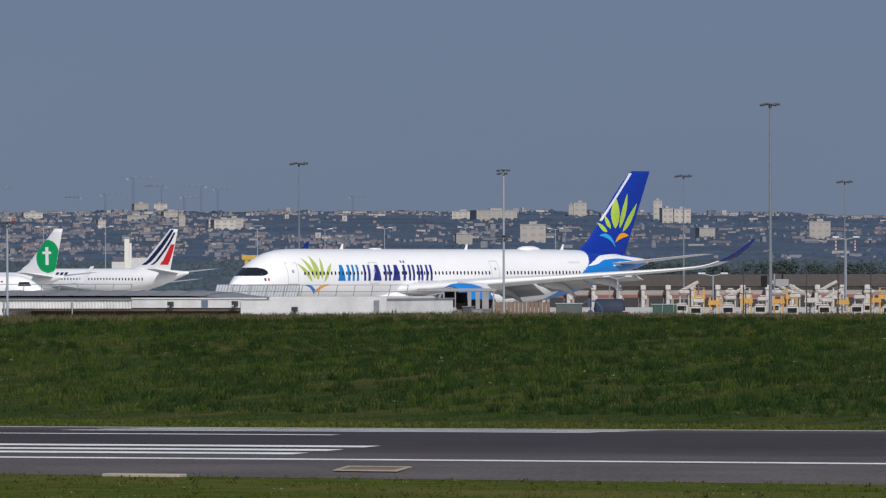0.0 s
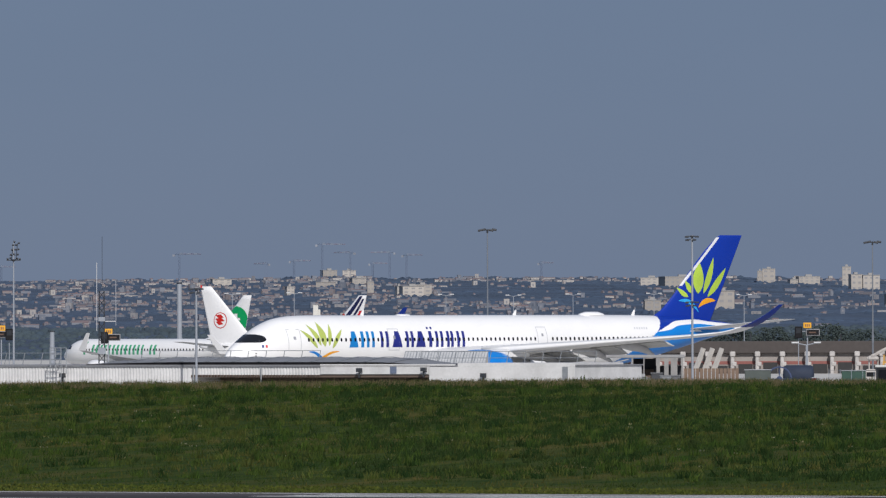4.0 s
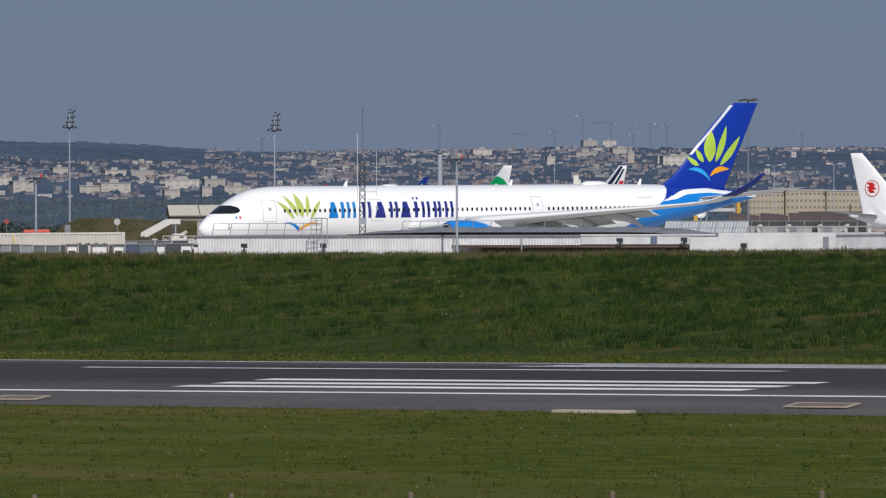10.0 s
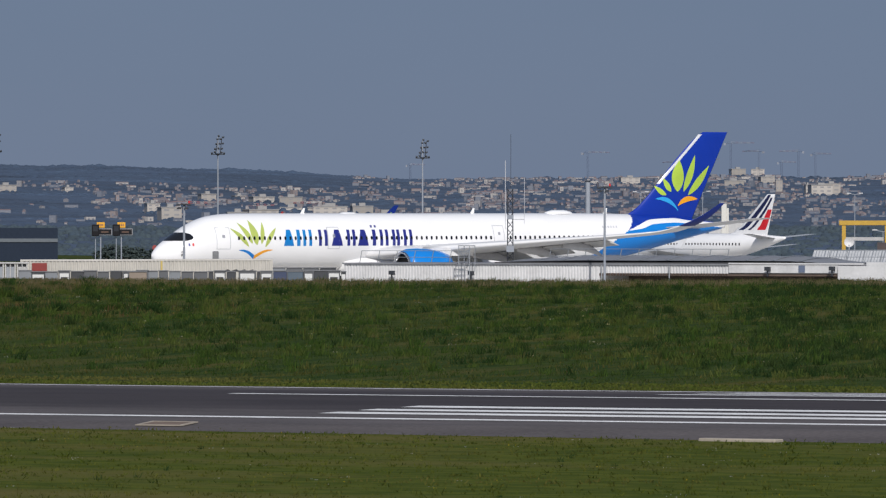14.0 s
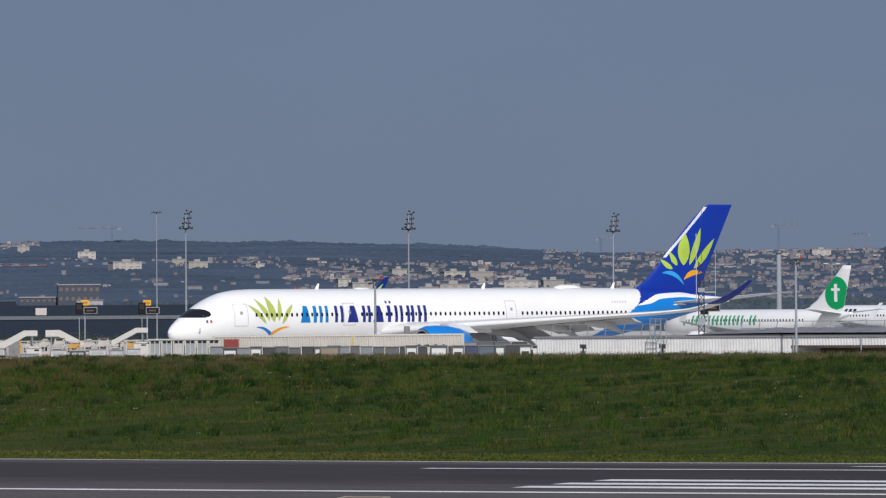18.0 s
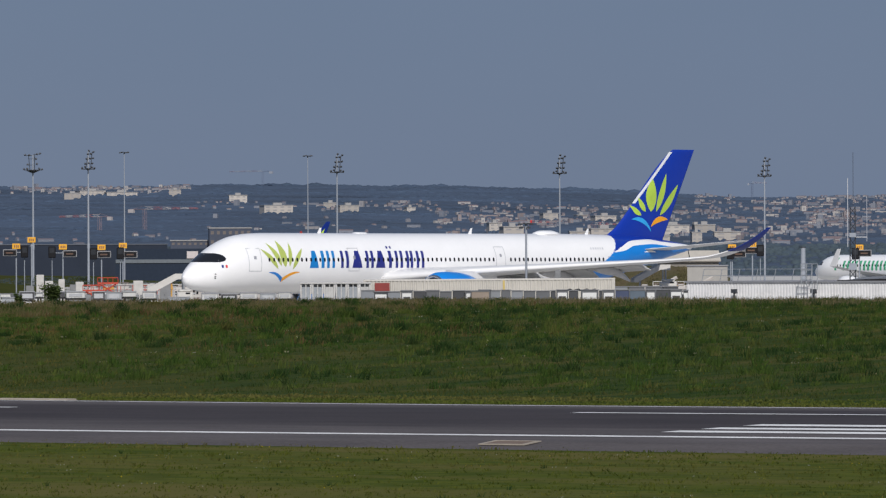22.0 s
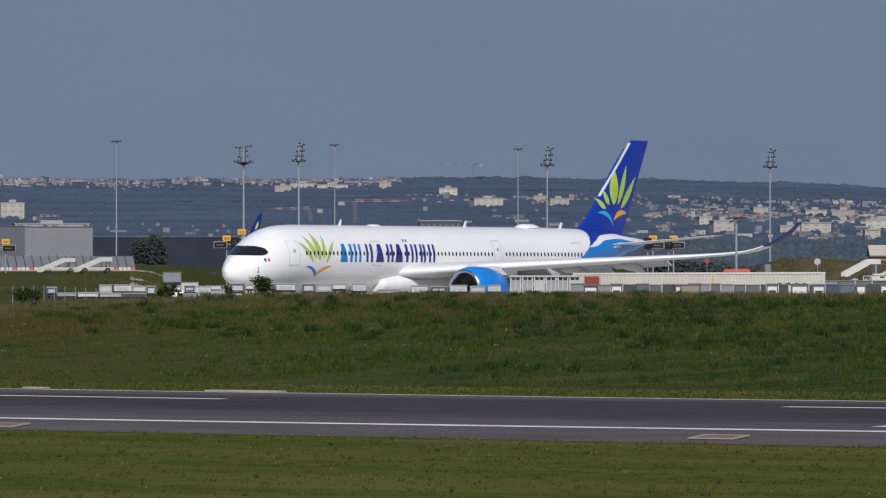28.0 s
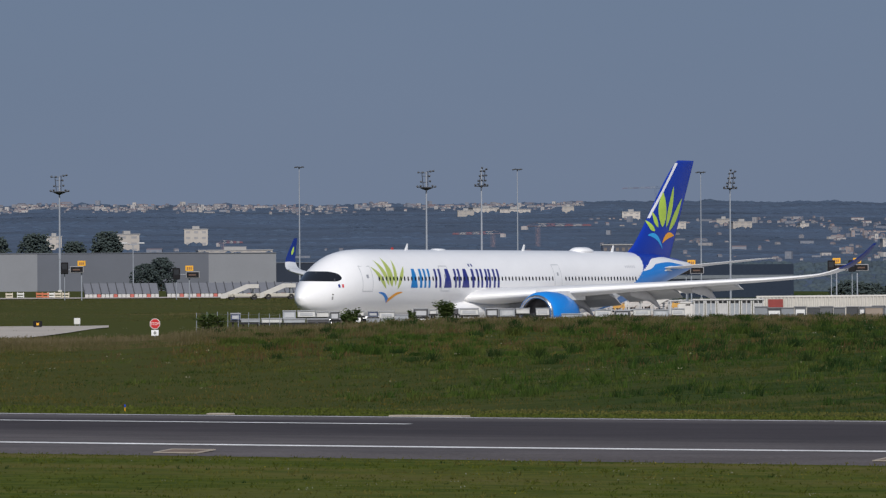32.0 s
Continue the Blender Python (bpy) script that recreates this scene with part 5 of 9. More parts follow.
def build_apron():
    vs, fs = [], []
    azs = [-36.6 + .5 * i for i in range(42)]
    ds = [545, 560, 590, 640, 700, 800, 900, 1050, 1250, 1450, 1690]
    for d in ds:
        for a in azs:
            x, y = spot(a, d)
            vs.append((x, y, ground_z(x, y) + .05))
    w = len(azs)
    fs = [(j * w + i, j * w + i + 1, (j + 1) * w + i + 1, (j + 1) * w + i) for j in range(len(ds) - 1) for i in range(w - 1) if not (ds[j] > 790 and (i < 1 or 7 <= i < 13))]
    tagged(part("apron_pavement", (vs, fs), CONCRETE), "pale concrete airport apron", "apron", kind="structure")
    # taxiway bands west of the apron
    for d0, d1, a0, a1, nm in ((840, 885, -42, -34.7, "taxiway"), (512, 606, -42, -38.42, "service_road")):
        vs, fs = [], []
        n = 60
        for i in range(n + 1):
            a = a0 + (a1 - a0) * i / n
            for j in range(13):
                near = d0 + (d1 - d0) * .9 * (ease((a + 39.4) / 1.0) if nm == "service_road" else 0)
                d = near + (d1 - near) * j / 12
                x, y = spot(a, d)
                vs.append((x, y, ground_z(x, y) + .1))
        fs = [(i * 13 + j, (i + 1) * 13 + j, (i + 1) * 13 + j + 1, i * 13 + j + 1) for i in range(n) for j in range(12)]
        tagged(part(nm, (vs, fs), mat("service_gravel", (.40, .36, .31), .9, vary=.15, scale=.1)), "pale gravelled strip across the grass", "pavement", kind="structure")

    # the curved lane on which the airliner turns
    way = [Vector((-283, 646, 0)), Vector((-318, 628, 0)), Vector((-344, 602, 0)), Vector((-358, 572, 0)), Vector((-362, 540, 0)), Vector((-360, 508, 0)), Vector((-356, 484, 0)), Vector((-355.5, 478, 0))]
    vs, n = [], 48
    for i in range(n + 1):
        u = i / n * (len(way) - 1)
        k = min(int(u), len(way) - 2)
        p, q = way[k].lerp(way[k + 1], u - k), way[k + 1] - way[k]
        nx = Vector((-q.y, q.x, 0)).normalized()
        for s in (-1, -.5, 0, .5, 1):
            c = p + nx * (14 - 5 * min(1, i / 30)) * s
            vs.append((c.x, c.y, max(.07, ground_z(c.x, c.y) + .09)))
    fs = [(i * 5 + j, i * 5 + j + 1, i * 5 + j + 6, i * 5 + j + 5) for i in range(n) for j in range(4)]
    tagged(part("taxi_lane", (vs, fs), mat("taxi_concrete", (.50, .485, .455), .85, vary=.15, scale=.1, bump=.2)), "pale concrete taxi lane curving off the apron", "taxiway", kind="structure")


build_apron()


def narrow_body(name, label, length, fin_top, livery):
    """A single-aisle jet, x forward from the nose, y to port."""
    top = root(name, pose(0, 0, 0), label, "airplane", "narrow-body jets")
    L = length
    A = (0, .4, 1.2, 2.4, 3.8, 5.5, L * .62, L * .74, L * .86, L * .95, L)
    W = (.05, .55, 1.05, 1.5, 1.78, 1.92, 1.92, 1.7, 1.15, .55, .12)
    T = (3.3, 3.8, 4.4, 5.1, 5.55, 5.68, 5.68, 5.66, 5.55, 5.35, 5.2)
    Bm = (3.2, 2.75, 2.3, 2.0, 1.88, 1.82, 1.82, 2.3, 3.3, 4.3, 4.9)
    n = 40
    stations = [0, .15, .4, .8, 1.2, 1.8, 2.4, 3.1, 3.8, 4.6, 5.5] + [5.5 + (L - 5.5) * i / 60 for i in range(1, 61)]
    rings = []
    for a in stations:
        t, b, w = curve(A, T, a), curve(A, Bm, a), curve(A, W, a)
        rings.append([(-a, w * math.cos(2 * math.pi * i / n), (t + b) / 2 + (t - b) / 2 * math.sin(2 * math.pi * i / n)) for i in range(n)])
    vs, fs = loft(rings)
    red = mat("signal_red_paint", (.55, .02, .015), .3, vary=.05)
    part("fuselage", (vs, fs), WHITE, top, smooth=True)

    def side(a, z, off=0.0):
        t, b, w = curve(A, T, a), curve(A, Bm, a), curve(A, W, a)
        return w * math.sqrt(max(0, 1 - ((z - (t + b) / 2) / ((t - b) / 2)) ** 2)) + off
    sides = [(1, side)] if livery != "red" else [(-1, lambda a, z, off=0.0: -side(a, z, off))]
    for sgn, fn in sides:
        sticker("cockpit_window", lambda v: ((1.5 + .5 * v, 4.25 + .5 * v), (3.1, 4.25 + .5 * v)), fn, GLASS, top, off=.02, nu=5, nv=4)
        wm = bpy.data.meshes.new("cabin_window")
        wm.from_pydata([(-.12, 0, -.17), (.12, 0, -.17), (.12, 0, .17), (-.12, 0, .17)], [], [(0, 1, 2, 3)])
        wm.materials.append(GLASS)
        a = 6.2
        while a < L * .8:
            ob = new("cabin_window", wm)
            ob.parent = top
            ob.matrix_basis = pose(-a, fn(a, 4.15, .02), 4.15)
            a += .62
    # fin
    fo = 1.9 if livery == "tricolour" else 0.0

    def fin_le(z):
        return L * .775 - fo + (z - 5.4) * (L * .178) / (fin_top - 5.4) - (1.6 if z < 5.9 else .5 if z < 6.6 else 0) * 1.0

    def fin_te(z):
        return L * .953 - fo + (z - 5.4) * (L * .042) / (fin_top - 5.4)

    def fin_fn(a, z, off=0.0):
        u = min(1, max(0, (a - fin_le(z)) / (fin_te(z) - fin_le(z))))
        return (max(.02, .75 * math.sqrt(u) * (1 - u) * (1 - .07 * (z - 5.4))) + abs(off)) * (-1 if livery == "red" else 1)
    rings = []
    for z in [5.0, 5.5, 5.9, 6.3, 6.8] + [6.8 + (fin_top - 6.8) * i / 8 for i in range(1, 9)]:
        us = [(1 - math.cos(math.pi * i / 10)) / 2 for i in range(11)]
        ring = [(-(fin_le(z) + (fin_te(z) - fin_le(z)) * u), abs(fin_fn(fin_le(z) + (fin_te(z) - fin_le(z)) * u, z)), z) for u in us]
        rings.append(ring + [(x, -y, z) for x, y, z in ring[-2:0:-1]])
    fin = part("fin", loft(rings), WHITE, top, "white tail fin", smooth=True)

    def band(u0, u1, u2, u3, z0, z1, paint, nm="fin_stripe"):
        """A painted band on the fin from shares u0-u1 of the chord at z0 to u2-u3 at z1."""
        def row(v):
            z = z0 + (z1 - z0) * v
            le, te = fin_le(z), fin_te(z)
            return (le + (te - le) * (u0 + (u2 - u0) * v), z), (le + (te - le) * (u1 + (u3 - u1) * v), z)
        sticker(nm, row, fin_fn, paint, fin, off=.03, nu=4, nv=10)

    def disc(ac, zc2, rad, paint, nm="emblem_disc", off=.03):
        sticker(nm, lambda v: ((ac - rad * math.sqrt(max(0, 1 - (2 * v - 1) ** 2)), zc2 + rad * (2 * v - 1)), (ac + rad * math.sqrt(max(0, 1 - (2 * v - 1) ** 2)), zc2 + rad * (2 * v - 1))), fin_fn, paint, fin, off=off, nu=6, nv=16)
    if livery == "tricolour":
        navy, red2 = mat("stripe_navy", (.012, .016, .07), .3), mat("stripe_red", (.6, .02, .03), .3)
        band(.10, .27, .30, .62, 6.2, fin_top - .1, navy)
        band(.40, .48, .70, .86, 6.2, fin_top - .5, navy)
        band(.68, .92, .78, .99, 6.2, fin_top - 2.2, red2)
        for i in range(9):
            sticker("title_bar", slab_shape(6.6 + i * .9, 7.2 + i * .9, 4.75, 5.15), side, navy, top, nu=2, nv=2)
    elif livery == "green":
        green = mat("bright_green_paint", (.0, .33, .10), .3, vary=.05)
        ac, zz = (fin_le(8.2) + fin_te(8.2)) / 2 + .35, 7.85
        sticker("emblem_disc", lambda v: ((max(fin_le(zz - 2.3 + 4.6 * v), ac - 2.25 * math.sqrt(max(0, 1 - (2 * v - 1) ** 2))), zz - 2.3 + 4.6 * v), (min(fin_te(zz - 2.3 + 4.6 * v), ac + 2.2 * math.sqrt(max(0, 1 - (2 * v - 1) ** 2))), zz - 2.3 + 4.6 * v)), fin_fn, green, fin, off=.03, nu=8, nv=18)
        sticker("emblem_bar", slab_shape(ac - .4, ac + .2, zz - 1.2, zz + 1.25), fin_fn, WHITE, fin, off=.05, nu=2, nv=6)
        sticker("emblem_bar", slab_shape(ac - 1.0, ac + .7, zz + .3, zz + .65), fin_fn, WHITE, fin, off=.05, nu=4, nv=2)
        for i in range(9):
            title_mark("bar" if i in (0, 7) else "twin", 6.2 + i * 1.75, (6.6 if i in (0, 7) else 7.5) + i * 1.75, 3.5, 4.85 if i else 5.3, side, mat("title_green", (.06, .36, .19), .35), top, .42)
    else:
        def sweep(v):
            a = L * (.29 + .46 * v)
            lo = max(curve((L * .29, L * .42, L * .58, L * .67, L * .75), (1.93, 1.95, 2.5, 3.6, 5.3), a), curve(A, Bm, a) + .02)
            hi = min(curve((L * .29, L * .42, L * .54, L * .66, L * .75), (2.0, 2.6, 3.7, 4.95, 5.6), a), curve(A, T, a) - .02)
            return (a, lo), (a, max(hi, lo + .02))

        def trail(v):
            z = 2.9 + 2.55 * v
            a = L * .76 - 1.7 + 2.2 * v ** .7
            w = .06 + .5 * math.sin(math.pi * min(1, .15 + .7 * v))
            return (a, z), (a + w, z)
        sticker("dark_trail", trail, sides[0][1], mat("deep_red_paint", (.28, .012, .012), .3, vary=.05), top, off=.03, nu=2, nv=14)
        sticker("red_sweep", sweep, sides[0][1], red, top, off=.03, nu=8, nv=50)
        ac = (fin_le(8.35) + fin_te(8.35)) / 2 + .2
        disc(ac, 8.35, 1.05, red)
        disc(ac, 8.35, .94, WHITE, off=.045)
        for k, q in ((-.5, .7), (-.1, 1.0), (.36, .8)):
            sticker("emblem_bar", lambda v, k=k, q=q: ((ac - .72 * q + .5 * v, 8.35 + k + .42 * v), (ac + .35 * q + .45 * v, 8.35 + k - .1 + .42 * v)), fin_fn, red, fin, off=.06, nu=2, nv=2)
        for i in range(8):
            sticker("title_bar", slab_shape(12.5 + i * .75, 12.9 + (i % 3) * .07 + i * .75, 4.74, 5.1), sides[0][1], red, top, off=.02, nu=1, nv=1)
        for i in range(8):
            sticker("title_bar", slab_shape(5.4 + i * .75, 5.75 + (i % 2) * .2 + i * .75, 4.72, 4.9 + .14 * (i % 3)), sides[0][1], red, top, off=.02, nu=1, nv=1)
    for sgn in (1, -1):
        B2, LE2, TE2, Z2 = (1.4, 6, 16, 17.2), (L * .33, L * .42, L * .56, L * .585), (L * .52, L * .53, L * .605, L * .622), (2.5, 3.0, 4.0, 4.15)
        rings = [[(x, sgn * y, z) for x, y, z in wing_section(curve(B2, LE2, b), curve(B2, TE2, b), b, curve(B2, Z2, b), .42 - .02 * b, .08)] for b in (1.4, 3, 6, 9, 12, 15, 16.5, 17.2)]
        vs, fs = loft(rings)
        w = part("wing", (vs, fs if sgn > 0 else [f[::-1] for f in fs]), WINGGREY, top, "grey wing", smooth=True)
        bm = bmesh.new()
        p = [(-L * .585, sgn * 17.15, 4.1), (-L * .622, sgn * 17.15, 4.1), (-L * .66, sgn * 17.75, 6.5), (-L * .645, sgn * 17.75, 6.5)]
        q = [(x, y + sgn * .12, z) for x, y, z in p]
        vv = [bm.verts.new(c) for c in p + q]
        for f in ((0, 1, 2, 3), (7, 6, 5, 4), (0, 4, 5, 1), (1, 5, 6, 2), (2, 6, 7, 3), (3, 7, 4, 0)):
            bm.faces.new([vv[i] for i in f])
        if livery != "tricolour":
            part("winglet", bm, WHITE, w)
        else:
            bm.free()
        e = part("engine", lathe([(.75, -L * .30), (.95, -L * .30 - .2), (1.05, -L * .30 - 1.2), (.85, -L * .30 - 3.0), (.5, -L * .30 - 3.9), (.1, -L * .30 - 4.3)], 24, "x", (0, sgn * 5.4, 1.75)), WHITE if livery == "green" else WINGGREY, top, smooth=True)
        part("fan", lathe([(.76, -L * .30 - .05), (.74, -L * .30 - .6), (.02, -L * .30 - .5)], 20, "x", (0, sgn * 5.4, 1.75)), DARK, e)
        rings = [[(x, sgn * y, z) for x, y, z in wing_section(L * .855 + .52 * b, L * .955 + .22 * b, b, 4.95 + .1 * b, .2 - .02 * b, .08)] for b in (.4, 2, 4, 6, 6.6)]
        vs, fs = loft(rings)
        part("tailplane", (vs, fs if sgn > 0 else [f[::-1] for f in fs]), WINGGREY, top, "grey tailplane", smooth=True)
        leg = part("main_gear_leg", tubes(((-L * .5, sgn * 2.9, .5), (-L * .5, sgn * 2.9, 2.4), .12)), STEEL, top)
        part("wheel", lathe([(.2, -.3), (.5, -.3), (.55, -.2), (.55, .2), (.5, .3), (.2, .3)], 16, "y", (-L * .5, sgn * 2.9, .55)), DARK, leg)
    leg = part("nose_gear_leg", tubes(((-5, 0, .4), (-5, 0, 2.0), .1)), STEEL, top)
    part("wheel", lathe([(.15, -.2), (.34, -.2), (.38, .0), (.34, .2), (.15, .2)], 14, "y", (-5, 0, .38)), DARK, leg)
    for ob in top.children:      # the stance on its legs
        if "gear" not in ob.name:
            ob.matrix_basis = pose(0, 0, {"red": -.32, "tricolour": .5, "green": 0}[livery]) @ ob.matrix_basis
    return top


_nb = narrow_body("parked_airliner", "white parked jet with navy and red slanted fin stripes", 37.6, 11.3, "tricolour")
_nb.matrix_basis = pose(-436.5, 839.3, .05, 0, 0, 161)
_nb = narrow_body("parked_airliner", "white parked jet with a green disc on its fin", 39.5, 11.6, "green")
_nb.matrix_basis = pose(*spot(-28.635, 910), .05, 0, 0, 159)
RED_JET = narrow_body("taxiing_airliner", "white jet with red rear sweep and red fin emblem, taxiing", 39.5, 12.72, "red")

# ---- masts ----
POLE = mat("mast_galvanised", (0.27, 0.295, 0.335), .6, .0, vary=.1)
LAMPCASE = mat("lamp_housing", (0.030, 0.034, 0.042), .6, .0)
POLE_DULL = mat("mast_dull_grey", (0.145, 0.16, 0.185), .6, .0, vary=.1)


def flood_mast(az, d, z_top, style, r=.24):
    r *= .62
    m = on_land(az, d)
    z0 = m.translation.z
    h = z_top - z0
    top = root("floodlight_mast", m, "tall grey steel floodlight mast on the apron", "light mast", "apron light masts")
    steel = POLE_DULL if d < 900 else POLE
    part("pole", tubes(((0, 0, 0), (0, 0, h * .5), r * 1.25, r), ((0, 0, h * .5), (0, 0, h - .2), r, r * .6), n=12), steel, top)
    part("base", boxes((-r * 2, r * 2, -r * 2, r * 2, -.1, .35), bevel=.03), CONCRETE, top)
    part("door_collar", tubes(((0, 0, h * .28), (0, 0, h * .28 + 1.1), r * 1.45), n=10), steel, top)
    if style == "tee":
        w = .62 if r < .2 else 1.0
        part("crossarm", tubes(((-1.3 * w, 0, h - .12), (1.3 * w, 0, h - .12), .06), ((0, -1.0 * w, h - .12), (0, 1.0 * w, h - .12), .06)), LAMPCASE, top)
        part("mast_cap", tubes(((0, 0, h - .45), (0, 0, h), r * 1.3, r * .7), n=10), LAMPCASE, top)
        for k, dx in enumerate((-1.35, -.72, .7, 1.3)):
            lamp = part("lamp", boxes((-.28, .28, -.25, .2, -.09, .09), bevel=.04), LAMPCASE, top)
            lamp.matrix_basis = pose(dx * w, 0, h - .16 + .08 * (k % 2), -12, 10 if dx > 0 else -10, 0)
    elif style == "cup":
        part("platform", tubes(((0, 0, h - 3.75), (0, 0, h - 3.25), r * 1.2, 1.35), n=12), LAMPCASE, top, "dark dished lamp platform")
        part("platform_rail", tubes(((-1.75, 0, h - 3.15), (1.75, 0, h - 3.15), .08), ((0, -1.75, h - 3.15), (0, 1.75, h - 3.15), .08)), LAMPCASE, top)
        part("lattice", tubes(((-.55, 0, h - 3.4), (-.85, 0, h - .3), .07), ((.3, 0, h - 3.4), (.35, 0, h - .2), .07), ((-.85, 0, h - 1.0), (.35, 0, h - 1.0), .05), ((-.7, 0, h - 2.2), (.33, 0, h - 2.2), .05), ((-1.7, 0, h - .35), (.2, 0, h - .35), .06), ((.1, 0, h - .15), (1.5, 0, h - .05), .06)), LAMPCASE, top)
        for k, (x, z) in enumerate(((-1.7, -3.0), (-1.1, -2.9), (1.2, -2.9), (1.75, -3.05), (-1.0, -2.1), (.75, -2.0), (-1.5, -.28), (-.7, -.3), (.8, -.1), (1.4, .0), (.6, -1.0))):
            lamp = part("lamp", boxes((-.2, .2, -.25, .15, -.13, .13), bevel=.04), LAMPCASE, top)
            lamp.matrix_basis = pose(x, 0, h + z, -20, (-14, 9, 20)[k % 3], 0)
    else:
        part("platform", tubes(((-1.35, 0, h - 3.6), (1.35, 0, h - 3.6), .1), ((0, -1.3, h - 3.6), (0, 1.3, h - 3.6), .1), ((0, 0, h - 3.85), (0, 0, h - 3.45), r, .6)), LAMPCASE, top)
        part("lattice", tubes(((-.45, 0, h - 3.5), (.1, 0, h - .1), .07), ((.45, 0, h - 3.5), (.75, 0, h - .5), .07), ((-.35, 0, h - 2.7), (.55, 0, h - 2.6), .05), ((-.2, 0, h - 1.7), (.65, 0, h - 1.6), .05), ((-.05, 0, h - .8), (1.3, 0, h - .25), .05)), LAMPCASE, top)
        for k, (x, z) in enumerate(((-1.15, -3.4), (-.6, -3.2), (.7, -3.3), (1.2, -3.45), (-.55, -2.6), (.1, -2.5), (.8, -2.55), (-.3, -1.65), (.35, -1.6), (.95, -1.55), (-.1, -.75), (.5, -.7), (1.0, -.35), (.15, -.1))):
            lamp = part("lamp", boxes((-.19, .19, -.3, .15, -.11, .11), bevel=.04), LAMPCASE, top)
            lamp.matrix_basis = pose(x, 0, h + z, -25, (-12, 8, 18)[k % 3], 0)
    return top


for _a, _d, _z, _s, _r in ((-20.69, 700, 23.9, "tee", .26), (-24.88, 760, 18.6, "tee", .16), (-21.46, 800, 17.6, "tee", .16), (-20.03, 850, 17.5, "tee", .16), (-30.91, 1245, 25.2, "rack", .26), (-29.09, 1245, 24.5, "rack", .26),
                           (-32.89, 1245, 25.6, "rack", .26), (-35.10, 1245, 26.4, "rack", .3), (-35.59, 1245, 25.8, "cup", .3), (-34.78, 1400, 28.6, "tee", .22), (-33.15, 1400, 27.7, "tee", .2), (-36.72, 1400, 29.4, "tee", .24), (-38.85, 1245, 25.4, "cup", .3)):
    flood_mast(_a, _d, _z, _s, _r)


def near_mast(az, d, z_top, red=True, mid=False):
    m = on_land(az, d)
    h = z_top - m.translation.z
    top = root("lamp_mast", m, "slim grey lamp mast beside the service sheds", "light mast", "near lamp masts")
    part("pole", tubes(((0, 0, 0), (0, 0, h), .115, .09), n=12), POLE, top)
    for zz in ([h] if not mid else [h, h * .6]):
        part("crossarm", tubes(((-.6, 0, zz - .1), (.6, 0, zz - .1), .045), ((-.5, 0, zz - .4), (.3, 0, zz - .4), .045)), LAMPCASE, top)
        for x, dz in ((-.5, -.18), (0, -.12), (.45, -.16), (-.45, -.48), (.2, -.46)):
            part("lamp", boxes((x - .19, x + .19, -.3, .15, zz + dz - .06, zz + dz + .08), bevel=.03), LAMPCASE, top)
    if red:
        part("obstruction_lamp", boxes((.36, .52, -.08, .08, h - .05, h + .2), bevel=.03), mat("obstruction_red", (.6, .03, .03), .4), top, "red obstruction lamp")
    return top


near_mast(-31.21, 566, 8.75)
near_mast(-27.47, 562, 10.25)
near_mast(-23.06, 600, 15.3, False, True)


def street_lamp(az, d, z_top, double=True):
    m = on_land(az, d)
    h = z_top - m.translation.z
    top = root("street_lamp", m, "thin street lamp with pale lamp heads", "street lamp", "distant street lamps")
    part("pole", tubes(((0, 0, 0), (0, 0, h), .1, .06)), POLE, top)
    for s in (-1, 1) if double else (1,):
        part("arm", tubes(((0, 0, h), (s * 1.2, 0, h + .25), .05)), POLE, top)
        part("lamp_head", boxes((s * 1.2 - .4, s * 1.2 + .4, -.15, .15, h + .18, h + .36), bevel=.04), mat("lamp_head_grey", (.55, .56, .57), .4), top)


for _a, _d, _z in ((-25.25, 1300, 14.2), (-24.65, 1300, 14.0), (-24.12, 1300, 14.2), (-23.4, 1300, 14.3), (-22.6, 1300, 14.0), (-26.6, 1300, 14.6), (-27.15, 1300, 14.5), (-20.02, 760, 9.4), (-22.05, 700, 4.9), (-21.2, 690, 5.2), (-38.2, 900, 10.2), (-25.0, 960, 6.5)):
    street_lamp(_a, _d, _z)


def lattice_antenna(az, d):
    m = on_land(az, d)
    top = root("lattice_antenna", m, "grey lattice antenna tower with white whip aerials", "antenna tower")
    h = 10.2
    bm = tubes(*[((sx * .28, sy * .28, 0), (sx * .22, sy * .22, h), .05) for sx in (-1, 1) for sy in (-1, 1)], n=5)
    for k in range(14):
        z = k * h / 14
        tube(bm, (-.28, -.28, z), (.28, -.28, z + h / 14), .03, n=4)
        tube(bm, (.28, -.28, z), (-.28, -.28, z + h / 14), .03, n=4)
    part("tower", bm, LAMPCASE, top)
    part("whip_aerial", tubes(((-.45, 0, 6.5), (-.45, 0, 12.8), .03)), mat("whip_white", (.55, .56, .58), .5), top, "white whip aerial")
    part("whip_aerial", tubes(((.05, 0, h), (.05, 0, 15.2), .02)), LAMPCASE, top)
    part("whip_aerial", tubes(((1.3, 0, 7), (1.3, 0, 11.2), .02), ((.2, 0, 7.4), (1.3, 0, 7.4), .04)), MATS["whip_white"], top)
    part("equipment_box", boxes((-.35, .35, -.5, -.28, 4.4, 5.0)), POLE, top)
    part("equipment_box", boxes((-.3, .3, -.5, -.28, 7.4, 7.8)), POLE, top)


lattice_antenna(-28.31, 592)
for _a, _d, _h in ((-27.62, 1150, 15.5), (-28.75, 1180, 7)):
    _t = root("lamp_column", on_land(_a, _d), "plain thick grey column on the apron", "column")
    part("pole", tubes(((0, 0, 0), (0, 0, _h), .5, .42), n=14), POLE, _t)
    part("cap", tubes(((0, 0, _h), (0, 0, _h + .2), .5), n=14), LAMPCASE, _t)

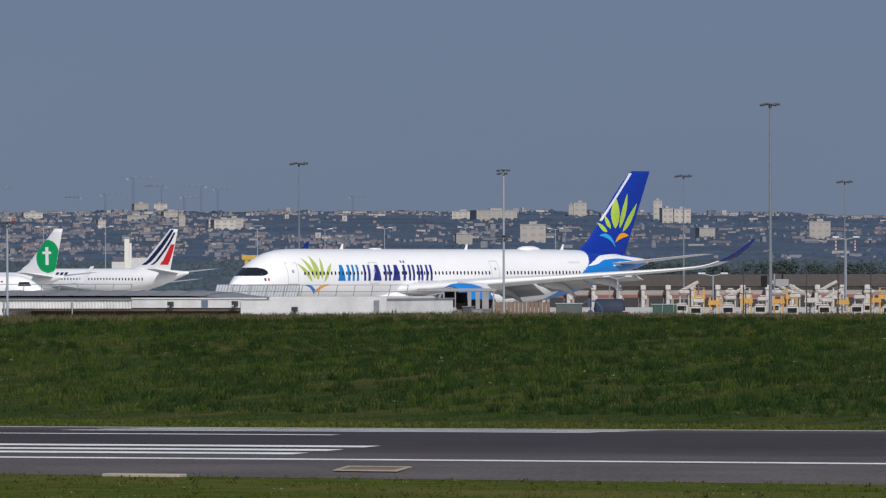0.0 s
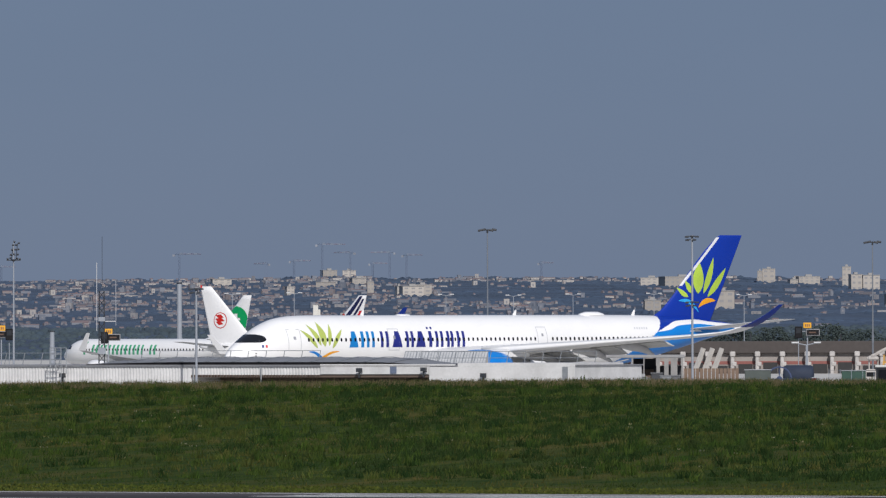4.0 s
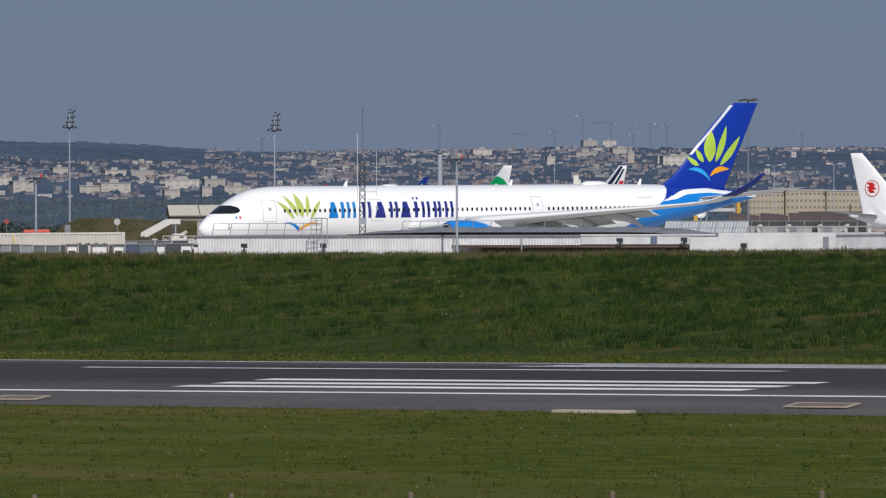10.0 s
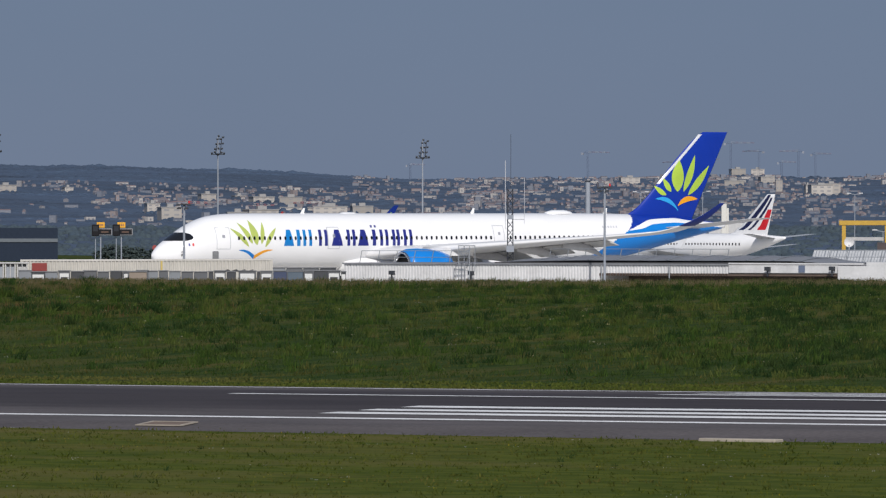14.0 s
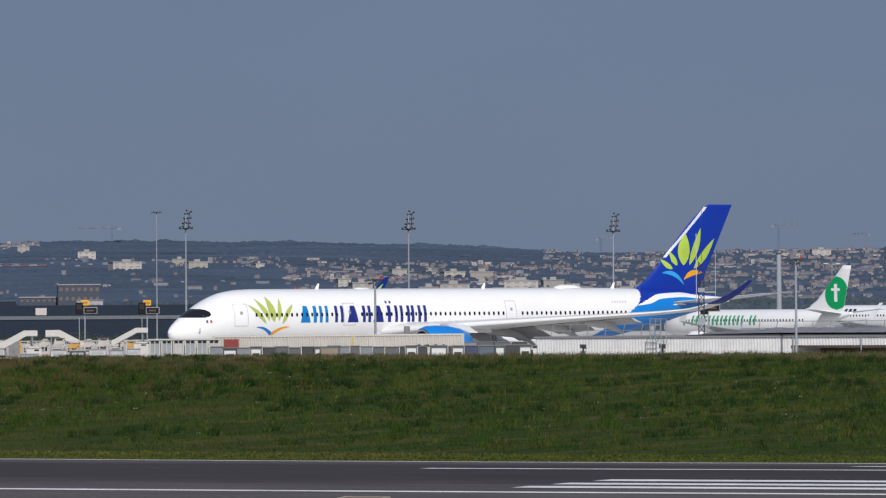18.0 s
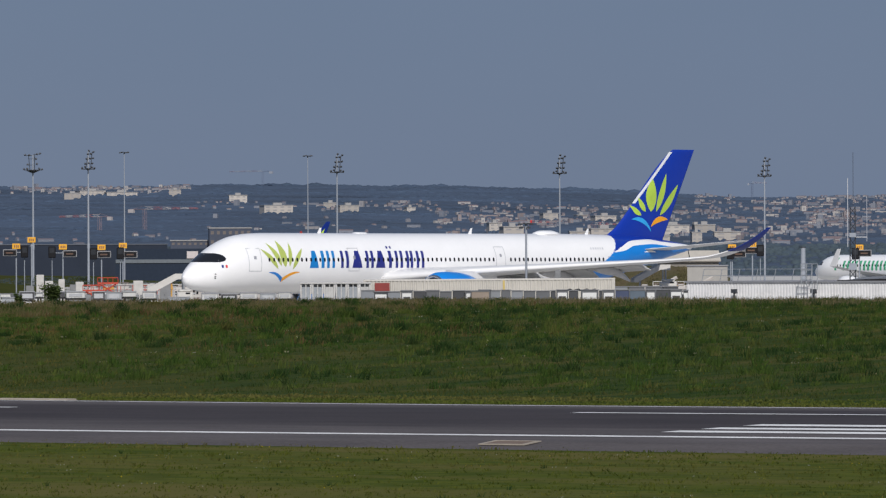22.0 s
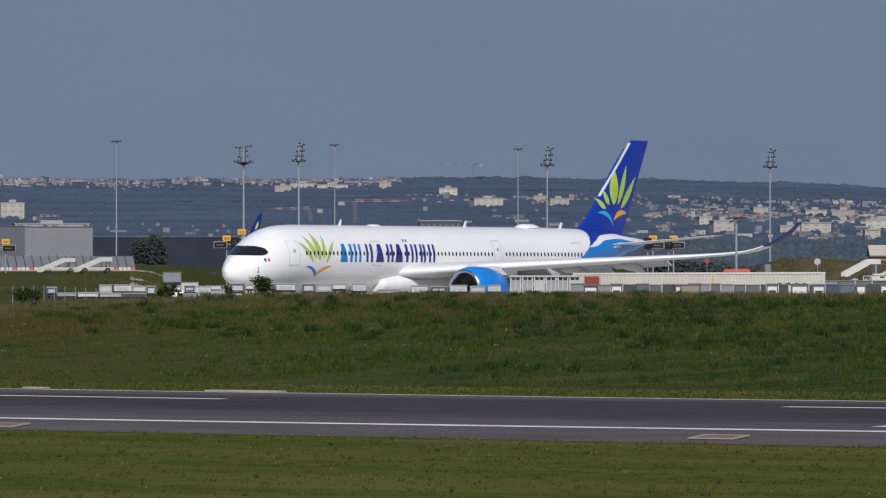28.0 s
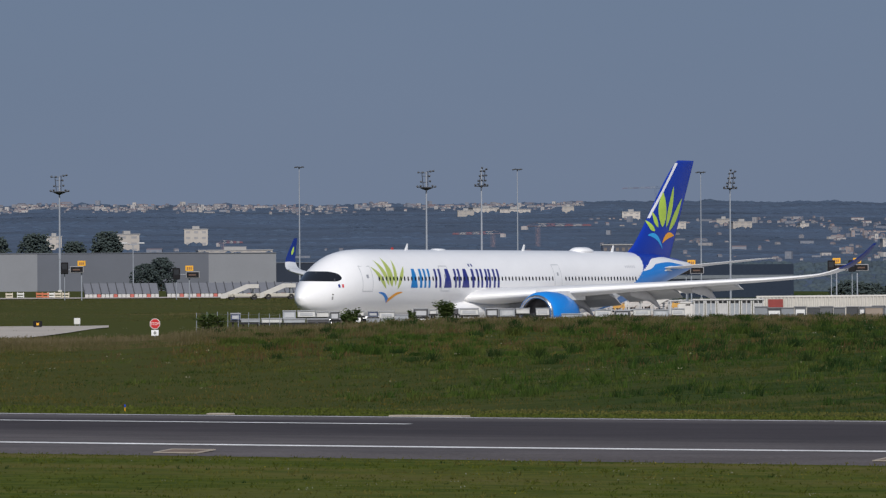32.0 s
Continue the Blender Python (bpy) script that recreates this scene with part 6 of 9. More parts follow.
# ---- stand signs ----
YELLOW = mat("sign_yellow", (.72, .36, .02), .5, vary=.06)
BLACK = mat("sign_black", (.012, .012, .014), .7, gloss=.15)
AMBER = mat("dim_amber_text", (.25, .12, .05), .5)


def stand_sign(az, d, z, disp=(.45, -.8), dock=(-1.0, -.7)):
    """A stand number board on its post, with the display and the docking unit hung beside it: (across, down) in metres from the board."""
    m = on_land(az, d)
    h = z - m.translation.z
    top = root("stand_sign", m, "yellow stand number board with black guidance display on a post", "airport sign", "aircraft stand signs")
    ends = [0.0] + [q[0] for q in (disp, dock) if q]
    part("post", tubes(((0, .2, 0), (0, .2, h), .08), n=8), POLE, top)
    part("crossbar", tubes(((min(ends) - .2, .15, h - .75), (max(ends) + .2, .15, h - .75), .05)), POLE, top)
    y = part("number_board", boxes((-.5, .5, -.12, .1, h - .34, h + .34), bevel=.04), YELLOW, top, "yellow board")
    part("number_bar", boxes((-.3, -.12, -.14, -.12, h - .16, h + .16), (-.04, .12, -.14, -.12, h - .16, h + .16), (.18, .32, -.14, -.12, h - .16, h + .16)), AMBER, y)
    if dock:
        x, zz = dock[0], h + dock[1]
        u = part("docking_unit", boxes((x - .46, x + .46, -.35, .35, zz - .7, zz + .75), bevel=.08), BLACK, top, "black upright docking unit")
        part("sensor_glass", boxes((x - .3, x + .3, -.37, -.35, zz - .1, zz + .55)), mat("sensor_glass", (.03, .032, .036), .15), u)
        part("stem", tubes(((x, .2, 0), (x, .2, zz - .6), .05), n=6), POLE, top)
    if disp:
        x, zz = disp[0], h + disp[1]
        dsp = part("display", boxes((x - .86, x + .86, -.25, .2, zz - .42, zz + .42), bevel=.05), mat("display_frame", (.26, .26, .27), .5), top, "grey framed display")
        part("screen", boxes((x - .76, x + .76, -.27, -.25, zz - .33, zz + .33)), BLACK, dsp)
        part("text_bar", boxes((x - .5, x + .4, -.285, -.27, zz - .1, zz + .08)), mat("dim_text", (.10, .055, .035), .5), dsp)


for _a, _z, _disp, _dock in ((-35.741, 7.21, (-.78, -.8), (1.02, -.7)), (-35.327, 7.11, (.87, -.85), (-1.35, -.65)), (-34.985, 7.04, (.32, -.88), (-1.0, -.8)), (-34.795, 7.24, (.94, -1.1), (-.32, -.95)), (-35.605, 7.99, None, None),
                             (-38.658, 7.48, (-.59, -.75), (-2.1, -.6)), (-37.702, 6.79, (.43, -.8), (-1.6, -.68)), (-31.95, 7.19, (.56, -.85), (-.65, -.68)), (-31.767, 7.19, (.55, -.85), (-.63, -.67)), (-29.38, 6.75, (.86, -.85), (-.2, -.8)),
                             (-29.2, 7.1, (-.1, -.75), (.98, -.8)), (-28.251, 6.66, (.64, -.72), (-.5, -.8)), (-23.552, 7.49, (.87, -1.05), (-.74, -1.25)), (-22.04, 7.2, (.68, -.87), (-1.09, -.88)), (-33.79, 7.12, (.7, -.95), (-.7, -.7)), (-33.238, 7.07, (.7, -.95), (-.64, -.7))):
    stand_sign(_a, 800, _z, _disp, _dock)
_t = root("stand_sign", on_land(-20.60, 720), "black docking unit and framed display hung on the tall mast", "airport sign", "aircraft stand signs")
part("docking_unit", boxes((-2.2, -1.5, -.3, .3, 3.9, 5.2), bevel=.06), BLACK, _t)
part("display_arm", tubes(((-.9, 0, 5.6), (.6, 0, 5.6), .08), ((.2, 0, 4.4), (.2, 0, 5.6), .1), n=6), BLACK, _t)
part("display", boxes((-.6, .9, -.2, .2, 4.0, 4.8), bevel=.05), MATS["display_frame"], _t, "grey framed display")
part("post", tubes(((-.7, .2, 0), (-.7, .2, 5.6), .08), n=6), POLE, _t)

# ---- service sheds before the apron ----
SHEDWHITE = mat("shed_white", (.57, .57, .57), .6, vary=.16, scale=.5)
BEIGE = mat("container_beige", (.47, .45, .405), .6, vary=.12, scale=.6)
ROOFGREY = mat("shed_roof_grey", (.20, .205, .22), .6, vary=.15, scale=.5)
# Openings are flat panels; the shade inside is this near-black colour.
SHADOWGREY = mat("inner_shade", (.03, .03, .032), .8)


def ribbed(bm, x0, x1, y, z0, z1, pitch=.3, depth=.06):
    """A corrugated sheet facing -y."""
    n = int((x1 - x0) / pitch)
    prof = []
    for i in range(n):
        x = x0 + i * pitch
        prof += [(x, y), (x + pitch * .35, y), (x + pitch * .5, y - depth), (x + pitch * .85, y - depth)]
    prof.append((x1, y))
    lo, hi = [bm.verts.new((x, yy, z0)) for x, yy in prof], [bm.verts.new((x, yy, z1)) for x, yy in prof]
    for i in range(len(prof) - 1):
        bm.faces.new((lo[i], lo[i + 1], hi[i + 1], hi[i]))


def wall_lamp(parent, x, y, z):
    p = part("wall_lamp", boxes((x - .08, x + .08, y - .5, y, z - .05, z + .05), bevel=.02), LAMPCASE, parent)
    part("lamp_head", boxes((x - .22, x + .22, y - .75, y - .35, z, z + .35), (x - .06, x + .06, y - .6, y - .5, z - .5, z)), LAMPCASE, p)


def build_white_shed():
    top = root("service_shed", pose(0, 505, .1), "long low white service shed with ribbed metal walls", "shed")
    x0, xr, xg0, xg1, x1 = -289.0, -250.2, -263.0, -239.6, -225.8
    zt = 3.3
    bm = bmesh.new()
    ribbed(bm, x0, xg0, -.1, -.2, zt - .1)
    part("ribbed_wall", bm, SHEDWHITE, top, "white ribbed metal wall")
    bm = bmesh.new()
    ribbed(bm, xg0, xr, -.1, 2.3, zt - .1)
    part("ribbed_wall", bm, SHEDWHITE, top, "white ribbed metal wall over the loading bay")
    part("wall", boxes((x0, xg0, 0, 14, -.2, zt - .08), (xg1, x1, 0, 14, -.2, zt - .08), (xg0, xg1, 0, 14, 2.5, zt - .08)), SHEDWHITE, top)
    part("fascia", boxes((xr, xg1 - .01, -.3, -.02, 2.55, zt), bevel=.02), SHEDWHITE, top, "white fascia board")
    part("end_block", boxes((xg1, x1 + .02, -.45, -.02, -.2, zt - .1), (-236.9, x1 + .02, -.4, 10, zt - .1, zt + .22), bevel=.02), SHEDWHITE, top, "smooth white end block")
    part("lintel", boxes((xg0, xg1, -.16, -.02, 2.28, 2.5)), mat("lintel_brown", (.11, .08, .065), .8, vary=.2), top)
    part("bay_recess", boxes((xg0, xg1, 5.5, 6.0, -.2, 2.6)), mat("bay_brown", (.10, .075, .06), .8, vary=.2), top, "dark open loading bay")
    part("bay_floor", boxes((xg0, xg1, -.3, 6.0, -.2, .1)), CONCRETE, top)
    part("gutter", boxes((x0, xr, -.28, -.05, zt - .1, zt + .05), bevel=.02), STEEL, top)
    part("flat_roof", boxes((x0 - .1, x1 + .1, -.3, 14.2, zt - .06, zt + .06)), ROOFGREY, top)
    rings = []
    for x in (-274.5, -272, -266, -258, -250, -245, -242, -240.8):
        k = curve((-274.5, -272, -266, -246, -240.8), (.05, .4, .68, .66, .06), x)
        rings.append([(x, 1.2 + 11 * j / 8, zt + .06 + k * math.sin(math.pi * (.12 + .88 * j / 8))) for j in range(9)])
    part("barrel_roof", loft(rings, close=False, caps=False), ROOFGREY, top, "curved grey roof sheet", smooth=True)
    # Dark strip stands in for the shadow under the roof edge.
    part("eaves_shadow_gap", boxes((-273.5, xr + .3, -.2, 1.2, zt + .05, zt + .16)), mat("eaves_shade_dark", (.05, .05, .055), .8), top, "dark strip for the shade under the eaves")
    part("white_verge", boxes((xr, -237.2, -.35, -.1, zt + .0, zt + .14)), SHEDWHITE, top)
    for k, x in enumerate((-272.6, -270, -267.4, -264.8, -262.2, -259.6, -257, -254.4, -251.8, -249.2, -246.6, -244)):
        hgt = curve((-274.5, -272, -266, -246, -240.8), (.05, .4, .68, .66, .06), x)
        part("roof_seam", loft([[(x + dx, 1.2 + 11 * j / 8, zt + .07 + hgt * math.sin(math.pi * (.12 + .88 * j / 8)) + dz) for j in range(9)] for dx, dz in ((-.05, 0), (-.05, .05), (.05, .05), (.05, 0))], close=False, caps=False), STEEL, top)
    for x in (-262.7, -256.0):
        part("downpipe", tubes(((x, -.3, 0), (x, -.3, zt - .1), .06)), STEEL, top)
    for x, z in ((-275.5, 2.3), (-283.6, 2.3), (-246.1, 2.75), (-239.9, 2.8), (-234.2, 2.3)):
        wall_lamp(top, x, -.4, z)
    part("vent_panel", boxes((-243.4, -242.8, -.36, -.3, 2.62, 3.22)), mat("vent_blue_grey", (.12, .15, .22), .6), top)
    part("vent_panel", boxes((-226.9, -226.4, -.52, -.45, 2.1, 3.2)), STEEL, top)


build_white_shed()


def railing(x0, x1, y, z, h=1.1, lean=.25):
    top = root("roof_railing", pose(0, y, z), "slanted galvanised railing along the shed roof", "railing", "roof railings")
    n = max(2, int((x1 - x0) / 1.7))
    for i in range(n + 1):
        x = x0 + (x1 - x0) * i / n
        part("post", tubes(((x, 0, 0), (x + lean, 0, h), .035), n=6), STEEL, top)
    for f in (.5, 1.0):
        part("rail", tubes(((x0 + lean * f, 0, h * f), (x1 + lean * f, 0, h * f), .03), n=6), STEEL, top)
    return top


railing(-296, -284.6, 520, 3.3, 1.2)
railing(-274, -256, 516, 3.45, 1.25)
railing(-246, -229, 516, 3.45, 1.15)


def cage_ladder(az, d, z):
    x, y = spot(az, d)
    top = root("cage_ladder", pose(x, y, .1), "caged access ladder against the shed wall", "ladder")
    for s in (-.55, .55):
        part("stile", tubes(((s, 0, 0), (s, 0, z), .04), ((s, 1.0, 2.6), (s, 1.0, z), .04)), STEEL, top)
    for k in range(int(z / .4)):
        part("rung", tubes(((-.55, 0, .3 + k * .4), (.55, 0, .3 + k * .4), .025), n=5), STEEL, top)
    part("guard_rail", tubes(((-.55, 0, z), (.55, 0, z), .04), ((-.55, 1, z), (.55, 1, z), .04), ((-.55, 0, z), (-.55, 1, z), .04), ((.55, 0, z), (.55, 1, z), .04), ((-.55, 0, z - .5), (.55, 0, z - .5), .03)), STEEL, top)


cage_ladder(-28.72, 573, 4.9)


def long_container(az0, az1, d, z0, z1):
    (xa, ya), (xb, yb) = spot(az0, d), spot(az1, d)
    ln = math.hypot(xb - xa, yb - ya)
    top = root("site_container_row", pose(xa, ya, .1, 0, -.2, math.degrees(math.atan2(yb - ya, xb - xa))), "long beige corrugated container building", "container")
    h = z1 - .2
    part("body", boxes((0, ln, .08, 2.6, -.3, h - .05)), BEIGE, top)
    bm = bmesh.new()
    ribbed(bm, 0, ln, .02, 0, h - .12, .32, .07)
    part("ribbed_side", bm, BEIGE, top)
    part("top_rail", boxes((-.02, ln + .02, -.08, .1, h - .16, h), bevel=.02), mat("container_rail", (.52, .5, .46), .6), top)
    for x in (0, ln * .555, ln - .16):
        part("corner_post", boxes((x, x + .16, -.07, .1, -.3, h)), mat("post_ochre", (.5, .38, .12), .6) if 0 < x < ln - .5 else BEIGE, top)
    part("warning_panel", boxes((1.0, 2.3, -.1, -.06, h - 1.0, h - .3)), mat("panel_red", (.22, .03, .025), .6), top, "dark red rectangular panel")
    part("roof", boxes((0, ln, .0, 2.6, h - .05, h)), ROOFGREY, top)


long_container(-32.66, -30.42, 560, .2, 3.9)


def shelter(az, d, w, glaze):
    m = on_land(az, d)
    top = root("glazed_shelter", m, "white framed glazed shelter cabin", "shelter", "glazed shelters")
    h = 3.45 - m.translation.z
    pale = mat("shelter_frame", (.44, .435, .42), .5)
    for x in (0, w - .12):
        for y in (0, 1.9):
            part("post", boxes((x, x + .12, y, y + .12, -.2, h)), pale, top)
    part("roof", boxes((-.1, w + .1, -.1, 2.1, h, h + .14), bevel=.03), pale, top)
    part("pane", boxes((.14, w - .14, .04, .07, .3, h - .25)), mat("shelter_glass", (.30, .32, .34), .2, vary=.2) if glaze else mat("shelter_panel", (.42, .42, .41), .6, vary=.2), top, "grey pane")
    part("back_panel", boxes((.12, w - .12, 1.95, 2.0, 0, h)), mat("shelter_back", (.35, .36, .37), .6), top)
    part("rail", boxes((.12, w - .12, -.02, .05, 1.2, 1.3), (w * .5 - .04, w * .5 + .04, .0, .08, .2, h)), pale, top)


for _i in range(6):
    shelter(-33.22 + .105 * _i, 556, .95, _i % 3 != 2)
def baggage_cart(az, d, w, h, body, panel, lift=0.0, turn=None):
    m = on_land(az, d, turn, lift)
    top = root("baggage_cart", m, "boxy baggage cart with pale side panel, parked in a row", "baggage cart", "parked baggage carts")
    cart = mat("cart_" + body, {"grey": (.10, .105, .115), "dark": (.045, .048, .055), "white": (.46, .46, .45), "blue": (.04, .055, .11), "brown": (.26, .21, .17), "steel": (.20, .215, .235), "slate": (.085, .115, .15)}[body], .55, vary=.15, scale=1.2)
    part("body", boxes((-w / 2, w / 2, 0, 1.6, .45, h), bevel=.04), cart, top)
    part("roof", boxes((-w / 2 - .05, w / 2 + .05, -.06, 1.66, h, h + .07)), mat("cart_roof", (.17, .175, .185), .6), top)
    part("chassis", boxes((-w / 2 - .2, w / 2 + .2, .1, 1.5, .32, .46)), DARK, top)
    if panel:
        p = part("side_panel", boxes((-w * .4, w * .4, -.05, .01, h * .5, h - .2), bevel=.01), mat("cart_panel", (.62, .62, .61), .5, vary=.1), top, "pale side panel")
        if panel < 2:
            part("lettering_bar", boxes((-w * .3, w * .3, -.06, -.05, h * .66, h * .8)), mat("lettering_grey", (.04, .04, .045), .6), p)
    for x in (-w * .33, w * .33):
        part("wheel", lathe([(.08, -.06), (.2, -.06), (.2, .06), (.08, .06)], 10, "y", (x, .2, .2)), DARK, top)


CR = random.Random(11)
for _i in range(10):
    baggage_cart(-32.62 + .1155 * _i, 548 + CR.uniform(-1, 1), CR.uniform(.95, 1.25), CR.uniform(2.4, 2.55), CR.choice(("grey", "dark", "grey", "steel", "dark")), _i in (1, 3, 8), .35)
for _a, _w, _b, _p in ((-31.485, .84, "steel", 0), (-31.392, .79, "grey", 0), (-31.292, .98, "steel", 0), (-31.182, .98, "grey", 0), (-31.062, 1.17, "grey", 0), (-30.971, .42, "dark", 0), (-30.891, .98, "grey", 1), (-30.791, .79, "dark", 0), (-30.648, 1.49, "grey", 2),
                       (-30.548, .28, "dark", 0), (-30.478, 1.03, "grey", 1), (-30.357, 1.12, "blue", 0), (-30.222, 1.31, "slate", 0), (-30.104, .79, "grey", 2), (-29.996, 1.12, "dark", 0), (-29.878, 1.07, "grey", 1), (-29.793, .42, "dark", 2)):
    baggage_cart(_a, 548, _w, 2.48 + .05 * math.sin(_a * 50), _b, _p, .35)
for _i in range(4):
    baggage_cart(-30.38 + .15 * _i, 565, 1.4, 2.7, CR.choice(("dark", "grey", "steel")), False, .35)
baggage_cart(-31.62, 546, 1.5, 2.45, "brown", False, .35)
for _i in range(20):
    _b = CR.choice(("white", "steel", "grey", "dark", "dark", "blue", "steel", "brown"))
    baggage_cart(-35.5 + .117 * _i + CR.uniform(-.02, .02), CR.uniform(520, 545), CR.uniform(.95, 1.6), CR.uniform(.85, 1.3), _b, CR.random() < .3, .15)
for _i in range(15):
    baggage_cart(-35.55 + .15 * _i, CR.uniform(556, 572), CR.uniform(1.2, 1.9), CR.uniform(1.3, 1.7), CR.choice(("white", "steel", "dark", "grey", "blue")), False, .1)


for _i in range(11):
    baggage_cart(-24.0 + .078 * _i, CR.uniform(572, 584), CR.uniform(.9, 1.5), CR.uniform(1.9, 2.6), CR.choice(("dark", "grey", "steel", "white", "brown")), CR.random() < .3, .1)


def roof_tarp(az, d, w):
    x, y = spot(az, d)
    top = root("folded_tarpaulin", pose(x, y, 2.8, 0, 0, -az), "black folded tarpaulin lying on the carts", "tarpaulin")
    bm = bmesh.new()
    n = 10
    prev = None
    for i in range(n + 1):
        xx = -w / 2 + w * i / n
        h = .16 + .08 * math.sin(i * 2.1)
        ring = [bm.verts.new((xx, yy, zz)) for yy, zz in ((-.4, 0), (-.3, h), (.3, h * .9), (.4, 0))]
        if prev:
            for k in range(3):
                bm.faces.new((prev[k], ring[k], ring[k + 1], prev[k + 1]))
        prev = ring
    part("sheet", bm, DARK, top)


roof_tarp(-30.72, 549, 2.4)

# ---- hut, ramps, stairs ----
def build_hut():
    m = on_land(-29.755, 960, 29.755 + 5)
    top = root("pitched_hut", m, "cream hut with a long low pitched roof, shade in its wall colour", "hut")
    z = m.translation.z
    w, h, r = 4.3, 5.05 - z, 6.45 - z
    # Wall colour is darkened to carry the shade it stands in.
    cream, tan = mat("hut_wall_shaded", (.17, .155, .135), .7, vary=.12), mat("hut_roof", (.46, .425, .365), .7, vary=.1)
    part("wall", boxes((-w, w, 0, 6, -.3, h)), cream, top)
    part("gable", ([(x, y, zz) for x in (-w, w) for y, zz in ((0, h), (6, h), (3, r - .08))], [(0, 2, 1), (3, 4, 5)]), cream, top)
    for k in range(2):
        x0, x1 = (-w - .3, -.06) if k == 0 else (.06, w + .3)
        vs = [(x, y, zz) for x in (x0, x1) for y, zz in ((-.4, h - .12), (3, r), (6.4, h - .12), (6.4, h - .24), (3, r - .14), (-.4, h - .24))]
        part("roof_half", (vs, [(0, 6, 7, 1), (1, 7, 8, 2), (2, 8, 9, 3), (5, 11, 6, 0), (0, 1, 4, 5), (1, 2, 3, 4), (6, 11, 10, 7), (7, 10, 9, 8), (3, 9, 10, 4), (4, 10, 11, 5)]), tan, top, "pale tan roof sheet")
    part("gutter", boxes((-w - .3, w + .3, -.5, -.38, h - .3, h - .14)), cream, top)
    part("door", boxes((-2.6, -1.7, -.05, 0, 0, 2.1)), mat("hut_door", (.3, .3, .3), .6), top)
    a = root("grey_annexe", on_land(-29.6, 770), "grey flat-roofed annexe cabin", "cabin")
    z = a.matrix_basis.translation.z
    part("wall", boxes((-2.4, 2.4, 0, 4, -.3, 4.45 - z)), mat("annexe_grey", (.30, .29, .27), .7, vary=.1), a)
    part("roof", boxes((-2.5, 2.5, -.15, 4.15, 4.45 - z, 4.6 - z)), ROOFGREY, a)


build_hut()


def airstair(az, d, turn=0.0, flip=1, k=1.0, kz=1.0, up=0.0):
    """Boarding stairs scaled k along and kz in height, the flight carried up metres above the chassis."""
    m = on_land(az, d, -az + turn)
    top = root("mobile_stairs", m, "white mobile boarding stairs with hooded ramp", "boarding stairs", "mobile stairs")
    white = mat("stairs_white", (.50, .485, .455), .5, vary=.08)
    for y in (-.8, .8):
        bm = bmesh.new()
        pts = [(-3.6, .35), (-3.0, .35), (1.2, 2.6), (3.0, 2.6), (3.0, 3.5), (1.0, 3.5), (-3.6, 1.1)]
        fr, bk = [bm.verts.new((flip * x * k, y - .04, up + z * kz)) for x, z in pts], [bm.verts.new((flip * x * k, y + .04, up + z * kz)) for x, z in pts]
        bm.faces.new(fr)
        bm.faces.new(bk[::-1])
        for i in range(len(pts)):
            bm.faces.new((fr[i], bk[i], bk[(i + 1) % len(pts)], fr[(i + 1) % len(pts)]))
        part("side_panel", bm, white, top)
    for i in range(9):
        part("step", boxes(*[tuple(sorted((flip * (-3.4 + i * .5) * k, flip * (-2.95 + i * .5) * k))) + (-.76, .76, up + (.45 + i * .25) * kz, up + (.5 + i * .25) * kz)]), STEEL, top)
    part("platform", boxes(tuple(sorted((flip * 1.2 * k, flip * 3.0 * k))) + (-.76, .76, up + 2.5 * kz, up + 2.6 * kz)), STEEL, top)
    part("chassis", boxes(tuple(sorted((flip * -2.5 * k, flip * 3.2 * k))) + (-.9, .9, .35, .75), bevel=.05), mat("stairs_chassis", (.45, .42, .36), .6), top)
    part("support", tubes(((flip * 2.2 * k, -.6, .6), (flip * 2.2 * k, -.6, up + 2.5 * kz), .09), ((flip * 2.2 * k, .6, .6), (flip * 2.2 * k, .6, up + 2.5 * kz), .09)), STEEL, top)
    if up:
        part("lift_ram", tubes(((flip * -2.6 * k, 0, .6), (flip * -2.2 * k, 0, up + .7 * kz), .1), n=6), STEEL, top)
        cab = part("cab", boxes((flip * 2.1 * k - .8, flip * 2.1 * k + .95, -2.2, -1.1, .4, up + .45 * kz), (flip * 2.1 * k - .6, flip * 2.1 * k + .75, -2.1, -1.2, up + .45 * kz, up + .9 * kz), bevel=.12), white, top, "white rounded driver's cab")
        part("cab_window", boxes((flip * 2.1 * k + .1, flip * 2.1 * k + .6, -2.23, -2.2, up + .1, up + .4 * kz)), GLASS, cab)
    for x in (-1.8, 2.2):
        for y in (-.8, .8):
            part("wheel", lathe([(.1, -.1), (.36, -.1), (.36, .1), (.1, .1)], 12, "y", (flip * x * k, y, .36)), DARK, top)


airstair(-37.24, 785, 6, 1, .68, .54)
airstair(-36.915, 790, 6, 1, .70, .56)
airstair(-30.09, 690, 14, 1, .60, .60, 2.7)
airstair(-34.38, 700, 6, 1, .66, .66, 1.7)
airstair(-33.38, 700, -6, 1, .58, .58, 2.2)
airstair(-33.95, 905, 0, -1, 1.0, 1.0)


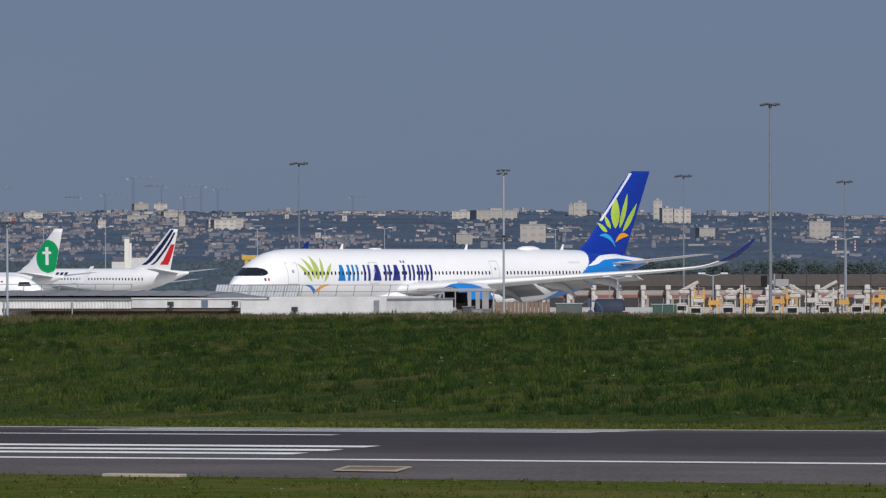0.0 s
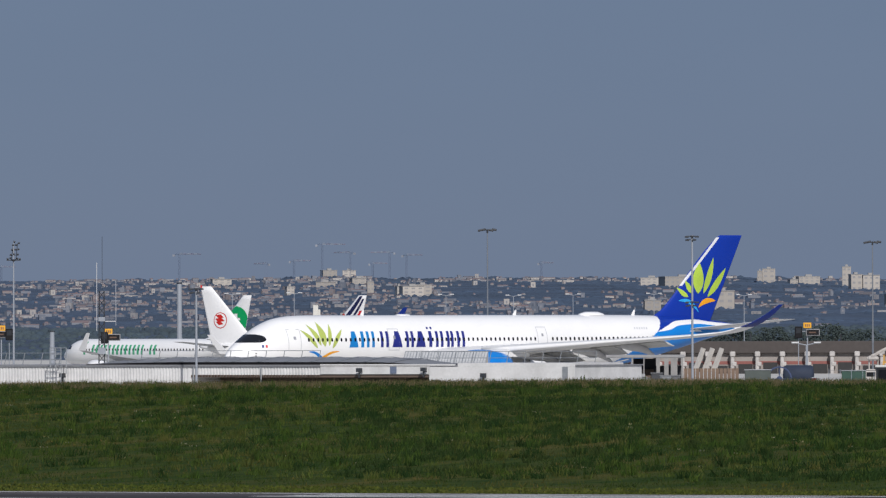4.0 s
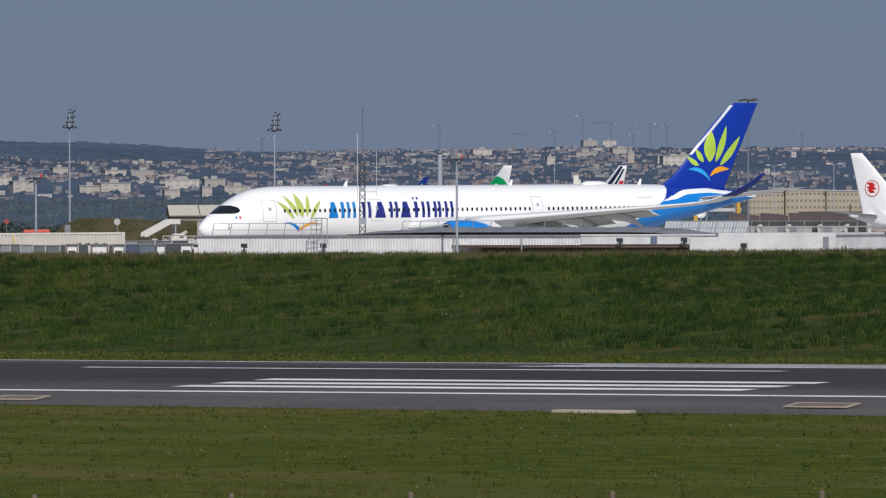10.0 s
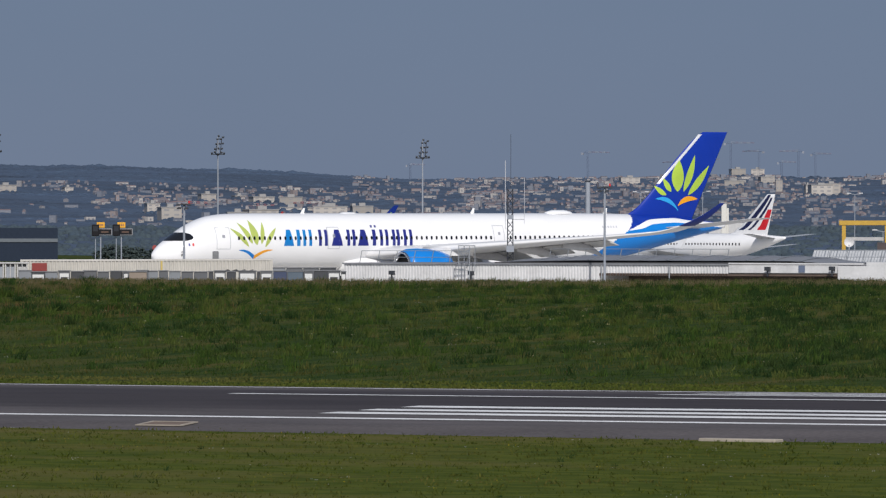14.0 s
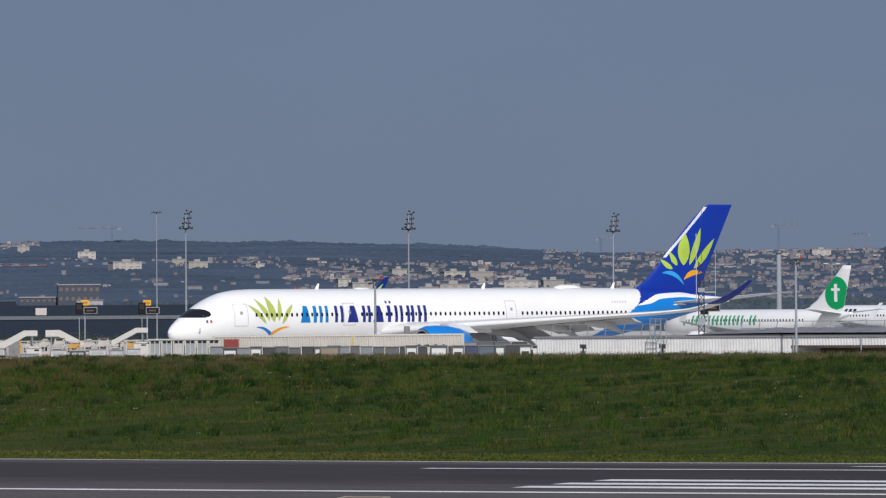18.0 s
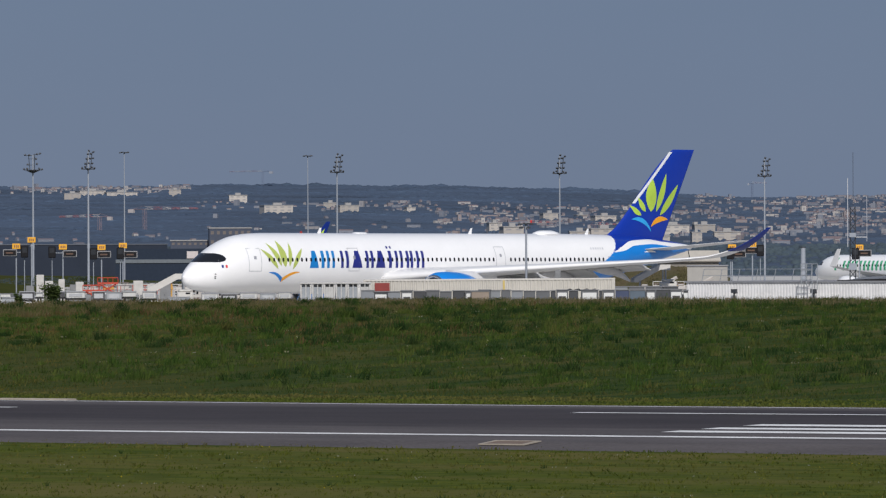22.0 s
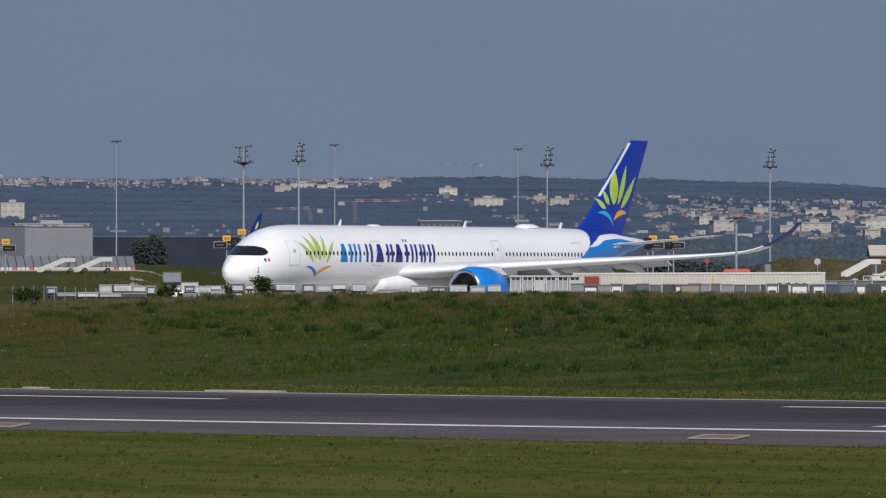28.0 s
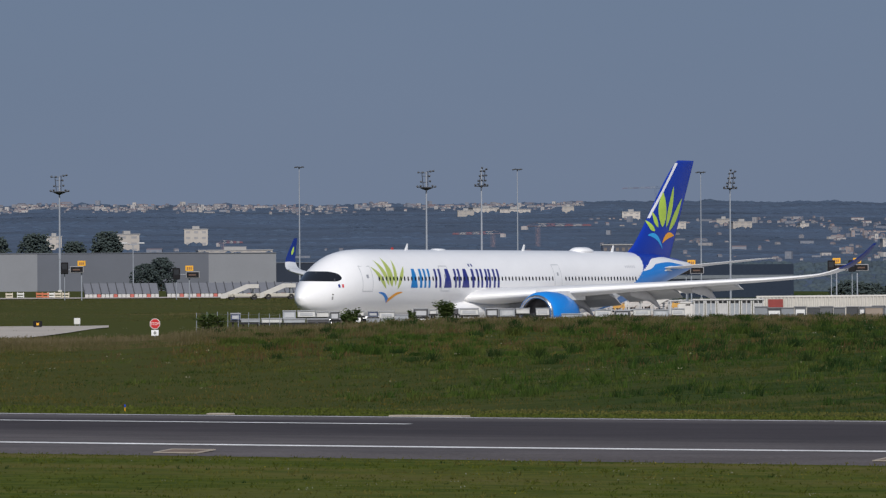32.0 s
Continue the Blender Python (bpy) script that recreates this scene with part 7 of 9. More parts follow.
def ground_loader(az, d, paint, belt, high):
    m = on_land(az, d)
    top = root("ground_loader", m, "white cargo loader with %s lifting frame parked on the apron" % paint, "loader", "ground loaders")
    a = mat("loader_" + paint, (.46, .25, .05) if paint == "yellow" else (.36, .34, .315), .5, vary=.12)
    wh, rose = mat("loader_white", (.42, .395, .37), .5, vary=.2), mat("loader_drab", (.17, .13, .11), .7, vary=.25)
    part("chassis", boxes((-1.9, 1.9, -.9, .9, .35, .8), bevel=.06), rose, top)
    part("cab", boxes((-1.7, -.3, -.9, .7, .8, 1.9), (-1.55, -.45, -.8, .6, 1.9, 2.1), bevel=.1), wh, top)
    part("cab_window", boxes((-1.5, -.5, -.93, -.9, 1.25, 1.75)), GLASS, top)
    part("upper_housing", boxes((-1.35, -.1, -.5, .5, 2.3 + high, 2.75 + high), (-1.1, -.35, -.4, .4, 2.75 + high, 2.95 + high), bevel=.12), wh, top)
    part("tank_leg", tubes(((-1.2, 0, 2.0), (-1.2, 0, 2.4 + high), .08)), wh, top)
    part("tank_leg", tubes(((-.2, 0, .8), (-.2, 0, 2.4 + high), .08)), wh, top)
    for x in (.5, 1.5):
        for y in (-.65, .65):
            part("lift_post", boxes((x - .09, x + .09, y - .1, y + .1, .8, 3.0 + high)), a, top, "coloured lifting post")
    part("platform", boxes((.3, 1.7, -.8, .8, 2.1 + high * .5, 2.28 + high * .5), (.35, 1.65, -.78, -.7, 2.28 + high * .5, 2.6 + high * .5)), a, top)
    part("bridge_rail", tubes(((.3, -.8, 3.0 + high), (1.7, -.8, 3.0 + high), .05), n=5), rose, top)
    part("brace", tubes(((.5, -.8, 1.4), (1.5, -.8, 2.1), .05), n=5), rose, top)
    if belt:
        r = part("belt_ramp", boxes((-1.3, 1.3, -.5, .5, -.07, .07), (-1.3, 1.3, -.55, -.48, .05, .28), bevel=.02), wh, top, "inclined white conveyor ramp")
        r.matrix_basis = pose(-.2, 1.2, 3.0 + high, 0, -28 * belt, 0)
        part("ramp_prop", tubes(((-1.2, 1.2, .8), (-1.2, 1.2, 2.4 + high), .07)), rose, top)
        part("ramp_prop", tubes(((.9, 1.2, .8), (.9, 1.2, 3.2 + high), .07)), rose, top)
    for x in (-1.3, 1.3):
        for y in (-.85, .85):
            part("wheel", lathe([(.1, -.12), (.36, -.12), (.36, .12), (.1, .12)], 12, "y", (x, y, .36)), DARK, top)


for _i in range(9):
    ground_loader(-21.27 + .285 * _i, 690 + 9 * (_i % 3), "yellow" if _i % 4 != 3 else "white", (0, 1, 0, -1, 1)[_i % 5], (.0, .3, .1, .5)[_i % 4])
for _i in range(6):
    ground_loader(-21.4 + .41 * _i, 735 + 6 * (_i % 2), "white" if _i % 2 else "yellow", (1, 0, -1)[_i % 3], .8)


for _i in range(13):
    ground_loader(-35.0 + .13 * _i, 745 + 14 * (_i % 4), "white" if _i % 4 else "yellow", 0, (-.5, -.2, -.6)[_i % 3])
for _i in range(5):
    ground_loader(-30.1 + .16 * _i, 720 + 12 * (_i % 2), "yellow" if _i % 2 else "white", (0, 1)[_i % 2], -.4)


def service_rail(az, d, w, tint="white"):
    t = root("service_rail", on_land(az, d), tint + " tubular work platform rail on the apron", "platform", "work platforms")
    white = mat("rail_" + tint, {"white": (.5, .49, .46), "red": (.40, .09, .06), "grey": (.2, .21, .22)}[tint], .6, vary=.1)
    part("deck", boxes((-w / 2, w / 2, -.6, .6, 1.5, 1.62)), STEEL, t)
    for i in range(5):
        part("post", tubes(((-w / 2 + w * i / 4, -.6, 0), (-w / 2 + w * i / 4, -.6, 2.6), .05), ((-w / 2 + w * i / 4, .6, 0), (-w / 2 + w * i / 4, .6, 2.6), .05), n=5), white, t)
    for z in (2.1, 2.6):
        part("rail", tubes(((-w / 2, -.6, z), (w / 2, -.6, z), .045), ((-w / 2, .6, z), (w / 2, .6, z), .045), n=5), white, t)


for _a, _d, _w in ((-35.0, 735, 4), (-34.85, 728, 3.4), (-34.6, 732, 5.5)):
    service_rail(_a, _d, _w, "red" if _w > 3.5 else "grey")
for _a, _d, _w in ((-34.72, 760, 5), (-34.3, 756, 4), (-33.8, 752, 6), (-33.35, 758, 4), (-29.9, 780, 5)):
    service_rail(_a, _d, _w)


def dark_post(az, d, z):
    m = on_land(az, d)
    t = root("barrier_post", m, "thin black post beside the loaders", "post", "black posts")
    part("pole", tubes(((0, 0, 0), (0, 0, z), .07, .06), n=7), LAMPCASE, t)
    part("cap", boxes((-.12, .12, -.12, .12, z, z + .18), bevel=.03), LAMPCASE, t)


for _a in (-20.93, -20.37, -20.09, -19.80):
    dark_post(_a, 672, 6.6)


def striped_mast(az, d, z):
    x, y = spot(az, d)
    t = root("striped_mast", pose(x, y, hill_z(az, d) - 1), "red and white banded chimney mast beyond the apron", "mast", "banded masts")
    h = z - hill_z(az, d) + 1
    for k in range(10):
        part("band", tubes(((0, 0, h * k / 10), (0, 0, h * (k + 1) / 10), .42 - .02 * k, .4 - .02 * k), n=10), mat("band_red", (.34, .09, .08), .7) if k % 2 else mat("band_white", (.5, .5, .5), .7), t)


striped_mast(-20.11, 2500, 19)
striped_mast(-19.94, 2500, 17.5)


def build_canopy():
    """Open loading canopy past the end of the white shed."""
    m = on_land(-23.55, 590)
    t = root("loading_canopy", m, "pale open loading canopy with white posts past the shed end", "canopy")
    k = 590 * radians(1)
    x0, x1 = -.28 * k, .42 * k
    grey = mat("canopy_grey", (.27, .27, .275), .6, vary=.15)
    part("roof", boxes((x0, x1, -2, 3, 3.92, 4.2), bevel=.04), grey, t, "grey flat canopy roof")
    part("sloped_sheet", ([(-3.9, -2.2, 3.1), (-.8, -2.2, 3.86), (-.8, 1, 3.86), (-3.9, 1, 3.1), (-3.9, -2.2, 3.0), (-.8, -2.2, 3.76), (-.8, 1, 3.76), (-3.9, 1, 3.0)], [(0, 1, 2, 3), (7, 6, 5, 4), (0, 4, 5, 1), (1, 5, 6, 2), (2, 6, 7, 3), (3, 7, 4, 0)]), mat("canopy_sheet", (.33, .33, .33), .5, vary=.15), t, "pale sloping roof sheet")
    for x, w in ((-.45, .08), (.6, .05), (1.9, .16), (2.65, .2), (3.35, .3), (4.1, .08)):
        part("post", boxes((x - w, x + w, -1.95, -1.7, 0, 3.92), (x - w - .1, x + w + .1, -2.0, -1.68, 0, .5)), mat("canopy_post", (.25, .245, .24), .6, vary=.2), t)
    # Wall painted near-black in place of the shade under the roof.
    part("back_wall", boxes((-.4, 1.7, 1.0, 1.8, 0, 3.85), (-2.85, -1.66, -1.4, 1.8, 0, 3.0), (1.7, 4.2, 1.2, 1.8, 0, 3.2)), mat("canopy_back", (.035, .036, .042), .8, vary=.3), t, "recessed back wall, painted dark for the shade under the roof")
    part("crate", boxes((-4.7, -3.9, -3.0, -2.2, 0, 2.9), (-3.8, -2.95, -3.0, -2.2, 0, 2.7), bevel=.05), mat("dock_grey", (.24, .25, .26), .6, vary=.2), t)
    part("crate", boxes((.2, 1.5, .2, .9, 0, 2.9), bevel=.05), mat("crate_brown", (.12, .085, .06), .7, vary=.2), t, "brown crate under the roof")
    part("guard_rail", tubes(*[((x0 + .5 * i, -2.3, 1.3 + .5 * (i % 2)), (x0 + .5 * i + .5, -2.3, 1.3 + .5 * ((i + 1) % 2)), .035) for i in range(14)], ((x0, -2.3, 1.9), (x0 + 7, -2.3, 1.9), .04), n=5), STEEL, t)
    v = root("dolly_stack", on_land(-23.6, 583), "grey sloped cargo dollies stacked under the canopy", "dolly")
    bm = bmesh.new()
    pts = [(-1.4, .2), (1.4, .2), (1.2, 2.5), (-.5, 2.6), (-1.3, 1.6)]
    fr, bk = [bm.verts.new((x, -.9, z)) for x, z in pts], [bm.verts.new((x, .9, z)) for x, z in pts]
    bm.faces.new(fr)
    bm.faces.new(bk[::-1])
    for i in range(5):
        bm.faces.new((fr[i], bk[i], bk[(i + 1) % 5], fr[(i + 1) % 5]))
    part("load_cover", bm, mat("cover_grey", (.33, .34, .35), .6, vary=.15), v)
    part("base", boxes((-1.5, 1.5, -.95, .95, 0, .22)), DARK, v)
    for az, w, h, col, nm in ((-22.48, 2.6, 2.5, (.06, .075, .07), "dark grey-green cabinet beside the fence"), (-21.98, .4, 1.7, (.22, .03, .03), "narrow red cabinet beside the tanks"), (-21.63, 2.4, 2.4, (.02, .06, .045), "dark green cabinet behind wire mesh")):
        c = root("utility_cabinet", on_land(az, 642), nm, "cabinet")
        part("body", boxes((-w / 2, w / 2, -.5, .5, 0, h), bevel=.04), mat("cabinet_%d" % int(-az * 100), col, .6, vary=.2), c)
        part("roof", boxes((-w / 2 - .06, w / 2 + .06, -.56, .56, h, h + .08)), STEEL, c)
        part("door", boxes((-w * .3, w * .3, -.54, -.5, .2, h - .2)), MATS["cabinet_%d" % int(-az * 100)], c)


build_canopy()


def van(az, d, paint, w=4.6, h=2.1, lift=0.0, label="parked service van with dark windows"):
    m = on_land(az, d, None, lift)
    top = root("service_van", m, label, "van", "service vehicles")
    c = {"white": (.62, .62, .61), "blue": (.03, .05, .1), "red": (.45, .05, .02), "dark": (.03, .033, .038), "grey": (.3, .31, .32)}[paint]
    rings = []
    for x, z in ((-w / 2, h * .55), (-w / 2 + .15, h * .62), (-w / 2 + .9, h * .66), (-w / 2 + 1.4, h * .98), (w / 2 - .25, h), (w / 2, h * .9)):
        rings.append([(x, -.95, .35), (x, .95, .35), (x, .95, z * .7), (x, .82, z), (x, -.82, z), (x, -.95, z * .7)])
    part("body", loft(rings), mat("van_" + paint, c, .35, vary=.05), top)
    part("window", boxes((-w / 2 + 1.5, -w / 2 + 2.3, -.96, -.93, h * .62, h * .88), (-w / 2 + 2.5, w / 2 - .4, -.96, -.93, h * .62, h * .88)), GLASS, top)
    for x in (-w / 2 + .9, w / 2 - .9):
        for y in (-.85, .85):
            part("wheel", lathe([(.1, -.1), (.33, -.1), (.33, .1), (.1, .1)], 12, "y", (x, y, .33)), DARK, top)


for _a, _d, _p, _h in ((-23.75, 590, "dark", 2.9), (-35.6, 580, "white", 1.7), (-35.2, 575, "white", 1.6), (-34.6, 560, "white", 1.9), (-34.2, 562, "white", 1.9), (-33.95, 565, "dark", 1.8), (-36.1, 560, "white", 1.8), (-33.38, 578, "red", 1.7), (-31.25, 790, "red", 3.3), (-35.85, 560, "white", 1.9), (-29.95, 640, "white", 2.0)):
    van(_a, _d, _p, 4.6, _h, .15)


def bus(az, d):
    m = on_land(az, d, None, .6)
    top = root("apron_bus", m, "long dark apron bus with pale roof", "bus")
    part("body", boxes((-6.4, 6.4, -1.4, 1.4, .4, 2.5), bevel=.12), mat("bus_dark", (.028, .03, .034), .3), top)
    part("roof", boxes((-6.45, 6.45, -1.45, 1.45, 2.5, 2.72), bevel=.06), mat("bus_roof", (.6, .6, .58), .5), top, "pale roof")
    part("front_end", boxes((4.6, 6.5, -1.46, 1.46, .5, 2.78), bevel=.12), mat("bus_navy", (.03, .04, .085), .35), top, "navy front end")
    part("windscreen", boxes((6.5, 6.53, -1.2, 1.2, 1.2, 2.4)), GLASS, top)
    for i in range(8):
        part("window", boxes((-6.1 + i * 1.55, -4.75 + i * 1.55, -1.43, -1.4, 1.2, 2.3)), GLASS, top)
    for x in (-4.2, 4.2):
        for y in (-1.2, 1.2):
            part("wheel", lathe([(.15, -.15), (.48, -.15), (.48, .15), (.15, .15)], 14, "y", (x, y, .45)), DARK, top)
    return top


BUS = bus(-22.08, 640)


def wire_fence(az0, az1, d, h):
    top = root("mesh_fence", Matrix.Identity(4), "grey wire mesh fence on thin posts", "fence")
    n = int((az1 - az0) / .09)
    for i in range(n + 1):
        x, y = spot(az0 + (az1 - az0) * i / n, d)
        p = part("post", tubes(((0, 0, 0), (0, 0, h), .025), n=6), POLE, top)
        p.matrix_basis = pose(x, y, ground_z(x, y))
    (xa, ya), (xb, yb) = spot(az0, d), spot(az1, d)
    za, zb = ground_z(xa, ya), ground_z(xb, yb)
    for f in (.3, .6, .95):
        part("wire", tubes(((xa, ya, za + h * f), (xb, yb, zb + h * f), .008), n=4), POLE_DULL, top)


def stack_of_steps(az, d, n):
    for i in range(n):
        m = on_land(az + i * .082, d)
        top = root("ramp_section", m, "tilted white ramp section stored upright", "ramp", "stored ramps")
        bm = bmesh.new()
        tube(bm, (-.5, 0, .6), (.8, 0, 4.1), .42, .36, 4)
        part("panel", bm, mat("ramp_white", (.46, .44, .41), .6), top)
        part("foot", boxes((-1.2, .2, -.6, .6, -.1, .6), bevel=.04), STEEL, top)


stack_of_steps(-23.01, 960, 3)


def tank_trailer(az, d, paint):
    m = on_land(az, d, None, .3)
    top = root("tank_trailer", m, "dark blue round tank trailer", "trailer")
    part("tank", lathe([(.02, -1.6), (.9, -1.5), (1.05, -1.25), (1.05, 1.25), (.9, 1.5), (.02, 1.6)], 18, "x", (0, 0, 1.6)), mat("tank_" + paint, (.03, .04, .065), .7, vary=.2, gloss=.2), top, smooth=True)
    part("frame", boxes((-1.8, 1.8, -.8, .8, .4, .6)), DARK, top)
    for x in (-1.1, 1.1):
        for y in (-.7, .7):
            part("wheel", lathe([(.1, -.1), (.38, -.1), (.38, .1), (.1, .1)], 12, "y", (x, y, .38)), DARK, top)


tank_trailer(-22.12, 655, "blue")


def hoop(az, d):
    m = on_land(az, d, None, .2)
    t = root("hose_reel", m, "large dark blue hose reel beside the tank", "reel")
    part("rim", lathe([(1.15, -.15), (1.3, -.15), (1.3, .15), (1.15, .15)], 22, "y", (0, 0, 1.35)), mat("reel_blue", (.04, .06, .13), .4), t)
    part("hub", lathe([(.02, -.2), (.3, -.2), (.3, .2), (.02, .2)], 14, "y", (0, 0, 1.35)), MATS["reel_blue"], t)
    part("spoke", tubes(((-1.2, 0, 1.35), (1.2, 0, 1.35), .05), ((0, 0, .15), (0, 0, 2.55), .05), n=6), MATS["reel_blue"], t)
    part("stand", boxes((-1.0, 1.0, -.4, .4, -.1, .1)), DARK, t)


hoop(-22.29, 650)


def timber_fence(az0, az1, d, h):
    n = int((az1 - az0) / .035)
    top = root("timber_fence", Matrix.Identity(4), "brown slatted timber fence beside the apron", "fence")
    brown = mat("fence_brown", (.16, .11, .08), .8, vary=.2)
    me = None
    for i in range(n):
        x, y = spot(az0 + .035 * i, d)
        ob = part("slat", boxes((-.165, .165, -.03, .03, 0, h)), brown, top) if me is None else new("slat", me)
        me = ob.data
        ob.parent = top
        ob.matrix_basis = pose(x, y, ground_z(x, y) + .1, 0, 0, -az0)


timber_fence(-23.19, -22.61, 640, 2.6)
wire_fence(-21.85, -21.45, 638, 2.6)


def build_terminal():
    m = on_land(-21.4, 1000)
    top = root("terminal_pier", m, "long low pier building with dark brown roof and white duct stacks", "terminal")
    part("wall", boxes((-52, 42, 0, 12, -.3, 3.2)), mat("pier_wall", (.27, .245, .23), .7, vary=.12, scale=.2), top)
    part("roof", boxes((-53, 43, -.8, 12.5, 3.2, 5.1), bevel=.1), mat("pier_roof", (.062, .053, .050), .8, vary=.15), top, "dark brown roof")
    part("red_band", boxes((-52, 42, -.06, 0, 1.5, 2.0)), mat("pier_band", (.22, .08, .07), .7), top)
    for i in range(24):
        x = -50 + i * 3.85
        part("duct", boxes((x, x + .6, -1.5, -.1, -.2, 3.1), (x - .1, x + .75, -1.7, -.6, 2.7, 3.5), (x + .2, x + .95, -1.6, -.5, 1.2, 1.9), bevel=.12), mat("duct_white", (.43, .41, .395), .6, vary=.2), top, "white duct stack")
        part("opening", boxes((x + 1.2, x + 3.4, -.1, -.05, .1, 1.3 + .25 * (i % 3))), SHADOWGREY, top)
    for x in (-45, -32, -20, -6, 8, 20, 33):
        part("roof_post", tubes(((x, 0, 4.9), (x, 0, 6.2), .1)), LAMPCASE, top)


build_terminal()


def build_gantry():
    m = on_land(-25.16, 950)
    top = root("yellow_gantry", m, "yellow steel gantry frame over the apron", "gantry")
    y = mat("gantry_yellow", (.46, .28, .035), .6, vary=.12)
    z = m.translation.z
    part("beam", boxes((-3.8, 3.8, -.4, .4, 7.45 - z, 8.15 - z), bevel=.05), y, top, "yellow beam")
    for x in (-3.1, 3.2):
        part("leg", boxes((x - .28, x + .28, -.3, .3, -.1, 7.45 - z)), y, top)
    part("panel", boxes((-3.4, 3.6, .5, .8, 5.2 - z, 5.7 - z)), mat("gantry_panel", (.4, .4, .4), .6), top)
    t = root("satellite_dish", on_land(-25.3, 930), "white satellite dish on a short post", "dish")
    part("post", tubes(((0, 0, 0), (0, 0, 4.6), .08)), POLE, t)
    part("reflector", lathe([(.02, .2), (.4, .12), (.72, -.1)], 18, "y", (0, 0, 5.0)), SHEDWHITE, t, smooth=True)
    t = root("pier_wing", on_land(-24.44, 940), "low pier wing with a drooping rust-brown roof over pale glazed bays", "terminal")
    part("wall", boxes((-10, 10, 0, 5, -.1, 3.75)), mat("wing_wall", (.30, .295, .29), .7, vary=.2, scale=.6), t)
    rust = mat("rust_roof", (.070, .054, .052), .8, vary=.25, scale=.5)
    for x0, x1 in ((-10, -5.6), (-5.5, -1.4), (-1.3, 3.2), (3.3, 10.4)):
        rings = [[(x0 + (x1 - x0) * u, yy, 3.7 + zz * (1 - .35 * u * u)) for yy, zz in ((-.9, 0), (-.9, .8), (0, 1.25), (5, 1.25), (5, 0))] for u in (0, .3, .6, .85, 1)]
        part("roof_section", loft(rings), rust, t, "rust-brown roof section")
    for i in range(12):
        x = -9.7 + i * 1.68
        part("opening", boxes((x, x + 1.15, -.06, 0, 1.2, 2.0 + .9 * (i % 3 > 0))), SHADOWGREY if i in (6, 7, 10, 11) else mat("wing_glass", (.16, .175, .19), .3, vary=.2), t)
    for x in (-5.55, -1.35, 3.25, 7.1):
        part("duct", lathe([(.05, -.4), (.26, -.36), (.32, 0), (.26, .36), (.05, .4)], 14, "y", (x + .1, -1.2, 3.05)), mat("duct_pale", (.40, .39, .38), .5, vary=.1), t, "white rounded duct", smooth=True)
        part("duct_stem", boxes((x - .4, x + .12, -1.4, -1.0, -.1, 2.75), (x - .4, x - .15, -1.35, -1.05, 2.7, 3.2), bevel=.06), MATS["duct_pale"], t)


build_gantry()


def cold_frames(az0, az1, d, z0, z1, n):
    """A row of pale sloping glazed bays with slim bars."""
    for i in range(n):
        az = az0 + (az1 - az0) * (i + .5) / n
        m = on_land(az, d)
        w, lo, hi = d * radians(az1 - az0) / n * .96, z0 - m.translation.z, z1 - m.translation.z
        t = root("glazed_bay", m, "pale sloping glazed bay with slim white bars", "glazed roof", "glazed bays")
        part("wall", boxes((-w / 2, w / 2, 0, .2, -.1, lo)), mat("bay_wall", (.30, .30, .30), .7), t)
        part("pane", ([(-w / 2, 0, lo), (w / 2, 0, lo), (w / 2 + .3, 1.6, hi), (-w / 2 + .3, 1.6, hi), (-w / 2, .05, lo - .04), (w / 2, .05, lo - .04), (w / 2 + .3, 1.65, hi - .04), (-w / 2 + .3, 1.65, hi - .04)], [(0, 1, 2, 3), (7, 6, 5, 4), (0, 4, 5, 1), (2, 6, 7, 3), (1, 5, 6, 2), (3, 7, 4, 0)]), mat("bay_pane", (.46, .47, .48), .35, vary=.15), t, "milky pane")
        part("bar", tubes(*[((-w / 2 + w * k / 4, -.03, lo), (-w / 2 + w * k / 4 + .3, 1.57, hi), .035) for k in range(5)], ((-w / 2 + .3, 1.57, hi), (w / 2 + .3, 1.57, hi), .04), ((-w / 2, -.03, lo), (w / 2, -.03, lo), .04), n=5), STEEL, t)
        part("back_wall", boxes((-w / 2 + .3, w / 2 + .3, 1.7, 1.9, -.1, hi - .05)), MATS["bay_wall"], t)


cold_frames(-25.64, -24.9, 600, 3.45, 4.56, 7)


def white_tower(az, d, w, z0, z1):
    x, y = spot(az, d)
    top = root("white_tower", pose(x, y, 0, 0, 0, -az), "tall plain white tower block beyond the apron", "tower")
    part("wall", boxes((-w, w * .4, 0, 4, 0, z1), (w * .4, w, 0, 4, 0, z1 - 1.2), bevel=.1), mat("tower_white", (.58, .57, .53), .8, vary=.06), top)
    part("cap", boxes((-w - .15, w * .4 + .1, -.15, 4.15, z1, z1 + .3)), FAR_WALLS[0], top)
    part("low_wing", boxes((w, w + 4.5, 0, 4, 0, z1 - 5), (-w - 3.2, -w, 0, 4, 0, z1 - 6)), mat("tower_grey", (.45, .45, .45), .8), top)


white_tower(-26.4, 1650, .95, 0, 14.2)


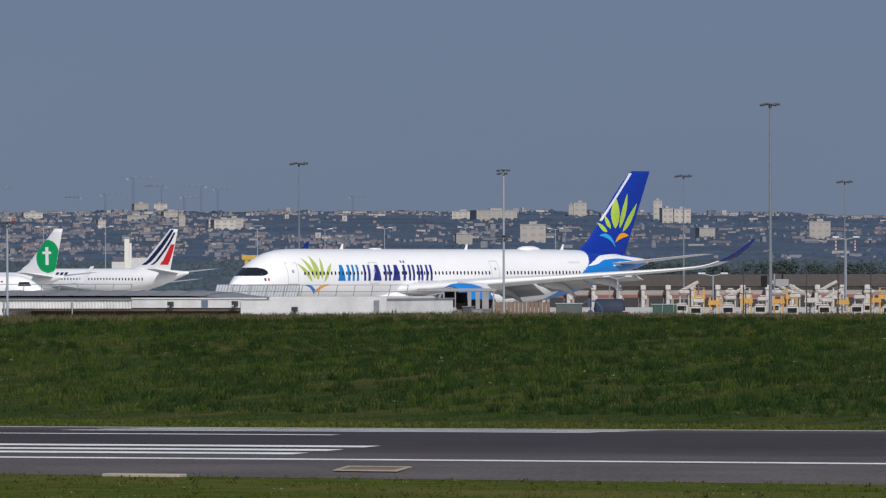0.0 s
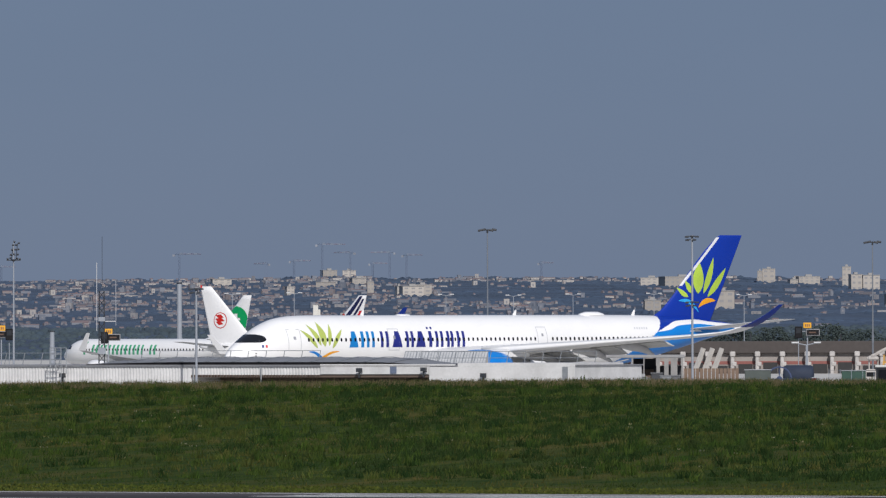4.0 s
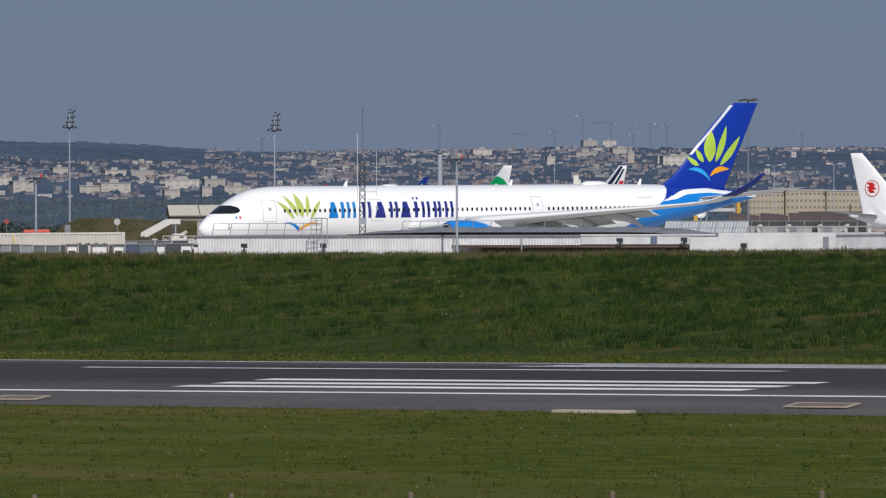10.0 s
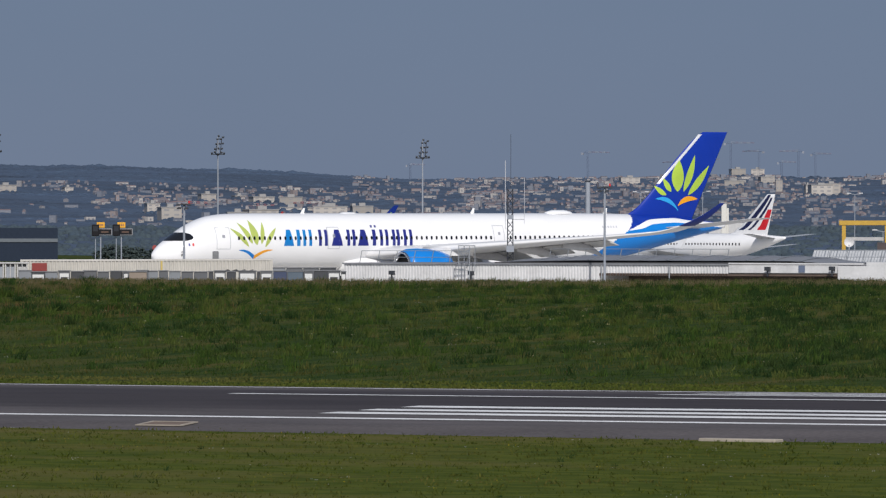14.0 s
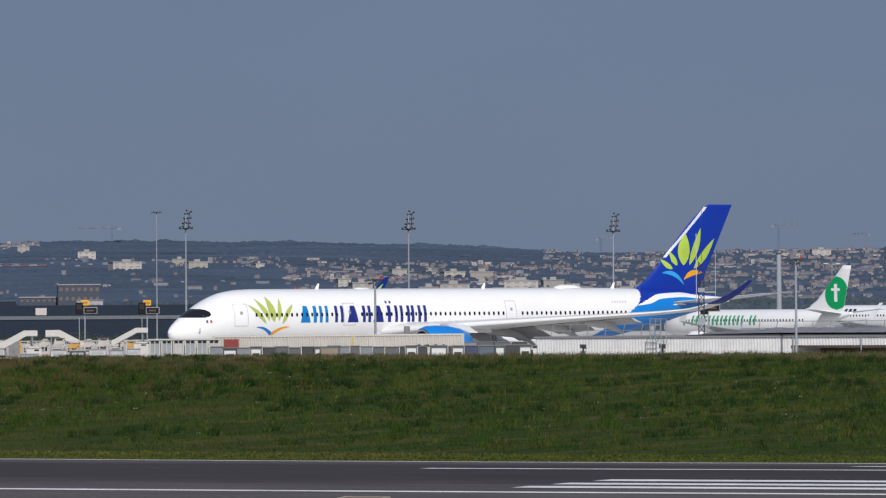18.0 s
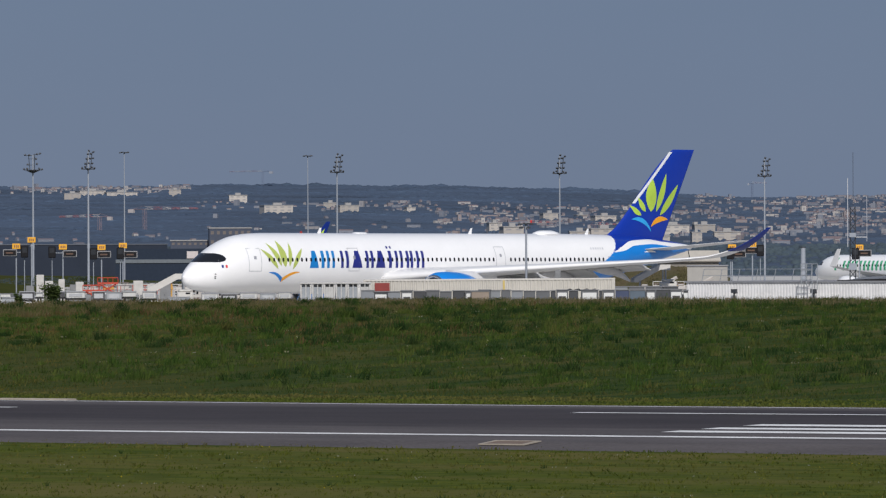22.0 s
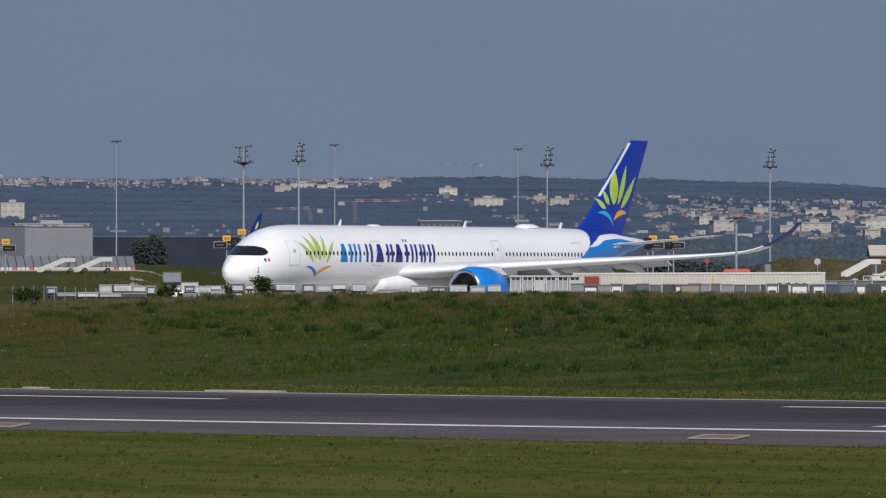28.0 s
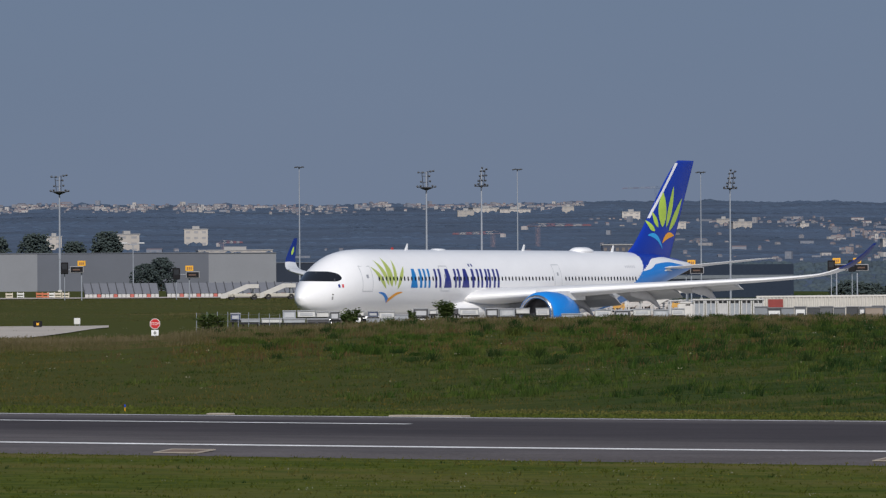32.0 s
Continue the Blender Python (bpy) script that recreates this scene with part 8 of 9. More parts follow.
# ---- west: barriers, warehouse, trees ----
def blast_fence(az0, az1, d, n):
    for i in range(n):
        az = az0 + (az1 - az0) * i / n
        m = on_land(az, d)
        top = root("blast_fence_bay", m, "slanted grey jet blast screen bay on red and white blocks", "blast fence", "blast fence bays")
        w = d * radians(az1 - az0) / n
        bm = bmesh.new()
        q = [(0, 0, .56), (w * .96, 0, .56), (w * .96 - .3, .8, 2.0), (-.3, .8, 2.0)]
        vv = [bm.verts.new(p) for p in q] + [bm.verts.new((x, y + .08, z)) for x, y, z in q]
        for f in ((0, 1, 2, 3), (7, 6, 5, 4), (0, 4, 5, 1), (1, 5, 6, 2), (2, 6, 7, 3), (3, 7, 4, 0)):
            bm.faces.new([vv[k] for k in f])
        part("screen", bm, mat("screen_grey", (.085, .094, .118), .6, vary=.15), top)
        part("strut", tubes(((0, 0, .6), (-.35, .9, 2.12), .07), ((0, 1.3, .1), (-.2, .65, 1.5), .06)), LAMPCASE, top)
        part("block", boxes((0, w * .46, -.25, .35, -.1, .52), bevel=.06), mat("block_white", (.46, .45, .44), .6), top)
        part("block", boxes((w * .5, w * .96, -.25, .35, -.1, .52), bevel=.06), mat("block_red", (.4, .1, .08), .6) if i % 2 else MATS["block_white"], top)


blast_fence(-38.63, -37.97, 880, 9)
blast_fence(-37.9, -36.55, 880, 18)


def build_warehouse():
    top = root("warehouse", Matrix.Identity(4), "large grey flat-roofed metal warehouse beyond the grass", "warehouse")
    light, dark = mat("cladding_light", (.185, .195, .215), .6, vary=.06, scale=.2), mat("cladding_dark", (.092, .103, .128), .6, vary=.06, scale=.2)
    for az0, az1, d, z1, paint in ((-41, -39.05, 1480, 11.1, light), (-39.05, -37.53, 1520, 11.2, dark), (-37.53, -36.93, 1480, 10.9, light), (-36.93, -34.4, 1540, 8.7, mat("cladding_night", (.030, .038, .056), .9, vary=.1, scale=.2, gloss=.1))):
        (xa, ya), (xb, yb) = spot(az0, d), spot(az1, d)
        ln, an = math.hypot(xb - xa, yb - ya), math.atan2(yb - ya, xb - xa)
        w = part("wall", boxes((0, ln, 0, 30, 0, z1)), paint, top)
        w.matrix_basis = pose(xa, ya, 0, 0, 0, math.degrees(an))
        r = part("parapet", boxes((-.1, ln + .1, -.15, 30.1, z1, z1 + .2)), dark, top)
        r.matrix_basis = w.matrix_basis
        for k in range(1, int(ln / 6)):
            part("cladding_seam", boxes((k * 6, k * 6 + .05, -.03, 0, 1, z1)), paint, w)
    t = root("low_dark_hangar", pose(*spot(-33.2, 1450), 0, 0, 0, 33), "long dark blue low hangar with a pale eaves band", "hangar")
    part("wall", boxes((-42, 22, 0, 20, 0, 7.6)), mat("hangar_blue", (.026, .036, .056), .9, vary=.1, gloss=.1), t)
    part("fascia", boxes((-42, 22, -.2, 0, 4.4, 5.2)), mat("hangar_band", (.12, .14, .16), .6), t)
    part("board", boxes((-26, -23.5, -.3, -.2, 5.4, 7.0)), mat("hangar_board", (.55, .5, .5), .6), t)
    for az, d, w2, h2, zz in ((-34.2, 2000, 12, 5.6, 5), (-33.84, 1990, 13, 9.4, 5)):
        apartment_block(az, d, w2, h2 + zz - 3, 3.0, "dark blue office block beyond the hangar", 4, mat("office_dark", (.045, .056, .085), .5), 7, BROWN_PANES, False)
    t = root("pale_office_wing", pose(*spot(-33.76, 1975), 3, 0, 0, 33.8), "pale low wing before the dark office block", "building")
    part("wall", boxes((-3.5, 4.5, 0, 6, -1, 6.6)), mat("wing_pale", (.36, .36, .37), .8, vary=.1), t)
    part("roof", boxes((-3.7, 4.7, -.2, 6.2, 6.6, 6.9)), ROOFGREY, t)
    for k in range(4):
        part("window", boxes((-3.0 + 1.9 * k, -1.9 + 1.9 * k, -.06, 0, 4.2, 5.7)), MATS["far_pane"], t)


build_warehouse()


def work_barrier(az, d, kind):
    m = on_land(az, d)
    t = root("work_barrier", m, "low %s works barrier on the taxiway edge" % kind, "barrier", "works barriers")
    paint = mat("barrier_" + kind, {"orange": (.45, .13, .06), "cream": (.5, .45, .36), "white": (.6, .6, .58)}[kind], .7, vary=.15)
    part("board", boxes((-.5, .5, -.05, .05, .5, .75), (-.5, .5, -.05, .05, .15, .35), bevel=.02), paint, t)
    for x in (-.42, .42):
        part("foot", boxes((x - .06, x + .06, -.3, .3, 0, .12), (x - .04, x + .04, -.04, .04, .1, .85)), paint, t)


for _a, _k in ((-39.03, "orange"), (-38.98, "orange"), (-38.93, "white"), (-38.87, "cream"), (-38.8, "cream"), (-38.55, "orange"), (-39.2, "white"), (-39.3, "cream")):
    work_barrier(_a, 872 + 9 * ((_a * 100) % 2), _k)


def tree_leaves(name, a, b):
    """Foliage that lets part of the light through."""
    if name in MATS:
        return MATS[name]
    m = mat(name, a, .9, vary=.3, scale=.8, hue=b, gloss=.1)
    n, l = m.node_tree.nodes, m.node_tree.links
    src = n["Principled BSDF"].inputs["Base Color"].links[0].from_socket
    thin, both = n.new("ShaderNodeBsdfTranslucent"), n.new("ShaderNodeMixShader")
    both.inputs[0].default_value = .4
    l.new(src, thin.inputs["Color"])
    l.new(n["Principled BSDF"].outputs[0], both.inputs[1])
    l.new(thin.outputs[0], both.inputs[2])
    l.new(both.outputs[0], n["Material Output"].inputs["Surface"])
    return m


def tree(name, az, d, h, w, label, cat="tree", lift=0.0, blue=False):
    m = on_land(az, d, None, lift)
    top = root(name, m, label, cat)
    rng = random.Random(int(-az * 100))
    bm = tubes(((0, 0, -.2), (0, 0, h * .45), h * .035, h * .022), ((0, 0, h * .3), (w * .22, 0, h * .65), h * .015, h * .006), ((0, 0, h * .35), (-w * .2, .1, h * .7), h * .015, h * .006), ((0, 0, h * .4), (0, w * .1, h * .8), h * .014, h * .005), n=7)
    part("trunk", bm, mat("bark", (.09, .07, .05), .9), top)
    vs, fs = [], []
    big = name in ("broadleaf_tree", "round_bush", "hedge_tree")
    for _ in range(240 if name == "hedge_tree" else 480 if big else 90):
        a, b = rng.uniform(0, 2 * math.pi), rng.random() ** .4
        zz = rng.uniform(.03 if cat != "tree" else .18, .98)
        mid, tall = (.36, .64) if cat != "tree" else (.56, .52)
        rad = w / 2 * b * math.sqrt(max(.03, 1 - ((zz - mid) / tall) ** 2)) * rng.uniform(.8, 1.12)
        for _k in range(4):
            r = rng.uniform(.015, .042) * h if big else rng.uniform(.03, .075) * h
            lump(vs, fs, rad * math.cos(a) + rng.uniform(-.06, .06) * w, rad * math.sin(a) + rng.uniform(-.06, .06) * w, zz * h + rng.uniform(-.05, .05) * h, r, r * .7, rng)
    # Haze is tinted into the leaf colour of the distant trees and bushes.
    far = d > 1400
    part("crown", (vs, fs), tree_leaves("haze_tinted_leaves", (.080, .106, .106), (.094, .122, .116)) if far or name in ("round_bush", "field_bush") else tree_leaves("tree_leaves", (.052, .088, .040), (.078, .118, .052)), top, "dense dark green crown", smooth=True)


for _a, _d, _h, _w in ((-39.42, 1590, 12.6, 7), (-39.07, 1580, 13.2, 8.6), (-38.72, 1590, 11.4, 6.0), (-38.43, 1585, 13.6, 7.6)):
    tree("broadleaf_tree", _a, _d, _h - 3, _w, "dark green broadleaf tree behind the warehouse roof", "tree", 3.0)
for _a, _d, _h, _w in ((-38.1, 1330, 5.4, 6.5), (-37.95, 1335, 6.6, 7.0), (-36.5, 1330, 5.2, 5.5), (-36.38, 1332, 6.2, 5.5)):
    tree("round_bush", _a, _d, _h, _w, "rounded dark green bush before the warehouse", "bush")
def leafy_shrub(az, d, z1, w, leaves):
    """A loose shrub of thin stems and small separate leaves, its top at z1."""
    m = on_land(az, d)
    top = root("leafy_shrub", m, "small loose leafy green shrub at the top of the bank", "shrub", "bank shrubs")
    h, rng = z1 - m.translation.z, random.Random(int(-az * 1000))
    stems = [(rng.uniform(-.5, .5) * w, rng.uniform(-.4, .4) * w, h * rng.uniform(.7, 1)) for _ in range(9)]
    part("stem", tubes(*[((x * .15, y * .15, -.1), (x, y, z), .03, .008) for x, y, z in stems], n=5), mat("bark", (.09, .07, .05), .9), top)
    vs, fs = [], []
    for _ in range(leaves):
        x, y, z = rng.choice(stems)
        u = rng.random() ** .6
        c = Vector((x * u + rng.gauss(0, .12) * w, y * u + rng.gauss(0, .12) * w, max(.05, z * (.12 + .88 * u) + rng.gauss(0, .05) * h)))
        q = Matrix.Rotation(rng.uniform(0, 6.3), 3, "Z") @ Matrix.Rotation(rng.uniform(-1.1, 1.1), 3, "X")
        r, b = rng.uniform(.07, .15), len(vs)
        vs.extend(c + q @ Vector(p) for p in ((-r, 0, 0), (0, -r * .55, .01), (r, 0, 0), (0, r * .55, .01)))
        fs.append((b, b + 1, b + 2, b + 3))
    part("leaves", (vs, fs), tree_leaves("shrub_leaves", (.075, .115, .035), (.115, .155, .050)), top, "mid-green small leaves")


for _a, _d, _z, _w, _n in ((-36.27, 508, 3.2, 1.35, 1900), (-35.43, 508, 3.9, 1.4, 1900), (-35.72, 508, 3.0, .6, 600), (-37.54, 512, 2.95, 1.5, 900), (-37.43, 513, 2.75, 1.5, 500)):
    leafy_shrub(_a, _d, _z, _w, _n)
for _i in range(13):
    tree("field_bush", -31.95 + .085 * _i + CR.uniform(-.03, .03), CR.uniform(1130, 1180), 3.9 - .1 * _i + CR.uniform(-.4, .4), CR.uniform(4, 7), "dark green bush in the hedge on the field edge", "bush")
for _i in range(16):
    tree("field_bush", -36.2 + .2 * _i + CR.uniform(-.06, .06), CR.uniform(1150, 1260), CR.uniform(1.2, 2.2), CR.uniform(6, 10), "low dark green hedge bush before the hangar", "bush")
for _i in range(12):
    work_barrier(-36.1 + .1 * _i + CR.uniform(-.03, .03), CR.uniform(712, 790), ("white", "cream", "orange", "white")[_i % 4])
for _i in range(9):
    baggage_cart(-36.2 + .16 * _i + CR.uniform(-.04, .04), CR.uniform(705, 770), CR.uniform(1.2, 2.2), CR.uniform(1.5, 2.0), CR.choice(("white", "steel", "grey", "dark")), CR.random() < .3, .05)
for _i in range(26):
    tree("hedge_tree", -23.4 + .17 * _i + CR.uniform(-.05, .05), CR.uniform(1500, 1650), CR.uniform(5.5, 8.8), CR.uniform(7, 11), "dark green tree in the belt behind the pier", "tree")


wire_fence(-37.64, -36.9, 522, 1.7)


def build_mound():
    """A long low earth bank with rough olive grass beyond the containers."""
    rings = []
    for k in range(25):
        az = -31.32 + 2.1 * k / 24
        x, y = spot(az, 905)
        hgt = (4.75 - .5 * ease((az + 30.6) / .6)) * ease((az + 31.32) / .55) * ease((-29.25 - az) / .3) * (.95 + .05 * math.sin(k * 1.7)) + .05
        ca, sa = math.cos(radians(-az)), math.sin(radians(-az))
        rings.append([(x - q * sa, y + q * ca, hgt * u) for q, u in ((-26, -.1), (-17, .35), (-9, .78), (-3, .98), (3, 1.0), (12, .6), (24, -.1))])
    tagged(part("earth_bank", loft(rings, close=False, caps=False), weed_material("bank_olive", (.140, .136, .066), (.180, .156, .086), (.22, .176, .105), 6, None, True), smooth=True), "low earth bank with rough olive grass beyond the containers", "bank", kind="structure")
    n = 6000
    az, q = VRNG.uniform(-31.28, -29.32, n), VRNG.uniform(-22, 4, n)
    prof = np.interp(q, (-26, -17, -9, -3, 3), (-.1, .35, .78, .98, 1.0))
    u, v, e = np.clip((az + 31.32) / .55, 0, 1), np.clip((-29.25 - az) / .3, 0, 1), np.clip((az + 30.6) / .6, 0, 1)
    z = .94 * (4.75 - .5 * e * e * (3 - 2 * e)) * u * u * (3 - 2 * u) * v * v * (3 - 2 * v) * prof
    xs, ys = (905 + q) * np.sin(np.radians(az)), (905 + q) * np.cos(np.radians(az))
    blades("mound_grass", "rough olive grass on the earth bank", xs, ys, z, VRNG.uniform(.12, .34, n), .6, .05, 4, weed_material("mound_stems", (.150, .146, .062), (.190, .165, .084), (.235, .19, .105), 6), .6)


build_mound()


def low_dolly(az0, az1, d, foot_z, top_z, paint):
    """A low covered cargo dolly between the two bearings, its load from foot_z to the roof at top_z."""
    az, w = (az0 + az1) / 2, d * radians(az1 - az0) * .94
    m = on_land(az, d)
    h, low = top_z - m.translation.z, foot_z - m.translation.z
    t = root("cargo_dolly", m, "low %s cargo dolly with a flat cover, parked in a row" % paint, "cargo dolly", "parked cargo dollies")
    tone = mat("dolly_" + paint, {"white": (.55, .55, .54), "silver": (.34, .36, .39), "dark": (.06, .06, .068), "blue": (.03, .045, .11), "tan": (.30, .25, .19)}[paint], .55, vary=.15)
    part("body", boxes((-w / 2, w / 2, 0, 1.5, low, h - .07), bevel=.03), tone, t)
    part("cover", boxes((-w / 2 - .04, w / 2 + .04, -.06, 1.56, h - .08, h)), mat("dolly_cover", (.30, .31, .33), .6, vary=.12), t, "pale flat cover")
    part("chassis", boxes((-w / 2 - .1, w / 2 + .1, .1, 1.4, low - .16, low - .02)), DARK, t)
    part("leg", boxes((-w / 2 + .1, -w / 2 + .25, .3, .5, -.1, low - .15), (w / 2 - .25, w / 2 - .1, .3, .5, -.1, low - .15)), DARK, t)
    for x in (-w * .35, w * .35):
        part("wheel", lathe([(.08, -.06), (.22, -.06), (.22, .06), (.08, .06)], 10, "y", (x, .15, .22)), DARK, t)
    if h - low > .5:
        part("side_panel", boxes((-w * .36, w * .36, -.03, 0, low + .12, h - .2)), mat("dolly_panel", (.44, .45, .47), .5, vary=.15) if paint in ("silver", "dark") else mat("dolly_shade", (.40, .41, .43), .6, vary=.15), t)
    for x in (-w / 2, w / 2):
        part("end_rail", tubes(((x, -.04, low), (x, -.04, h + .02), .025), n=5), STEEL, t)


for _row in ((-36.876, -36.756, 534, 2.25, 2.95, "silver"), (-36.746, -36.580, 534, 2.39, 2.95, "white"), (-36.575, -36.460, 535, 2.37, 2.84, "white"), (-36.455, -36.369, 534, 2.14, 2.85, "dark"), (-36.269, -36.148, 536, 2.45, 2.87, "white"), (-36.118, -36.023, 533, 2.37, 2.89, "blue"), (-36.020, -35.877, 534, 2.27, 2.83, "white"),
             (-35.872, -35.706, 530, 2.15, 2.57, "silver"), (-36.133, -36.007, 525, 1.87, 2.29, "silver"), (-36.002, -35.867, 525, 1.91, 2.33, "white"), (-35.857, -35.711, 525, 1.91, 2.32, "silver"), (-35.716, -35.575, 536, 2.34, 3.04, "dark"), (-35.570, -35.505, 536, 2.57, 2.95, "white"), (-35.379, -35.309, 540, 2.54, 3.01, "dark"),
             (-35.304, -35.128, 538, 2.45, 3.02, "white"), (-35.073, -34.952, 540, 2.29, 3.00, "dark")):
    low_dolly(*_row)
for _row in ((-34.947, -34.806, 541, 2.28, 2.95, "silver"), (-34.801, -34.676, 542, 2.51, 2.98, "white"), (-34.625, -34.500, 542, 2.36, 2.98, "white"), (-34.399, -34.198, 530, 2.15, 2.57, "silver"), (-37.248, -37.072, 526, 2.04, 2.34, "silver"), (-37.067, -36.876, 526, 1.99, 2.38, "white"),
             (-36.871, -36.670, 526, 1.98, 2.33, "silver"), (-36.665, -36.455, 526, 1.97, 2.32, "dark"), (-37.338, -37.248, 528, 2.2, 2.8, "blue"), (-34.1, -33.95, 540, 2.2, 2.82, "white"), (-33.93, -33.78, 542, 2.2, 2.75, "dark"), (-33.76, -33.6, 541, 2.3, 2.86, "white"), (-33.58, -33.44, 540, 2.2, 2.8, "silver"), (-33.42, -33.3, 542, 2.3, 2.86, "white")):
    low_dolly(*_row)


def scissor_lift(az, d, h, w):
    m = on_land(az, d)
    t = root("scissor_lift", m, "red scissor lift platform parked on the apron", "lift")
    red = mat("lift_red", (.42, .05, .025), .55, vary=.12)
    part("base", boxes((-w / 2, w / 2, -.8, .8, .3, .8), bevel=.05), red, t)
    part("scissors", tubes(*[((-w * .4 * q, y, .8 + (h - 1.5) * k / 2), (w * .4 * q, y, .8 + (h - 1.5) * (k + 1) / 2), .08) for k in range(2) for q in (-1, 1) for y in (-.6, .6)], n=5), red, t)
    part("deck", boxes((-w / 2, w / 2, -.8, .8, h - .7, h - .5)), red, t)
    part("guard_rail", tubes(((-w / 2, -.8, h), (w / 2, -.8, h), .05), *[((-w / 2 + w * i / 4, -.8, h - .6), (-w / 2 + w * i / 4, -.8, h), .04) for i in range(5)], n=5), red, t)
    for x in (-w * .36, w * .36):
        part("wheel", lathe([(.1, -.12), (.34, -.12), (.34, .12), (.1, .12)], 12, "y", (x, -.75, .34)), DARK, t)


scissor_lift(-34.93, 700, 3.6, 2.2)
scissor_lift(-35.06, 690, 2.85, 2.2)


def supply_cabinet(az, d, w, h, label, tone):
    m = on_land(az, d)
    t = root("supply_cabinet", m, label, "cabinet", "apron cabinets")
    part("body", boxes((-w / 2, w / 2, -.5, .5, .1, h), bevel=.05), mat("cabinet_" + tone, {"white": (.44, .43, .41), "grey": (.17, .175, .18)}[tone], .55, vary=.2), t)
    part("plinth", boxes((-w / 2 + .05, w / 2 - .05, -.45, .45, -.1, .1)), DARK, t)
    part("door", boxes((-w * .32, -.02, -.54, -.5, .3, h - .3), (.02, w * .32, -.54, -.5, .3, h - .3)), mat("cabinet_" + tone, (.5, .5, .5)), t)
    part("handle", boxes((-.1, -.05, -.58, -.54, h * .5, h * .5 + .2)), LAMPCASE, t)


for _a, _w, _h, _p in ((-35.53, .85, 3.9, "white"), (-35.45, .9, 3.2, "white"), (-35.40, .6, 2.9, "grey"), (-35.18, .9, 3.1, "white"), (-35.24, .7, 2.8, "grey"), (-34.66, 1.1, 3.2, "white"), (-34.42, 1.2, 3.0, "grey"), (-34.55, .8, 2.8, "white"), (-35.62, .9, 2.7, "grey"), (-35.34, .7, 3.4, "white")):
    supply_cabinet(_a, 718, _w, _h, "upright %s supply cabinet on the apron" % _p, _p)
supply_cabinet(-30.93, 575, .55, 4.5, "tall grey cabinet at the foot of the mast", "grey")
for _i in range(9):
    supply_cabinet(-35.2 + .085 * _i, 600, .8, 2.35, "grey panelled unit in a low row", "grey")
for _a, _d, _w in ((-34.63, 790, 4.5), (-34.52, 790, 3.5)):
    service_rail(_a, _d, _w, "grey")

# ---- airfield signs, stop sign, runway furniture ----
def text_mesh(name, words, size, m, material, parent):
    cu = bpy.data.curves.new(name, "FONT")
    cu.body, cu.size, cu.align_x, cu.align_y, cu.extrude = words, size, "CENTER", "CENTER", .004
    tmp = bpy.data.objects.new(name, cu)
    me = bpy.data.meshes.new_from_object(tmp)
    bpy.data.objects.remove(tmp)
    me.materials.append(material)
    ob = new(name, me)
    ob.parent = parent
    ob.matrix_basis = m
    return ob


def build_signs():
    m = on_land(-38.01, 470)
    top = root("stop_sign", m, "red octagonal stop sign with small white plate on a post", "road sign")
    red, white = mat("sign_red", (.5, .02, .02), .4), mat("sign_white", (.75, .75, .75), .4)
    h = 2.5 - m.translation.z
    part("post", tubes(((0, .05, 0), (0, .05, h + .2), .035), n=8), STEEL, top)

    def octagon(r, y0, y1, z):
        pts = [(r * math.cos(math.pi / 8 + math.pi / 4 * k), r * math.sin(math.pi / 8 + math.pi / 4 * k)) for k in range(8)]
        return loft([[(x, y0, z + q) for x, q in pts], [(x, y1, z + q) for x, q in pts]])
    part("rim", octagon(.40, 0, .03, h - .1), white, top)
    p = part("plate", octagon(.365, -.008, .0, h - .1), red, top)
    text_mesh("lettering", "STOP", .27, pose(0, -.012, h - .1, 90, 0, 0), white, p)
    q = part("lower_plate", boxes((-.27, .27, 0, .02, h - .98, h - .55), bevel=.01), white, top, "white plate under the octagon")
    part("arrow_bar", boxes((-.03, .03, -.006, 0, h - .9, h - .63), (-.12, .12, -.006, 0, h - .8, h - .74)), BLACK, q)
    for az, d, w, hh, paint, lb in ((-39.05, 600, .85, .55, BLACK, "small black airfield marker board with a yellow letter"), (-38.7, 610, .6, .6, mat("marker_white", (.6, .6, .58), .5), "small pale airfield marker box")):
        mm = on_land(az, d)
        t = root("airfield_marker", mm, lb, "airfield sign")
        part("board", boxes((-w / 2, w / 2, 0, .2, .15, .15 + hh), bevel=.03), paint, t)
        part("leg", tubes(((-w / 3, .1, 0), (-w / 3, .1, .16), .03), ((w / 3, .1, 0), (w / 3, .1, .16), .03)), STEEL, t)
        if paint is BLACK:
            part("letter_bar", boxes((-.12, .12, -.01, 0, .3, .52)), YELLOW, t)
    for az, d, z, face in ((-30.49, 700, 4.5, mat("sign_back", (.34, .35, .36), .5)), (-31.47, 900, 4.2, mat("sign_faded_red", (.30, .05, .045), .5))):
        mm = on_land(az, d)
        t = root("round_sign", mm, "round traffic sign on a thin post", "road sign")
        part("post", tubes(((0, .05, 0), (0, .05, z), .04)), STEEL, t)
        part("disc", lathe([(.02, 0), (.36, 0), (.36, .04), (.02, .04)], 18, "y", (0, 0, z)), face, t)
    x, y = -187.2, 237.2
    t = root("edge_light", pose(x, y, -.45), "small blue taxiway edge light on a yellow stem", "airfield light")
    part("stem", tubes(((0, 0, 0), (0, 0, .2), .025)), YELLOW, t)
    part("lens", lathe([(.04, .2), (.045, .28), (.025, .33), (.0, .34)], 12), mat("blue_lens", (.02, .06, .4), .2), t, "blue lens")


build_signs()


